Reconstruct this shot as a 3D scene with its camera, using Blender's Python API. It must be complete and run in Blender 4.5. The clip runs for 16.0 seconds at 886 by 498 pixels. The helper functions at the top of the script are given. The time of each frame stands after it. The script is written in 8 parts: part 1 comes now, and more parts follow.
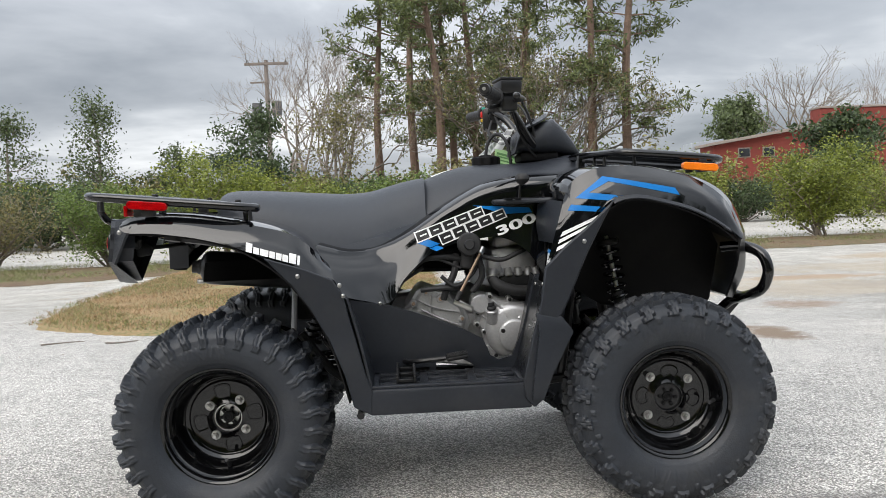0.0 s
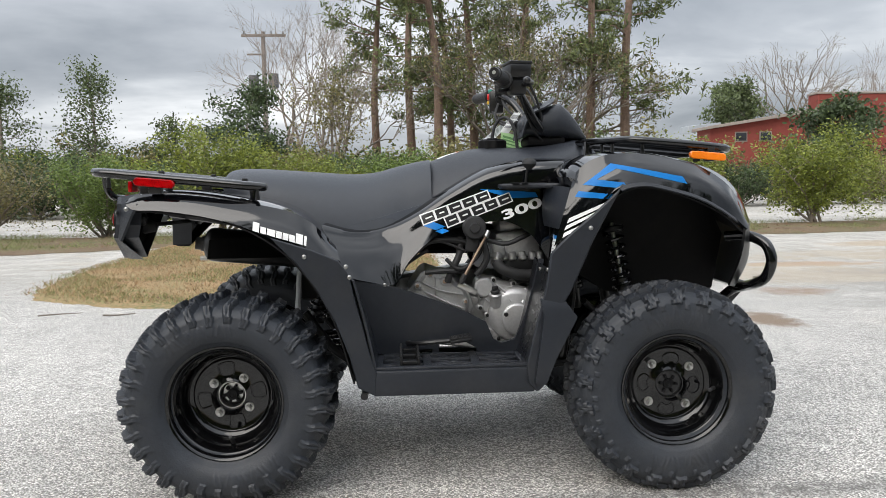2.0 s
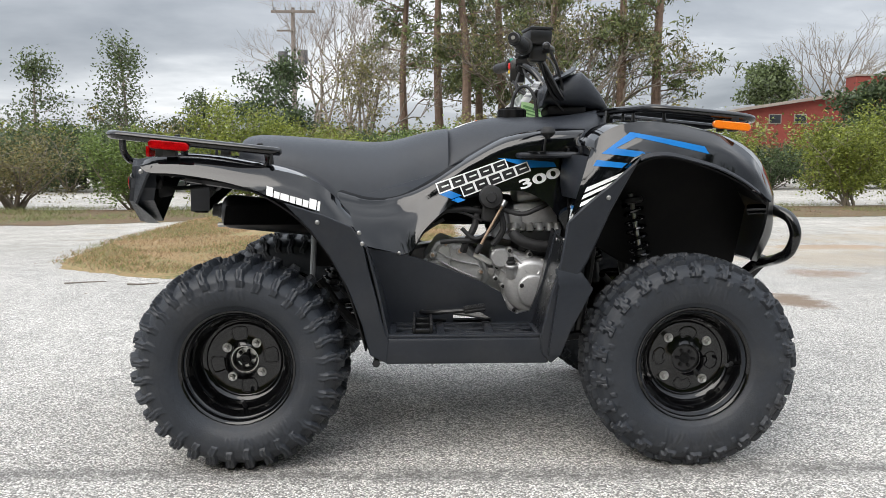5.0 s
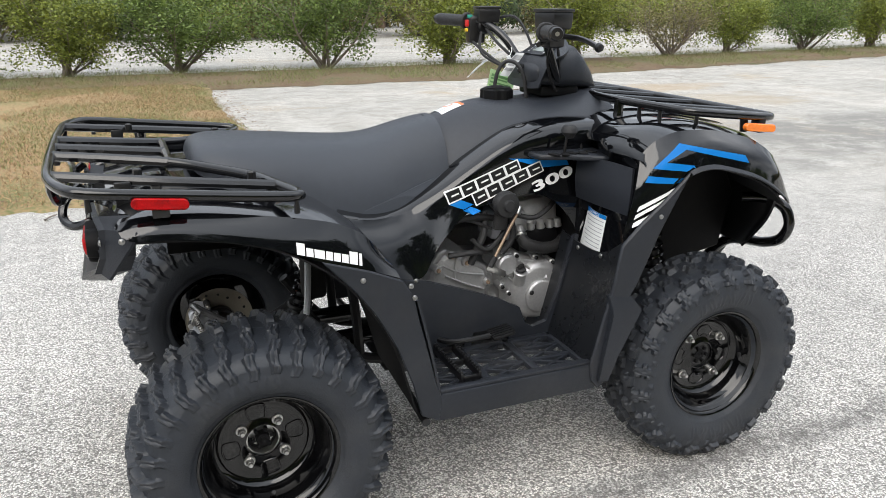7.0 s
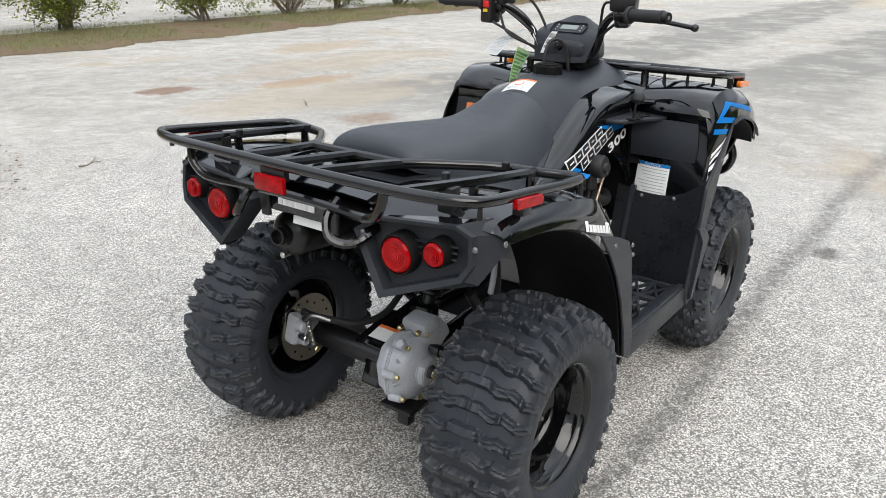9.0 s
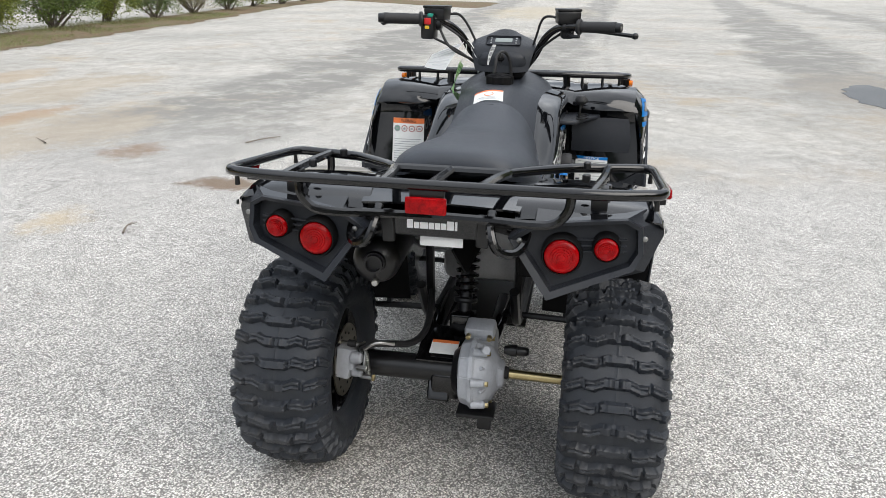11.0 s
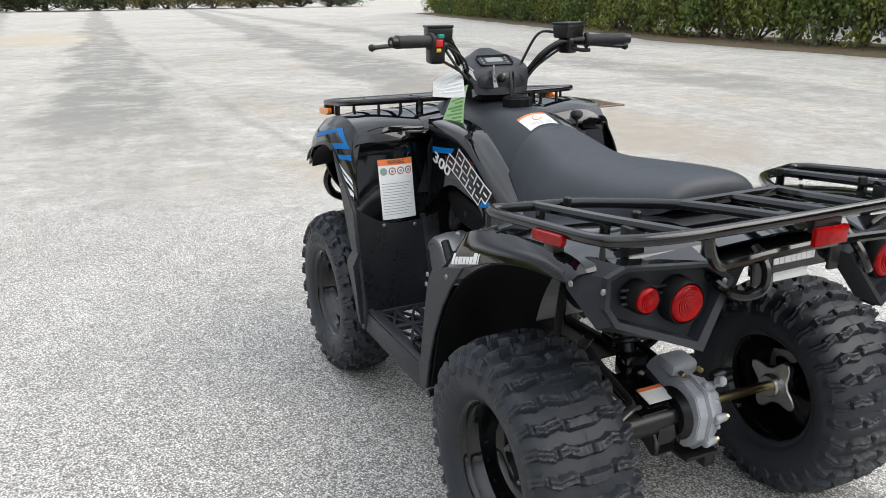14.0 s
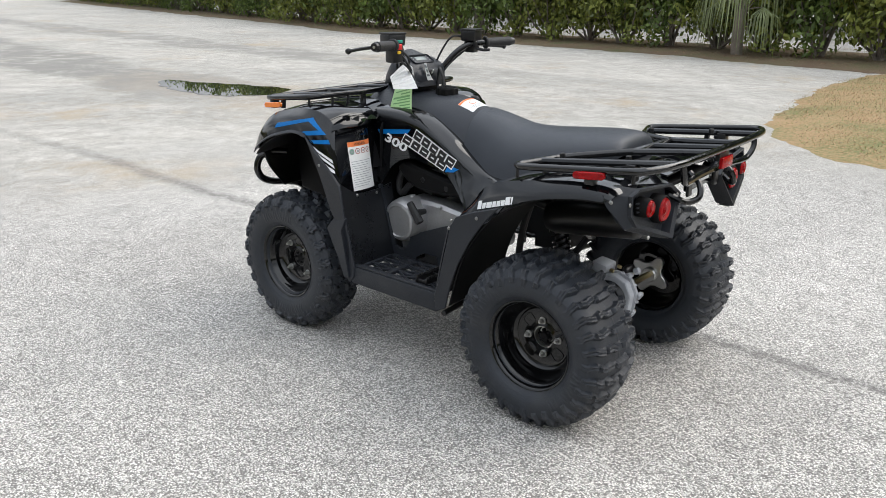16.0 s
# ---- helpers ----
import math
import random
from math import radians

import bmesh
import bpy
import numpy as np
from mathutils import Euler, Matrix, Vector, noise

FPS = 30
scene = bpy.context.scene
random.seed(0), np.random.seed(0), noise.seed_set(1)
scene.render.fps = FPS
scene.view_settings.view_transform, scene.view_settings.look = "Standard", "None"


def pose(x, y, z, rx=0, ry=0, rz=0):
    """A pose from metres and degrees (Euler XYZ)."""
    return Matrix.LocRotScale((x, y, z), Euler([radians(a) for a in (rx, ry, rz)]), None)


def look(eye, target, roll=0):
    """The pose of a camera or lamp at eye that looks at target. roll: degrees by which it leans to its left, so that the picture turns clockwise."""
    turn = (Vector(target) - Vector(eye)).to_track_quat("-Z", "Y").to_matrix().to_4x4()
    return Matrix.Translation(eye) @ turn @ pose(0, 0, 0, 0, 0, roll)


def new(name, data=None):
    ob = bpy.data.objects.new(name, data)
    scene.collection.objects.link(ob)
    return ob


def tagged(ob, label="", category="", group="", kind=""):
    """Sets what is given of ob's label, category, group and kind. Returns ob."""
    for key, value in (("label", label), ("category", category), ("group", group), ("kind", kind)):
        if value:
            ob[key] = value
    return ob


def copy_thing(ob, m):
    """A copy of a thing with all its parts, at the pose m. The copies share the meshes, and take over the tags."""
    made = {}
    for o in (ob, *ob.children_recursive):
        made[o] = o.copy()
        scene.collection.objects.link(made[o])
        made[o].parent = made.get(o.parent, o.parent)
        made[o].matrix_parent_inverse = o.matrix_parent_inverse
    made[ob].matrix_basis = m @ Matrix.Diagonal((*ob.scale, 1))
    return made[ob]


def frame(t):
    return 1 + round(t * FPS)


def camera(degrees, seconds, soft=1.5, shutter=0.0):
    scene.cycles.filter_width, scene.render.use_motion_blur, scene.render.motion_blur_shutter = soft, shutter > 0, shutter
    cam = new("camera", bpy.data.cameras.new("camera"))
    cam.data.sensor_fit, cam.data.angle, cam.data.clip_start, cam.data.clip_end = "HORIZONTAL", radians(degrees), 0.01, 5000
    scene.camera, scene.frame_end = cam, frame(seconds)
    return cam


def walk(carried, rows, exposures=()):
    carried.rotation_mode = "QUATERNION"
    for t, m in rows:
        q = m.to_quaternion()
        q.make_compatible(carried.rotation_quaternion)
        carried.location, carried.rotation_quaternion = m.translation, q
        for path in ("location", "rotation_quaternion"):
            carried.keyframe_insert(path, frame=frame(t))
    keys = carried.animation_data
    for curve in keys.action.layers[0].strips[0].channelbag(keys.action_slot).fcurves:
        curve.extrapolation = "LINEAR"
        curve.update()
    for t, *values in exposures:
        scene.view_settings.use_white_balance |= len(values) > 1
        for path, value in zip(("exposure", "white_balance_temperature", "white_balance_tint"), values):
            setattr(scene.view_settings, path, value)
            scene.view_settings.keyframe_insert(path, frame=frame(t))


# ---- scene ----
cam = camera(59.6, 16.0, 0.8)
PATH = [
    (0, (-0.110, -2.437, 0.794), (-0.004, -0.443, 0.690), -2.2),
    (0.5, (-0.110, -2.436, 0.795), (0.000, -0.442, 0.680), -1.9),
    (1, (-0.118, -2.435, 0.797), (-0.011, -0.442, 0.666), -1.5),
    (1.5, (-0.129, -2.440, 0.798), (-0.017, -0.448, 0.656), -1.2),
    (2, (-0.142, -2.438, 0.811), (-0.022, -0.448, 0.648), -0.9),
    (2.5, (-0.111, -2.448, 0.796), (-0.023, -0.455, 0.642), -0.9),
    (3, (-0.103, -2.444, 0.792), (-0.029, -0.452, 0.635), -0.8),
    (3.5, (-0.096, -2.443, 0.807), (-0.038, -0.451, 0.635), -0.8),
    (4, (-0.096, -2.448, 0.799), (-0.050, -0.456, 0.631), -0.6),
    (4.5, (-0.103, -2.445, 0.807), (-0.055, -0.456, 0.609), -0.5),
    (5, (-0.110, -2.419, 0.779), (-0.059, -0.431, 0.564), -0.1),
    (5.2, (-0.106, -2.405, 0.796), (-0.063, -0.424, 0.524), 0.2),
    (7.3, (-0.979, -1.810, 1.229), (-0.120, -0.126, 0.577), 0.4),
    (7.5, (-1.110, -1.751, 1.248), (-0.180, -0.112, 0.579), 0.6),
    (8, (-1.479, -1.603, 1.283), (-0.346, -0.108, 0.592), 1.7),
    (8.5, (-1.707, -1.329, 1.218), (-0.357, -0.038, 0.504), 1.5),
    (9, (-1.943, -1.144, 1.254), (-0.428, -0.049, 0.543), 1.0),
    (9.2, (-2.052, -1.074, 1.277), (-0.484, -0.051, 0.575), 1.0),
    (11.3, (-2.374, -0.167, 1.229), (-0.501, 0.074, 0.571), 0.7),
    (11.5, (-2.323, -0.081, 1.200), (-0.440, 0.088, 0.545), 0.7),
    (12, (-2.146, 0.135, 1.207), (-0.253, 0.119, 0.562), 0.8),
    (12.5, (-2.167, 0.395, 1.213), (-0.277, 0.198, 0.589), 0.4),
    (13, (-2.195, 0.683, 1.272), (-0.332, 0.289, 0.662), 0.1),
    (13.5, (-2.015, 0.924, 1.200), (-0.207, 0.322, 0.593), -0.4),
    (14, (-1.844, 1.192, 1.235), (-0.122, 0.384, 0.616), -0.7),
    (14.5, (-1.766, 1.548, 1.280), (-0.160, 0.538, 0.647), -0.3),
    (15, (-1.887, 1.793, 1.293), (-0.418, 0.600, 0.645), 0.0),
    (15.5, (-1.931, 2.061, 1.324), (-0.604, 0.713, 0.676), 0.2),
    (16, (-1.779, 2.315, 1.323), (-0.556, 0.870, 0.677), 0.4),
]
walk(cam, [(t, look(eye, target, roll)) for t, eye, target, roll in PATH], [(0.0, 0.96), (5.0, 1.04), (7.5, 1.08), (9.0, 0.96), (11.5, 0.90), (12.5, 0.95), (14.5, 0.99), (16.0, 0.95)])

# ---- world, sun ----
world = bpy.data.worlds.new("overcast_sky")
scene.world = world
world.use_nodes = True
SUN_ELEV, SUN_ROT = radians(43), radians(218)


def build_world():
    nt = world.node_tree
    nt.nodes.clear()
    N, L = nt.nodes.new, nt.links.new
    out, bg = N("ShaderNodeOutputWorld"), N("ShaderNodeBackground")
    sky = N("ShaderNodeTexSky")
    sky.sky_type, sky.sun_disc, sky.sun_elevation, sky.sun_rotation = "NISHITA", False, SUN_ELEV, SUN_ROT
    sky.dust_density = 3.0
    co, sep = N("ShaderNodeTexCoord"), N("ShaderNodeSeparateXYZ")
    L(co.outputs["Generated"], sep.inputs[0])
    up = N("ShaderNodeMath"); up.operation = "MAXIMUM"; up.inputs[1].default_value = 0.0
    L(sep.outputs["Z"], up.inputs[0])
    den = N("ShaderNodeMath"); den.operation = "ADD"; den.inputs[1].default_value = 0.16
    L(up.outputs[0], den.inputs[0])
    flat = N("ShaderNodeVectorMath"); flat.operation = "DIVIDE"
    comb = N("ShaderNodeCombineXYZ")
    for i in range(3):
        L(den.outputs[0], comb.inputs[i])
    L(co.outputs["Generated"], flat.inputs[0]); L(comb.outputs[0], flat.inputs[1])
    mp = N("ShaderNodeMapping"); mp.inputs["Location"].default_value = (3.1, 1.7, 0.0)
    mp.inputs["Scale"].default_value = (0.55, 0.62, 0.2)
    L(flat.outputs[0], mp.inputs[0])
    nz = N("ShaderNodeTexNoise"); nz.inputs["Scale"].default_value = 1.15
    nz.inputs["Detail"].default_value = 7; nz.inputs["Roughness"].default_value = 0.52
    nz.inputs["Distortion"].default_value = 0.35
    L(mp.outputs[0], nz.inputs["Vector"])
    ramp = N("ShaderNodeValToRGB")
    e = ramp.color_ramp.elements
    e[0].position, e[0].color = 0.36, (0.30, 0.326, 0.364, 1)
    e[1].position, e[1].color = 0.66, (1.0, 1.018, 1.042, 1)
    m = e.new(0.5); m.color = (0.525, 0.552, 0.592, 1)
    L(nz.outputs["Fac"], ramp.inputs[0])
    # an overcast sky is brighter overhead than at the horizon
    grad = N("ShaderNodeMapRange"); grad.interpolation_type = "SMOOTHSTEP"; grad.inputs["From Min"].default_value = 0.16; grad.inputs["From Max"].default_value = 0.62; grad.inputs["To Min"].default_value = 0.53; grad.inputs["To Max"].default_value = 1.66
    L(up.outputs[0], grad.inputs["Value"])
    mul = N("ShaderNodeVectorMath"); mul.operation = "SCALE"
    L(ramp.outputs[0], mul.inputs[0]); L(grad.outputs[0], mul.inputs["Scale"])
    low = N("ShaderNodeVectorMath"); low.operation = "SCALE"; low.inputs["Scale"].default_value = 0.10
    L(sky.outputs[0], low.inputs[0])
    mix = N("ShaderNodeMix"); mix.data_type = "RGBA"; mix.inputs["Factor"].default_value = 0.92
    L(low.outputs[0], mix.inputs["A"]); L(mul.outputs[0], mix.inputs["B"])
    L(mix.outputs["Result"], bg.inputs["Color"]); bg.inputs["Strength"].default_value = 1.04
    L(bg.outputs[0], out.inputs[0])


build_world()
sun_data = bpy.data.lights.new("sun", "SUN")
sun_data.energy, sun_data.angle, sun_data.color = 1.2, radians(55), (1.0, 0.94, 0.86)
sun = new("sun", sun_data)
sun.rotation_euler = (radians(47), 0, radians(-38))

# ---- materials ----
MATS = {}


def mat(name, color, rough=0.5, metal=0.0, coat=0.0, var=0.0, vscale=8.0, bump=0.0, bscale=120.0, island=0.0, spec=0.5, trans=0.0, rvar=0.0, dust=0.0, worn=0.0):
    """A painted or moulded surface: colour with mottling at two scales, fine relief and some dust."""
    if name in MATS:
        return MATS[name]
    m = bpy.data.materials.new(name)
    m.use_nodes = True
    nt = m.node_tree
    N, L = nt.nodes.new, nt.links.new
    b = nt.nodes["Principled BSDF"]
    b.inputs["Base Color"].default_value = (*color, 1)
    b.inputs["Roughness"].default_value = rough
    b.inputs["Metallic"].default_value = metal
    b.inputs["Coat Weight"].default_value = coat
    b.inputs["Coat Roughness"].default_value = 0.06
    b.inputs["Specular IOR Level"].default_value = spec
    b.inputs["Transmission Weight"].default_value = trans
    co = N("ShaderNodeTexCoord")
    if var or island or dust:
        n1 = N("ShaderNodeTexNoise"); n1.inputs["Scale"].default_value = vscale; n1.inputs["Detail"].default_value = 6
        n2 = N("ShaderNodeTexNoise"); n2.inputs["Scale"].default_value = vscale * 9; n2.inputs["Detail"].default_value = 3
        L(co.outputs["Object"], n1.inputs["Vector"]); L(co.outputs["Object"], n2.inputs["Vector"])
        add = N("ShaderNodeMath"); add.operation = "ADD"
        L(n1.outputs["Fac"], add.inputs[0]); L(n2.outputs["Fac"], add.inputs[1])
        mr = N("ShaderNodeMapRange")
        mr.inputs["From Min"].default_value, mr.inputs["From Max"].default_value = 0.6, 1.4
        mr.inputs["To Min"].default_value, mr.inputs["To Max"].default_value = 1 - var, 1 + var
        L(add.outputs[0], mr.inputs["Value"])
        last = mr.outputs[0]
        if island:
            geo = N("ShaderNodeNewGeometry")
            mi = N("ShaderNodeMapRange")
            mi.inputs["To Min"].default_value, mi.inputs["To Max"].default_value = 1 - island, 1 + island
            L(geo.outputs["Random Per Island"], mi.inputs["Value"])
            mm = N("ShaderNodeMath"); mm.operation = "MULTIPLY"
            L(mi.outputs[0], mm.inputs[0]); L(last, mm.inputs[1])
            last = mm.outputs[0]
        sc = N("ShaderNodeVectorMath"); sc.operation = "SCALE"; sc.inputs[0].default_value = color
        L(last, sc.inputs["Scale"])
        col = sc.outputs[0]
        if dust:
            dn = N("ShaderNodeTexNoise"); dn.inputs["Scale"].default_value = 5.0; dn.inputs["Detail"].default_value = 9; dn.inputs["Roughness"].default_value = 0.7
            L(co.outputs["Object"], dn.inputs["Vector"])
            dr = N("ShaderNodeMapRange")
            dr.inputs["From Min"].default_value, dr.inputs["From Max"].default_value = 0.5, 0.8
            dr.inputs["To Max"].default_value = dust
            L(dn.outputs["Fac"], dr.inputs["Value"])
            mx = N("ShaderNodeMix"); mx.data_type = "RGBA"; mx.inputs["B"].default_value = (0.16, 0.145, 0.125, 1)
            L(dr.outputs[0], mx.inputs["Factor"]); L(col, mx.inputs["A"])
            col = mx.outputs["Result"]
        if worn:
            # scuffed, dusty edges
            pt = N("ShaderNodeNewGeometry")
            wr = N("ShaderNodeMapRange")
            wr.inputs["From Min"].default_value, wr.inputs["From Max"].default_value = 0.52, 0.64
            wr.inputs["To Max"].default_value = worn
            L(pt.outputs["Pointiness"], wr.inputs["Value"])
            wm = N("ShaderNodeMath"); wm.operation = "MULTIPLY"
            L(wr.outputs[0], wm.inputs[0]); L(n2.outputs["Fac"], wm.inputs[1])
            mw = N("ShaderNodeMix"); mw.data_type = "RGBA"; mw.inputs["B"].default_value = (0.12, 0.108, 0.095, 1)
            L(wm.outputs[0], mw.inputs["Factor"]); L(col, mw.inputs["A"])
            col = mw.outputs["Result"]
        L(col, b.inputs["Base Color"])
        if rvar:
            rr = N("ShaderNodeMapRange")
            rr.inputs["From Min"].default_value, rr.inputs["From Max"].default_value = 0.6, 1.4
            rr.inputs["To Min"].default_value, rr.inputs["To Max"].default_value = max(0.03, rough - rvar), min(1, rough + rvar)
            L(add.outputs[0], rr.inputs["Value"]); L(rr.outputs[0], b.inputs["Roughness"])
    if bump:
        n3 = N("ShaderNodeTexNoise"); n3.inputs["Scale"].default_value = bscale; n3.inputs["Detail"].default_value = 4
        L(co.outputs["Object"], n3.inputs["Vector"])
        bp = N("ShaderNodeBump"); bp.inputs["Strength"].default_value = bump; bp.inputs["Distance"].default_value = 0.002
        L(n3.outputs["Fac"], bp.inputs["Height"]); L(bp.outputs[0], b.inputs["Normal"])
    MATS[name] = m
    return m


GLOSS = mat("gloss_black_paint", (0.0030, 0.0033, 0.0042), 0.05, coat=0.5, var=0.15, vscale=6, rvar=0.03, spec=0.4)
PLASTIC = mat("grey_black_moulded_plastic", (0.0175, 0.0200, 0.0255), 0.36, spec=0.32, var=0.16, vscale=9, bump=0.25, bscale=900, rvar=0.08, dust=0.10)
COVER = mat("grained_tank_plastic", (0.0285, 0.0322, 0.0400), 0.42, spec=0.36, var=0.14, vscale=9, bump=0.3, bscale=900, rvar=0.07, dust=0.06)
VINYL = mat("seat_vinyl", (0.0355, 0.0405, 0.0500), 0.44, spec=0.42, var=0.10, vscale=7, bump=0.35, bscale=700, rvar=0.06)
RUBBER = mat("tyre_rubber", (0.0215, 0.0252, 0.0320), 0.48, spec=0.42, var=0.25, vscale=14, bump=0.5, bscale=260, rvar=0.1, dust=0.16, worn=0.5)
GRIP = mat("grip_rubber", (0.016, 0.016, 0.017), 0.62, var=0.15, vscale=20, bump=0.6, bscale=420)
TUBE = mat("powder_coated_black_steel", (0.0035, 0.0035, 0.004), 0.13, coat=0.25, var=0.2, vscale=10, rvar=0.06)
RIM = mat("gloss_black_wheel_paint", (0.0022, 0.0022, 0.0026), 0.045, coat=0.35, spec=0.40, var=0.2, vscale=14, rvar=0.02)
SATIN = mat("satin_black_steel", (0.006, 0.006, 0.0068), 0.34, var=0.25, vscale=12, dust=0.05)
DARK = mat("dark_inner_plastic", (0.0036, 0.0036, 0.0042), 0.62, spec=0.2, var=0.2, vscale=8, dust=0.05)
ALU = mat("cast_aluminium", (0.46, 0.46, 0.465), 0.40, metal=0.7, var=0.14, vscale=18, bump=0.4, bscale=420, rvar=0.1)
INNER = mat("satin_black_plastic", (0.0075, 0.0085, 0.0105), 0.30, spec=0.4, var=0.2, vscale=9, rvar=0.08, dust=0.04)
STEEL = mat("dull_steel_screw", (0.30, 0.30, 0.29), 0.42, metal=1.0, var=0.2, vscale=80)
GREYCAST = mat("grey_painted_casting", (0.38, 0.395, 0.425), 0.40, metal=0.1, var=0.12, vscale=14, bump=0.35, bscale=400)
ZINC = mat("zinc_plated_steel", (0.50, 0.495, 0.48), 0.30, metal=1.0, var=0.1, vscale=60)
BRASS = mat("yellow_plated_axle", (0.52, 0.42, 0.22), 0.3, metal=1.0, var=0.12, vscale=30)
# strong mottling puts the bright and dark glints of lens facets into the colour
RED = mat("red_lens", (0.29, 0.0015, 0.003), 0.08, spec=0.22, var=0.70, vscale=48, bump=0.35, bscale=130)
AMBER = mat("amber_lens", (0.85, 0.20, 0.01), 0.16, coat=0.8, var=0.12, vscale=60, bump=0.4, bscale=200)
WHITE = mat("white_decal", (0.80, 0.80, 0.80), 0.35, var=0.03)
BLUE = mat("blue_decal", (0.0015, 0.150, 0.460), 0.38, spec=0.25, var=0.08)
BLACKDECAL = mat("black_decal", (0.008, 0.008, 0.009), 0.3, var=0.05)


def paper(name, color):
    """Thin card that lets some light through."""
    m = bpy.data.materials.new(name)
    m.use_nodes = True
    nt = m.node_tree
    b = nt.nodes["Principled BSDF"]
    b.inputs["Roughness"].default_value = 0.6
    n = nt.nodes.new("ShaderNodeTexNoise"); n.inputs["Scale"].default_value = 14
    r = nt.nodes.new("ShaderNodeValToRGB")
    r.color_ramp.elements[0].color = (*[c * 0.93 for c in color], 1)
    r.color_ramp.elements[1].color = (*color, 1)
    tr = nt.nodes.new("ShaderNodeBsdfTranslucent")
    mx = nt.nodes.new("ShaderNodeMixShader"); mx.inputs[0].default_value = 0.4
    nt.links.new(n.outputs["Fac"], r.inputs[0])
    nt.links.new(r.outputs[0], b.inputs["Base Color"]); nt.links.new(r.outputs[0], tr.inputs[0])
    nt.links.new(b.outputs[0], mx.inputs[1]); nt.links.new(tr.outputs[0], mx.inputs[2])
    nt.links.new(mx.outputs[0], nt.nodes["Material Output"].inputs[0])
    return m


TAGWHITE, TAGGREEN = paper("white_tag_card", (0.90, 0.91, 0.91)), paper("green_tag_card", (0.66, 0.94, 0.50))
PAPER = mat("white_paper", (0.74, 0.75, 0.74), 0.7, var=0.06)
GREEN = mat("green_paper", (0.16, 0.32, 0.24), 0.7, var=0.08)
ORANGE = mat("orange_print", (0.75, 0.19, 0.05), 0.5, var=0.05)
PRINT = mat("grey_print", (0.30, 0.31, 0.32), 0.6, var=0.05)
SCREEN = mat("lcd_screen", (0.20, 0.23, 0.22), 0.2, coat=0.3, var=0.04)
COPPER = mat("warm_plated_steel", (0.45, 0.33, 0.24), 0.4, metal=0.8, var=0.2, vscale=30)

# ---- mesh tools ----


def spline(pts, n, closed=False):
    """Points evenly spread on a smooth curve through pts."""
    P = [Vector(p) for p in pts]
    if len(P) < 3 and not closed:
        return [P[0].lerp(P[-1], i / (n - 1)) for i in range(n)]
    k = len(P)
    dense = []
    spans = k if closed else k - 1
    for i in range(spans):
        if closed:
            a, b, c, d = P[(i - 1) % k], P[i], P[(i + 1) % k], P[(i + 2) % k]
        else:
            a, b, c, d = P[max(i - 1, 0)], P[i], P[i + 1], P[min(i + 2, k - 1)]
        for j in range(12):
            t = j / 12
            dense.append(0.5 * ((2 * b) + (c - a) * t + (2 * a - 5 * b + 4 * c - d) * t * t + (3 * b - a - 3 * c + d) * t ** 3))
    dense.append(P[0] if closed else P[-1])
    s = [0.0]
    for p, q in zip(dense, dense[1:]):
        s.append(s[-1] + (q - p).length)
    res, j = [], 0
    for i in range(n):
        w = s[-1] * i / (n if closed else n - 1)
        while j < len(s) - 2 and s[j + 1] < w:
            j += 1
        f = (w - s[j]) / max(1e-9, s[j + 1] - s[j])
        res.append(dense[j].lerp(dense[j + 1], min(1, f)))
    return res


def grid(bm, rows, close_u=False, close_v=False):
    vs = [[bm.verts.new(p) for p in r] for r in rows]
    a, b = len(vs), len(vs[0])
    for i in range(a if close_v else a - 1):
        for j in range(b if close_u else b - 1):
            try:
                bm.faces.new((vs[i][j], vs[i][(j + 1) % b], vs[(i + 1) % a][(j + 1) % b], vs[(i + 1) % a][j]))
            except ValueError:
                pass
    return vs


def skin(curves, nu=24, nv=8, thick=0.004, straight=False):
    """A panel spanned over curves, with thickness."""
    bm = bmesh.new()
    cs = [spline(c, nu) for c in curves]
    if not straight:
        cols = [spline([c[j] for c in cs], nv) for j in range(nu)]
        cs = [[cols[j][i] for j in range(nu)] for i in range(nv)]
    grid(bm, cs)
    if thick:
        bmesh.ops.recalc_face_normals(bm, faces=bm.faces)
        bmesh.ops.solidify(bm, geom=bm.faces[:], thickness=thick)
    bmesh.ops.recalc_face_normals(bm, faces=bm.faces)
    return bm


def tube(pts, r, seg=10, n=0, closed=False, bm=None, caps=True):
    bm = bm or bmesh.new()
    n = n or max(6, 6 * len(pts))
    P = [Vector(p) for p in pts] if n < 0 else spline(pts, n, closed)
    m = len(P)
    up, rings = None, []
    for i in range(m):
        a = P[(i - 1) % m] if (closed or i) else P[0]
        b = P[(i + 1) % m] if (closed or i < m - 1) else P[-1]
        d = (b - a).normalized()
        if up is None:
            up = d.orthogonal().normalized()
        up = (up - d * up.dot(d)).normalized()
        side = d.cross(up)
        rr = r[min(len(r) - 1, int(i * len(r) / m))] if isinstance(r, (list, tuple)) else r
        rings.append([P[i] + (up * math.cos(t) + side * math.sin(t)) * rr for t in (2 * math.pi * k / seg for k in range(seg))])
    vs = grid(bm, rings, close_u=True, close_v=closed)
    if caps and not closed:
        bm.faces.new(vs[0][::-1]); bm.faces.new(vs[-1])
    return bm


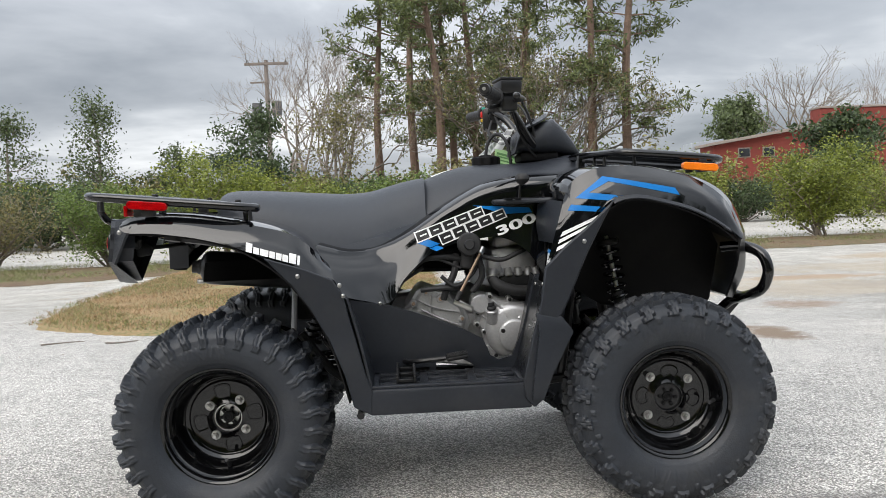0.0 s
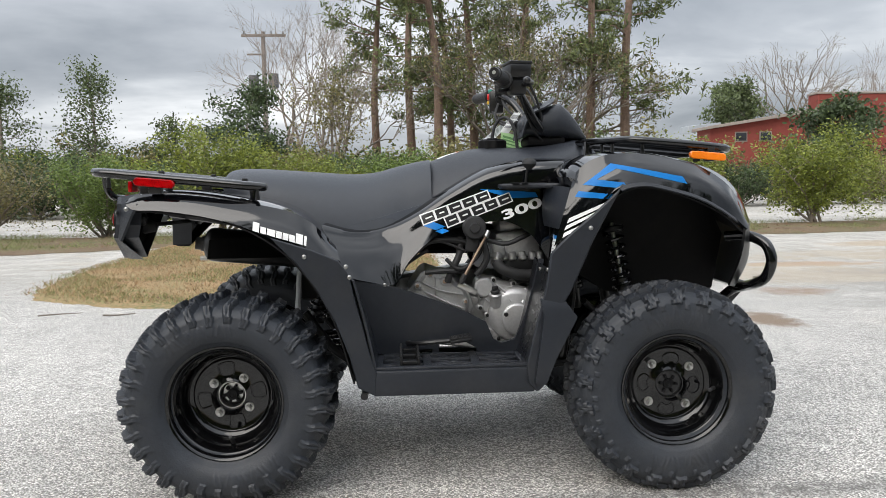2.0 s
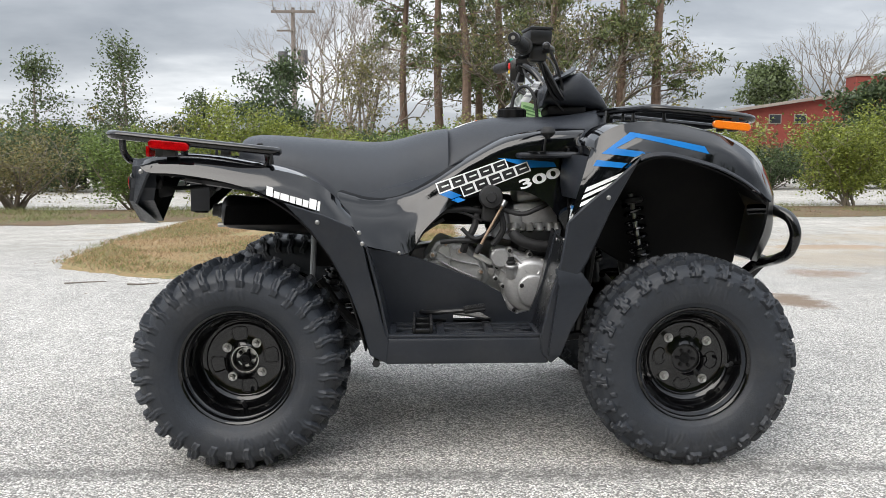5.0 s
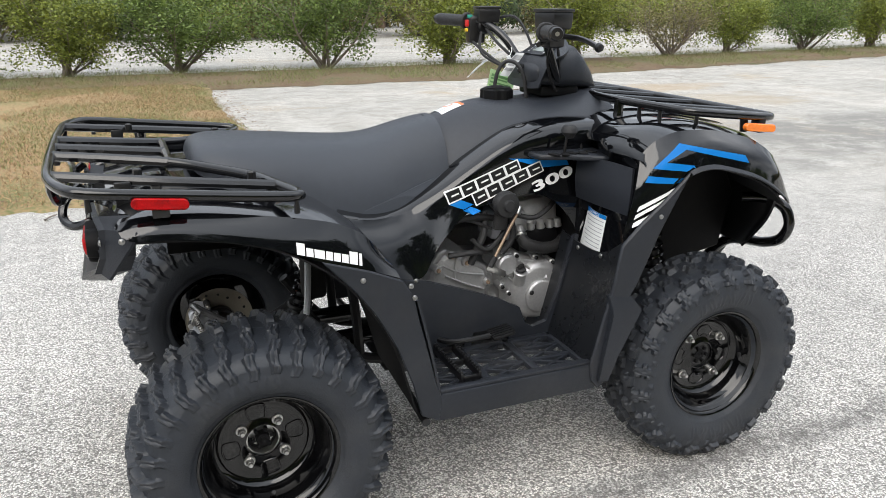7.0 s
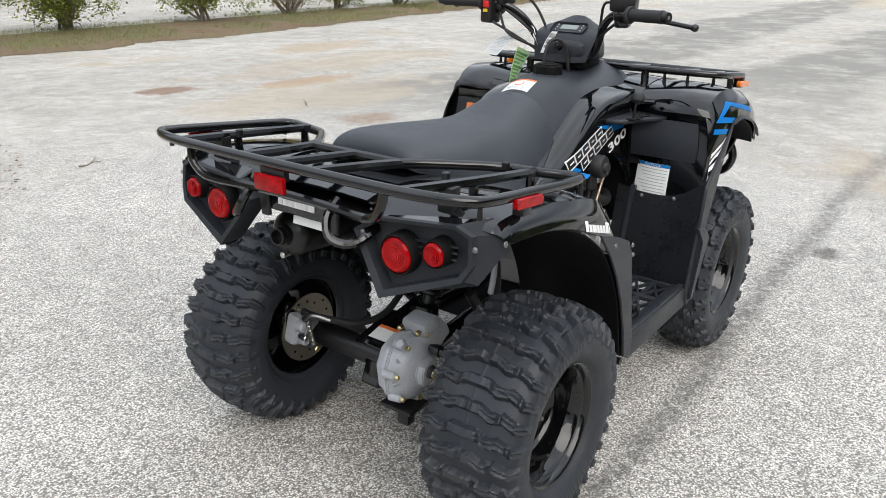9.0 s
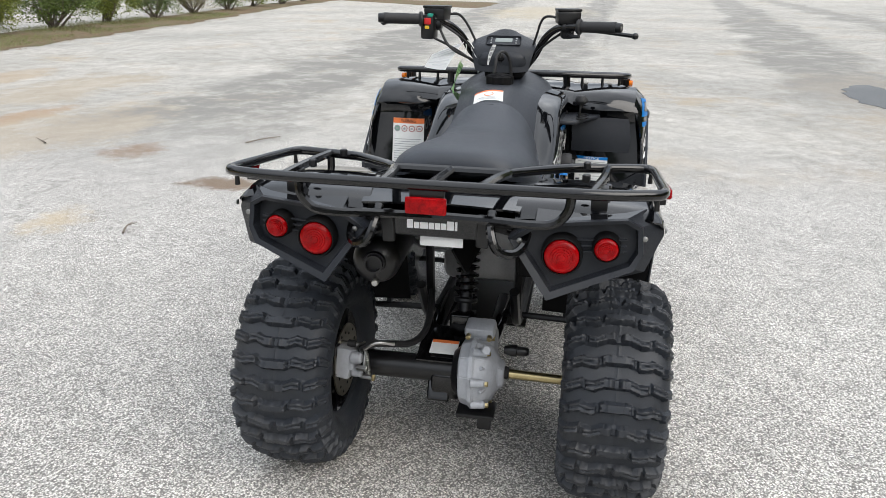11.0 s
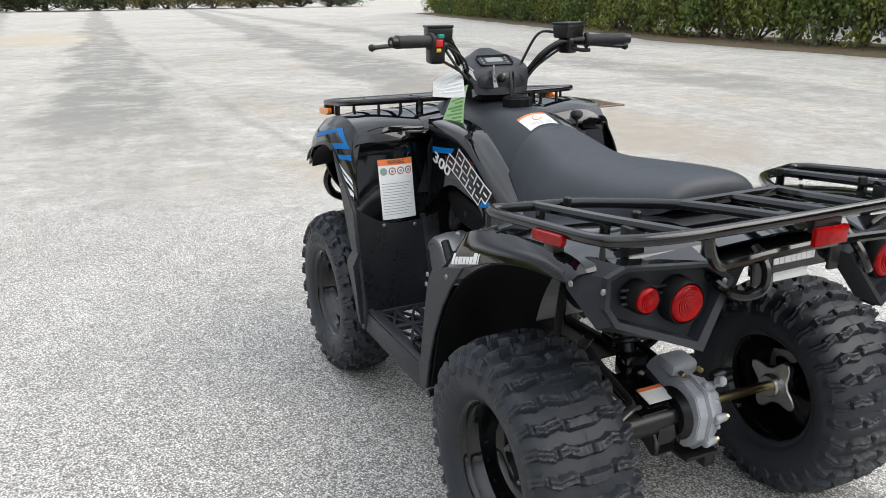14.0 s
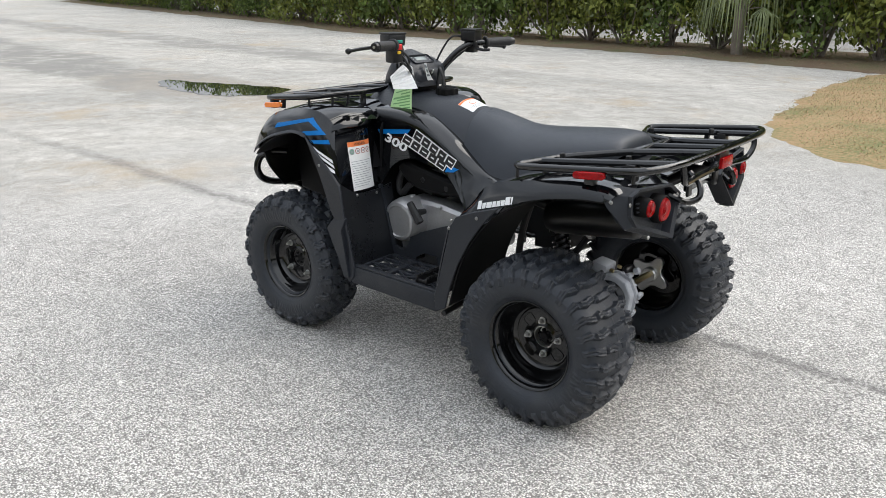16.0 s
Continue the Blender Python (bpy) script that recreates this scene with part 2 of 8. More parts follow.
def rod(a, b, r0, r1=None, seg=16, bm=None):
    """A round bar from a to b, with a small chamfer at its ends."""
    bm = bm or bmesh.new()
    a, b = Vector(a), Vector(b)
    r1 = r0 if r1 is None else r1
    d = (b - a).normalized()
    u = d.orthogonal().normalized(); v = d.cross(u)
    c = min(0.004, r0 * 0.25, (b - a).length * 0.25)
    rings = []
    for p, r in ((a, r0 - c), (a + d * c, r0), (b - d * c, r1), (b, r1 - c)):
        rings.append([p + (u * math.cos(t) + v * math.sin(t)) * r for t in (2 * math.pi * k / seg for k in range(seg))])
    vs = grid(bm, rings, close_u=True)
    bm.faces.new(vs[0][::-1]); bm.faces.new(vs[-1])
    return bm


def block(size, m=None, bevel=0.004, bm=None, taper=1.0, seg=2):
    """A box with rounded edges at the pose m; taper shrinks its top."""
    out = bmesh.new()
    bmesh.ops.create_cube(out, size=1)
    for v in out.verts:
        k = taper if v.co.z > 0 else 1
        v.co = Vector((v.co.x * size[0] * k, v.co.y * size[1] * k, v.co.z * size[2]))
    if bevel:
        bmesh.ops.bevel(out, geom=out.edges[:], offset=bevel, segments=seg, affect="EDGES", profile=0.5)
    if m is not None:
        bmesh.ops.transform(out, matrix=m, verts=out.verts)
    return merge(bm, out)


def merge(bm, other):
    if bm is None:
        return other
    me = bpy.data.meshes.new("tmp")
    other.to_mesh(me); bm.from_mesh(me)
    bpy.data.meshes.remove(me); other.free()
    return bm


def lathe(profile, m=None, seg=32, bm=None, closed=False):
    """A turned form about the y axis: profile of (radius, y)."""
    out = bmesh.new()
    rings = [[Vector((r * math.cos(t), y, r * math.sin(t))) for t in (2 * math.pi * k / seg for k in range(seg))] for r, y in profile]
    vs = grid(out, rings, close_u=True, close_v=closed)
    if not closed:
        for ring, rev in ((vs[0], False), (vs[-1], True)):
            if profile[0 if not rev else -1][0] > 1e-5:
                out.faces.new(ring[::-1] if rev else ring)
    bmesh.ops.recalc_face_normals(out, faces=out.faces)
    if m is not None:
        bmesh.ops.transform(out, matrix=m, verts=out.verts)
    return merge(bm, out)


def slab(outline, y0, y1, bevel=0.003, bm=None, axis="y"):
    """A flat plate cut to an outline of (x, z), from y0 to y1; axis x: outline of (y, z); axis z: outline of (x, y)."""
    out = bmesh.new()
    place = {"y": lambda a, b, c: (a, c, b), "x": lambda a, b, c: (c, a, b), "z": lambda a, b, c: (a, b, c)}[axis]
    lo = [out.verts.new(place(a, b, y0)) for a, b in outline]
    hi = [out.verts.new(place(a, b, y1)) for a, b in outline]
    k = len(outline)
    out.faces.new(lo); out.faces.new(hi[::-1])
    for i in range(k):
        out.faces.new((lo[i], hi[i], hi[(i + 1) % k], lo[(i + 1) % k]))
    bmesh.ops.recalc_face_normals(out, faces=out.faces)
    if bevel:
        bmesh.ops.bevel(out, geom=out.edges[:], offset=bevel, segments=1, affect="EDGES")
    return merge(bm, out)


def flip(bm):
    out = bm.copy()
    for v in out.verts:
        v.co.y = -v.co.y
    bmesh.ops.reverse_faces(out, faces=out.faces)
    return out


def finish(name, bm, material, sharp=38):
    me = bpy.data.meshes.new(name)
    bm.to_mesh(me); bm.free()
    me.materials.append(material)
    me.polygons.foreach_set("use_smooth", [True] * len(me.polygons))
    me.set_sharp_from_angle(angle=radians(sharp))
    return me


def part(name, bm, material, parent, label="", sharp=38):
    ob = new(name, finish(name, bm, material, sharp))
    if parent is not None:
        ob.parent = parent
    return tagged(ob, label) if label else ob


def both(name, bm, material, parent, label="", sharp=38):
    """A part on the right and its mirror image on the left."""
    other = flip(bm)
    return part(name, bm, material, parent, label, sharp), part(name, other, material, parent, label, sharp)


def hub(name, label, category, at=(0, 0, 0), group="", kind=""):
    ob = new(name)
    ob.location = at
    ob.empty_display_size = 0.1
    return tagged(ob, label, category, group, kind)


# ---- ground ----


def node_mat(name):
    m = bpy.data.materials.new(name)
    m.use_nodes = True
    nt = m.node_tree
    return m, nt, nt.nodes.new, nt.links.new, nt.nodes["Principled BSDF"]


SPILLS = [(2.5, 5.35, 0.40, 0.22, (0.20, 0.11, 0.07), 0.8), (3.85, 4.8, 0.75, 0.25, (0.36, 0.24, 0.14), 0.75), (2.75, 3.05, 0.34, 0.26, (0.26, 0.18, 0.12), 0.8), (2.05, 1.95, 0.17, 0.30, (0.20, 0.145, 0.10), 0.95),
          (3.3, 4.1, 1.7, 0.8, (0.40, 0.335, 0.25), 0.6), (5.5, 5.6, 2.2, 0.7, (0.38, 0.31, 0.22), 0.55), (1.1, 2.45, 0.30, 0.20, (0.50, 0.40, 0.25), 0.6), (1.78, -0.62, 0.10, 0.07, (0.10, 0.09, 0.08), 0.8), (6.2, 7.0, 1.2, 0.5, (0.40, 0.30, 0.19), 0.6), (30.0, 2.0, 7.0, 2.2, (0.46, 0.39, 0.27), 0.55), (4.4, -3.6, 2.2, 1.1, (0.36, 0.31, 0.25), 0.7), (8.0, -3.6, 2.2, 1.0, (0.30, 0.27, 0.23), 0.7)]
# darker wheel lanes: (x, y) of two points, half width, start and end of the fade-in, amount
LANES = [(3.0, 3.1, 16.0, 3.65, 0.80, 1.8, 4.5, 0.95), (8.0, 0.75, 32.0, -0.1, 0.70, 3.0, 8.0, 0.92), (5.0, -3.15, 25.0, -5.3, 0.85, 5.0, 9.0, 0.90), (5.0, -7.4, 30.0, -9.5, 0.7, 2.0, 7.0, 0.75)]


def chip_seal():
    """Pale stone chips in worn bitumen, with tyre-dark seam, stains and sandy patches."""
    m, nt, N, L, b = node_mat("worn_chip_seal")
    co = N("ShaderNodeTexCoord")
    P = co.outputs["Object"]

    def noise_(scale, detail=5, rough=0.55):
        n = N("ShaderNodeTexNoise"); n.inputs["Scale"].default_value = scale
        n.inputs["Detail"].default_value = detail; n.inputs["Roughness"].default_value = rough
        L(P, n.inputs["Vector"]); return n.outputs["Fac"]

    def ramp_(v, *stops):
        r = N("ShaderNodeValToRGB"); e = r.color_ramp.elements
        while len(e) < len(stops):
            e.new(0.5)
        for el, (p, c) in zip(e, stops):
            el.position, el.color = p, (*c, 1) if len(c) == 3 else c
        L(v, r.inputs[0]); return r.outputs[0]

    def mix_(f, a, c, kind="MIX"):
        x = N("ShaderNodeMix"); x.data_type = "RGBA"; x.blend_type = kind
        if isinstance(f, float):
            x.inputs["Factor"].default_value = f
        else:
            L(f, x.inputs["Factor"])
        for s, v in (("A", a), ("B", c)):
            if isinstance(v, tuple):
                x.inputs[s].default_value = (*v, 1)
            else:
                L(v, x.inputs[s])
        return x.outputs["Result"]

    def rng(v, a, c, lo=0.0, hi=1.0):
        r = N("ShaderNodeMapRange"); r.inputs["From Min"].default_value, r.inputs["From Max"].default_value = a, c
        r.inputs["To Min"].default_value, r.inputs["To Max"].default_value = lo, hi
        L(v, r.inputs["Value"]); return r.outputs[0]

    def math_(op, a, c):
        x = N("ShaderNodeMath"); x.operation = op
        for i, v in enumerate((a, c)):
            if isinstance(v, (int, float)):
                x.inputs[i].default_value = v
            else:
                L(v, x.inputs[i])
        return x.outputs[0]

    chips = N("ShaderNodeTexVoronoi"); chips.inputs["Scale"].default_value = 195.0
    L(P, chips.inputs["Vector"])
    tone = N("ShaderNodeSeparateColor"); L(chips.outputs["Color"], tone.inputs[0])
    stone = ramp_(tone.outputs[0], (0.0, (0.17, 0.162, 0.150)), (0.20, (0.47, 0.452, 0.420)), (0.6, (0.74, 0.715, 0.670)), (1.0, (0.93, 0.905, 0.855)))
    gap = rng(chips.outputs["Distance"], 0.40, 0.72)
    col = mix_(gap, stone, (0.215, 0.205, 0.189))
    # worn smooth and sun-bleached areas further off
    sepp = N("ShaderNodeSeparateXYZ"); L(P, sepp.inputs[0])
    away = rng(math_("ADD", math_("ABSOLUTE", sepp.outputs["Y"], 0), math_("MULTIPLY", noise_(0.5), 3.0)), 4.6, 6.4)
    ahead = rng(math_("ADD", sepp.outputs["X"], math_("MULTIPLY", noise_(0.45), 3.0)), 4.0, 6.0)
    worn = math_("MAXIMUM", away, ahead)
    pale = ramp_(noise_(2.8, 14, 0.82), (0.34, (0.27, 0.247, 0.21)), (0.48, (0.41, 0.388, 0.345)), (0.53, (0.49, 0.468, 0.424)), (0.66, (0.62, 0.60, 0.56)))
    col = mix_(math_("MULTIPLY", worn, 0.62), col, pale)
    grit = math_("MULTIPLY", rng(noise_(62.0, 6, 0.88), 0.37, 0.63, 0.72, 1.27), rng(noise_(8.0, 12, 0.85), 0.37, 0.63, 0.80, 1.17))
    patch = math_("MULTIPLY", rng(noise_(0.30, 12, 0.72), 0.38, 0.64, 0.86, 1.10), grit)
    sc = N("ShaderNodeVectorMath"); sc.operation = "SCALE"; L(col, sc.inputs[0]); L(patch, sc.inputs["Scale"])
    col = sc.outputs[0]
    grey = rng(noise_(0.17, 12, 0.78), 0.52, 0.68, 0.0, 0.45)
    col = mix_(math_("MULTIPLY", grey, worn), col, (0.24, 0.235, 0.22))
    # sandy stains
    sand = rng(noise_(0.42, 14, 0.80), 0.54, 0.66, 0.0, 0.75)
    col = mix_(math_("MULTIPLY", sand, worn), col, (0.42, 0.33, 0.22))
    tv = N("ShaderNodeMapping"); tv.inputs["Scale"].default_value = (0.09, 0.55, 1.0); tv.inputs["Rotation"].default_value = (0, 0, 0.12)
    L(P, tv.inputs[0])
    tn = N("ShaderNodeTexNoise"); tn.inputs["Scale"].default_value = 1.0; tn.inputs["Detail"].default_value = 13; tn.inputs["Roughness"].default_value = 0.72
    L(tv.outputs[0], tn.inputs["Vector"])
    col = mix_(math_("MULTIPLY", rng(tn.outputs["Fac"], 0.52, 0.66, 0.0, 0.30), worn), col, (0.27, 0.262, 0.245))
    # wheel lanes where the stone has worn down to dark bitumen
    drift = math_("MULTIPLY", math_("SUBTRACT", noise_(0.30, 11, 0.62), 0.5), 2.6)
    for x0, y0, x1, y1, hw, f0, f1, amt in LANES:
        k = (y1 - y0) / (x1 - x0)
        off = math_("ABSOLUTE", math_("ADD", math_("SUBTRACT", math_("SUBTRACT", sepp.outputs["Y"], y0), math_("MULTIPLY", math_("SUBTRACT", sepp.outputs["X"], x0), k)), drift), 0)
        lane = math_("MULTIPLY", rng(off, hw * 1.25, hw * 0.85, 0.0, amt), rng(sepp.outputs["X"], f0, f1))
        col = mix_(math_("MULTIPLY", lane, rng(noise_(1.3, 14, 0.80), 0.43, 0.52, 0.25, 1.0)), col, (0.235, 0.228, 0.210))
    # dirt spots left on the lot
    warp = math_("ADD", math_("MULTIPLY", noise_(1.3, 9, 0.72), 0.65), math_("MULTIPLY", noise_(9.0, 9, 0.8), 0.45))
    for sx, sy, rx, ry, tint, amt in SPILLS:
        d2 = math_("ADD", math_("POWER", math_("DIVIDE", math_("SUBTRACT", sepp.outputs["X"], sx), rx), 2.0), math_("POWER", math_("DIVIDE", math_("SUBTRACT", sepp.outputs["Y"], sy), ry), 2.0))
        col = mix_(rng(math_("ADD", d2, math_("MULTIPLY", math_("SUBTRACT", warp, 0.5), 6.0)), 1.35, 0.55, 0.0, amt), col, tint)
    # a dark seam that runs the length of the lot
    wob = math_("MULTIPLY", math_("SUBTRACT", noise_(0.35, 3), 0.5), 0.30)
    dy = math_("ABSOLUTE", math_("ADD", math_("ADD", sepp.outputs["Y"], 0.50), wob), 0)
    wide = rng(sepp.outputs["X"], -2.0, 5.0, 0.040, 0.11)
    seam = math_("MULTIPLY", rng(math_("DIVIDE", dy, wide), 1.0, 0.25), rng(noise_(26, 5, 0.7), 0.38, 0.58, 0.25, 1.0))
    seam = math_("MULTIPLY", seam, rng(sepp.outputs["X"], 1.5, 7.0, 1.0, 0.3))
    col = mix_(math_("MULTIPLY", seam, 0.72), col, (0.10, 0.096, 0.09))
    L(col, b.inputs["Base Color"])
    b.inputs["Roughness"].default_value = 0.86
    h = math_("SUBTRACT", math_("MULTIPLY", tone.outputs[1], 0.35), chips.outputs["Distance"])
    bp = N("ShaderNodeBump"); bp.inputs["Distance"].default_value = 0.005; bp.inputs["Strength"].default_value = 0.7
    L(h, bp.inputs["Height"]); L(bp.outputs[0], b.inputs["Normal"])
    return m


def litter(name, c0, c1, c2, scale=30):
    m, nt, N, L, b = node_mat(name)
    co = N("ShaderNodeTexCoord")
    n1 = N("ShaderNodeTexNoise"); n1.inputs["Scale"].default_value = 1.1; n1.inputs["Detail"].default_value = 8
    n2 = N("ShaderNodeTexNoise"); n2.inputs["Scale"].default_value = scale; n2.inputs["Detail"].default_value = 6
    ad = N("ShaderNodeMath"); ad.operation = "ADD"
    L(co.outputs["Object"], n1.inputs["Vector"]); L(co.outputs["Object"], n2.inputs["Vector"])
    L(n1.outputs["Fac"], ad.inputs[0]); L(n2.outputs["Fac"], ad.inputs[1])
    r = N("ShaderNodeValToRGB"); e = r.color_ramp.elements
    e[0].position, e[0].color = 0.40, (*c0, 1)
    e[1].position, e[1].color = 0.62, (*c2, 1)
    k = e.new(0.5); k.color = (*c1, 1)
    half = N("ShaderNodeMath"); half.operation = "MULTIPLY"; half.inputs[1].default_value = 0.5
    L(ad.outputs[0], half.inputs[0]); L(half.outputs[0], r.inputs[0]); L(r.outputs[0], b.inputs["Base Color"])
    b.inputs["Roughness"].default_value = 0.95
    bp = N("ShaderNodeBump"); bp.inputs["Distance"].default_value = 0.02
    L(n2.outputs["Fac"], bp.inputs["Height"]); L(bp.outputs[0], b.inputs["Normal"])
    return m


LOT = chip_seal()
SOIL = litter("dry_lawn_soil", (0.36, 0.235, 0.125), (0.29, 0.215, 0.105), (0.15, 0.165, 0.06))
LEAFMOULD = litter("leaf_litter", (0.13, 0.085, 0.052), (0.17, 0.122, 0.072), (0.085, 0.105, 0.036))


def sheet(name, pts, z, material, label, cat_, rise=0.0, n=420):
    """A patch of soil: its rim lies on the ground and its middle is a little raised and uneven."""
    bm = bmesh.new()
    rim = spline([(x, y, 0) for x, y in pts], n, closed=True)
    c = sum(rim, Vector()) / n
    rings = []
    for k, (s, h) in enumerate(((1.0, 0.0), (0.985, 0.35), (0.95, 0.7), (0.86, 1.0), (0.7, 1.0), (0.5, 1.0), (0.28, 1.0), (0.08, 1.0))):
        ring = []
        for i, p in enumerate(rim):
            wob = 0.020 * noise.noise(p * 1.7) + 0.016 * noise.noise(p * 6.1) + 0.010 * noise.noise(p * 19.0) if k < 3 else 0
            q = c + (p - c) * (s + wob)
            ring.append(Vector((q.x, q.y, z + rise * h + (0.012 * noise.noise(q * 1.7) if k > 2 else 0))))
        rings.append(ring)
    vs = grid(bm, rings, close_u=True)
    bm.faces.new(vs[-1])
    bmesh.ops.recalc_face_normals(bm, faces=bm.faces)
    ob = new(name, finish(name, bm, material, 80))
    return tagged(ob, label, cat_, kind="structure")


gb = bmesh.new()
bmesh.ops.create_grid(gb, x_segments=8, y_segments=8, size=900)
ground = part("ground", gb, LOT, None)
tagged(ground, "pale worn chip-seal parking lot with a dark seam", "ground", kind="structure")

NORTH_LAWN = [(-2.95, 3.65), (-2.3, 3.12), (-1.8, 2.92), (-1.0, 2.98), (-0.2, 3.3), (0.18, 4.2), (0.28, 5.2), (0.25, 7.5), (0.3, 9.6), (-1.5, 10.2), (-3.3, 9.6), (-3.3, 7.2), (-3.25, 5.2)]
SOUTH_LAWN = [(-0.6, -4.4), (0.3, -4.9), (0.78, -5.9), (1.1, -8.0), (1.25, -10.6), (0.6, -12.6), (-3.0, -12.8), (-6.0, -12.0), (-7.0, -8.0), (-5.8, -5.2), (-3.0, -4.3)]
lawn_n = sheet("lawn_north", NORTH_LAWN, 0.0, SOIL, "dry tan and green lawn island in the lot", "lawn", 0.035)
lawn_s = sheet("lawn_south", SOUTH_LAWN, 0.0, SOIL, "dry tan lawn island beside the hedge", "lawn", 0.035)
EAST_LAWN = [(33, 5.0), (38, 4.9), (41, 5.3), (42, 9), (43.5, 14), (40, 13.4), (37, 10), (34, 7)]
sheet("lawn_east", EAST_LAWN, 0.0, LEAFMOULD, "thin tan and green grass strip across the far lot", "lawn", 0.03)
VERGE_N = ([(-40, 8.6), (-12, 8.0), (-5.6, 7.8), (-4.3, 8.2), (-2.5, 9.0), (0.5, 8.75), (3.2, 8.9), (6.0, 9.0), (9.0, 9.3), (14, 10.1), (20, 10.8), (30, 12.6), (44, 14.2)],
           [(-40, 11.8), (-20, 11.6), (-8.0, 11.3), (-4.0, 11.2), (3.0, 11.3), (9.0, 11.9), (14, 12.4), (20, 12.8), (30, 14.4), (44, 15.6)])
VERGE_S = ([(-20, -12.6), (-8, -12.6), (0.6, -12.0), (3.5, -12.5), (6.8, -13.1), (11.0, -13.4), (16, -13.7), (20, -15.2), (30, -17.6), (46, -21.6), (60, -25.4)],
           [(-20, -15), (-12, -15.4), (-3, -16.0), (3, -16.6), (10, -17.0), (20, -18.4), (30, -21.0), (44, -25.6), (60, -30.0)])
STRIP_N = VERGE_N[0] + VERGE_N[1][::-1]
STRIP_S = VERGE_S[0] + VERGE_S[1][::-1]


def ribbon(name, pts, material, label, cat_):
    """A flat verge bounded by an outline, a little above the lot."""
    xs = np.concatenate([np.arange(pts[0][0][0], -6, 0.5), np.arange(-6, 14, 0.06), np.arange(14, pts[0][-1][0], 0.5)])
    near = [Vector((x, np.interp(x, *zip(*pts[0])), 0)) for x in xs]
    far = [Vector((x, np.interp(x, *zip(*pts[1])), 0)) for x in xs]
    verts, faces = [], []
    n, m = len(xs), 15
    for j in range(m):
        f = j / (m - 1)
        for i in range(n):
            p = near[i].lerp(far[i], f)
            edge = (0.22 * noise.noise(near[i] * 0.9) + 0.14 * noise.noise(near[i] * 3.1) + 0.08 * noise.noise(near[i] * 9.0)) * (1 - f)
            verts.append((p.x, p.y + edge, 0.004 + 0.040 * min(1, 5 * f, 8 * (1 - f))))
    for j in range(m - 1):
        for i in range(n - 1):
            k = j * n + i
            faces.append((k, k + 1, k + n + 1, k + n))
    me = bpy.data.meshes.new(name)
    me.from_pydata(verts, [], faces)
    me.materials.append(material)
    return tagged(new(name, me), label, cat_, kind="structure")


verge_n = ribbon("verge_north", VERGE_N, LEAFMOULD, "planted verge covered in leaf litter and grass", "verge")
verge_s = ribbon("verge_south", VERGE_S, LEAFMOULD, "brown leaf-litter bed under the hedge", "verge")

# ---- plants ----


def leaf_mat(name, color, spread=0.35, hue=(1, 1, 1)):
    m, nt, N, L, b = node_mat(name)
    geo = N("ShaderNodeNewGeometry")
    r = N("ShaderNodeValToRGB"); e = r.color_ramp.elements
    lo = [c * (1 - spread) for c in color]
    hi = [min(1, c * (1 + spread) * h) for c, h in zip(color, hue)]
    e[0].color, e[1].color = (*lo, 1), (*hi, 1)
    L(geo.outputs["Random Per Island"], r.inputs[0])
    L(r.outputs[0], b.inputs["Base Color"])
    b.inputs["Roughness"].default_value = 0.55
    tr = N("ShaderNodeBsdfTranslucent"); L(r.outputs[0], tr.inputs[0])
    mx = N("ShaderNodeMixShader"); mx.inputs[0].default_value = 0.28
    L(b.outputs[0], mx.inputs[1]); L(tr.outputs[0], mx.inputs[2])
    L(mx.outputs[0], nt.nodes["Material Output"].inputs[0])
    return m


LEAF_BRIGHT = leaf_mat("bright_shrub_leaf", (0.165, 0.215, 0.05), 0.45, (1.25, 1.1, 0.8))
LEAF_GREEN = leaf_mat("green_leaf", (0.115, 0.175, 0.045), 0.5, (1.2, 1.1, 1))
LEAF_HEDGE = leaf_mat("hedge_leaf", (0.17, 0.215, 0.055), 0.5, (1.25, 1.1, 0.9))
LEAF_MID = leaf_mat("grey_green_leaf", (0.085, 0.115, 0.05), 0.5, (1.15, 1.1, 1))
LEAF_DARK = leaf_mat("dark_leaf", (0.062, 0.090, 0.040), 0.5, (1.1, 1.1, 1))
LEAF_OLIVE = leaf_mat("olive_winter_leaf", (0.16, 0.155, 0.07), 0.5, (1.15, 1.05, 0.9))
NEEDLE = leaf_mat("pine_needle", (0.105, 0.135, 0.060), 0.45, (1.25, 1.15, 0.9))
DRY = leaf_mat("dead_brown_leaf", (0.22, 0.135, 0.075), 0.5)
STRAW = leaf_mat("dry_straw_grass", (0.36, 0.235, 0.13), 0.5)
BLADE = leaf_mat("grass_blade", (0.19, 0.215, 0.075), 0.45)
FROND = leaf_mat("palm_frond", (0.20, 0.235, 0.11), 0.5)
BARK = mat("grey_bark", (0.20, 0.17, 0.14), 0.9, var=0.35, vscale=6, bump=0.8, bscale=30)
PINEBARK = mat("pine_bark", (0.17, 0.115, 0.085), 0.9, var=0.4, vscale=4, bump=0.9, bscale=16)
TWIG = mat("pale_twig", (0.23, 0.195, 0.165), 0.9, var=0.3, vscale=5)


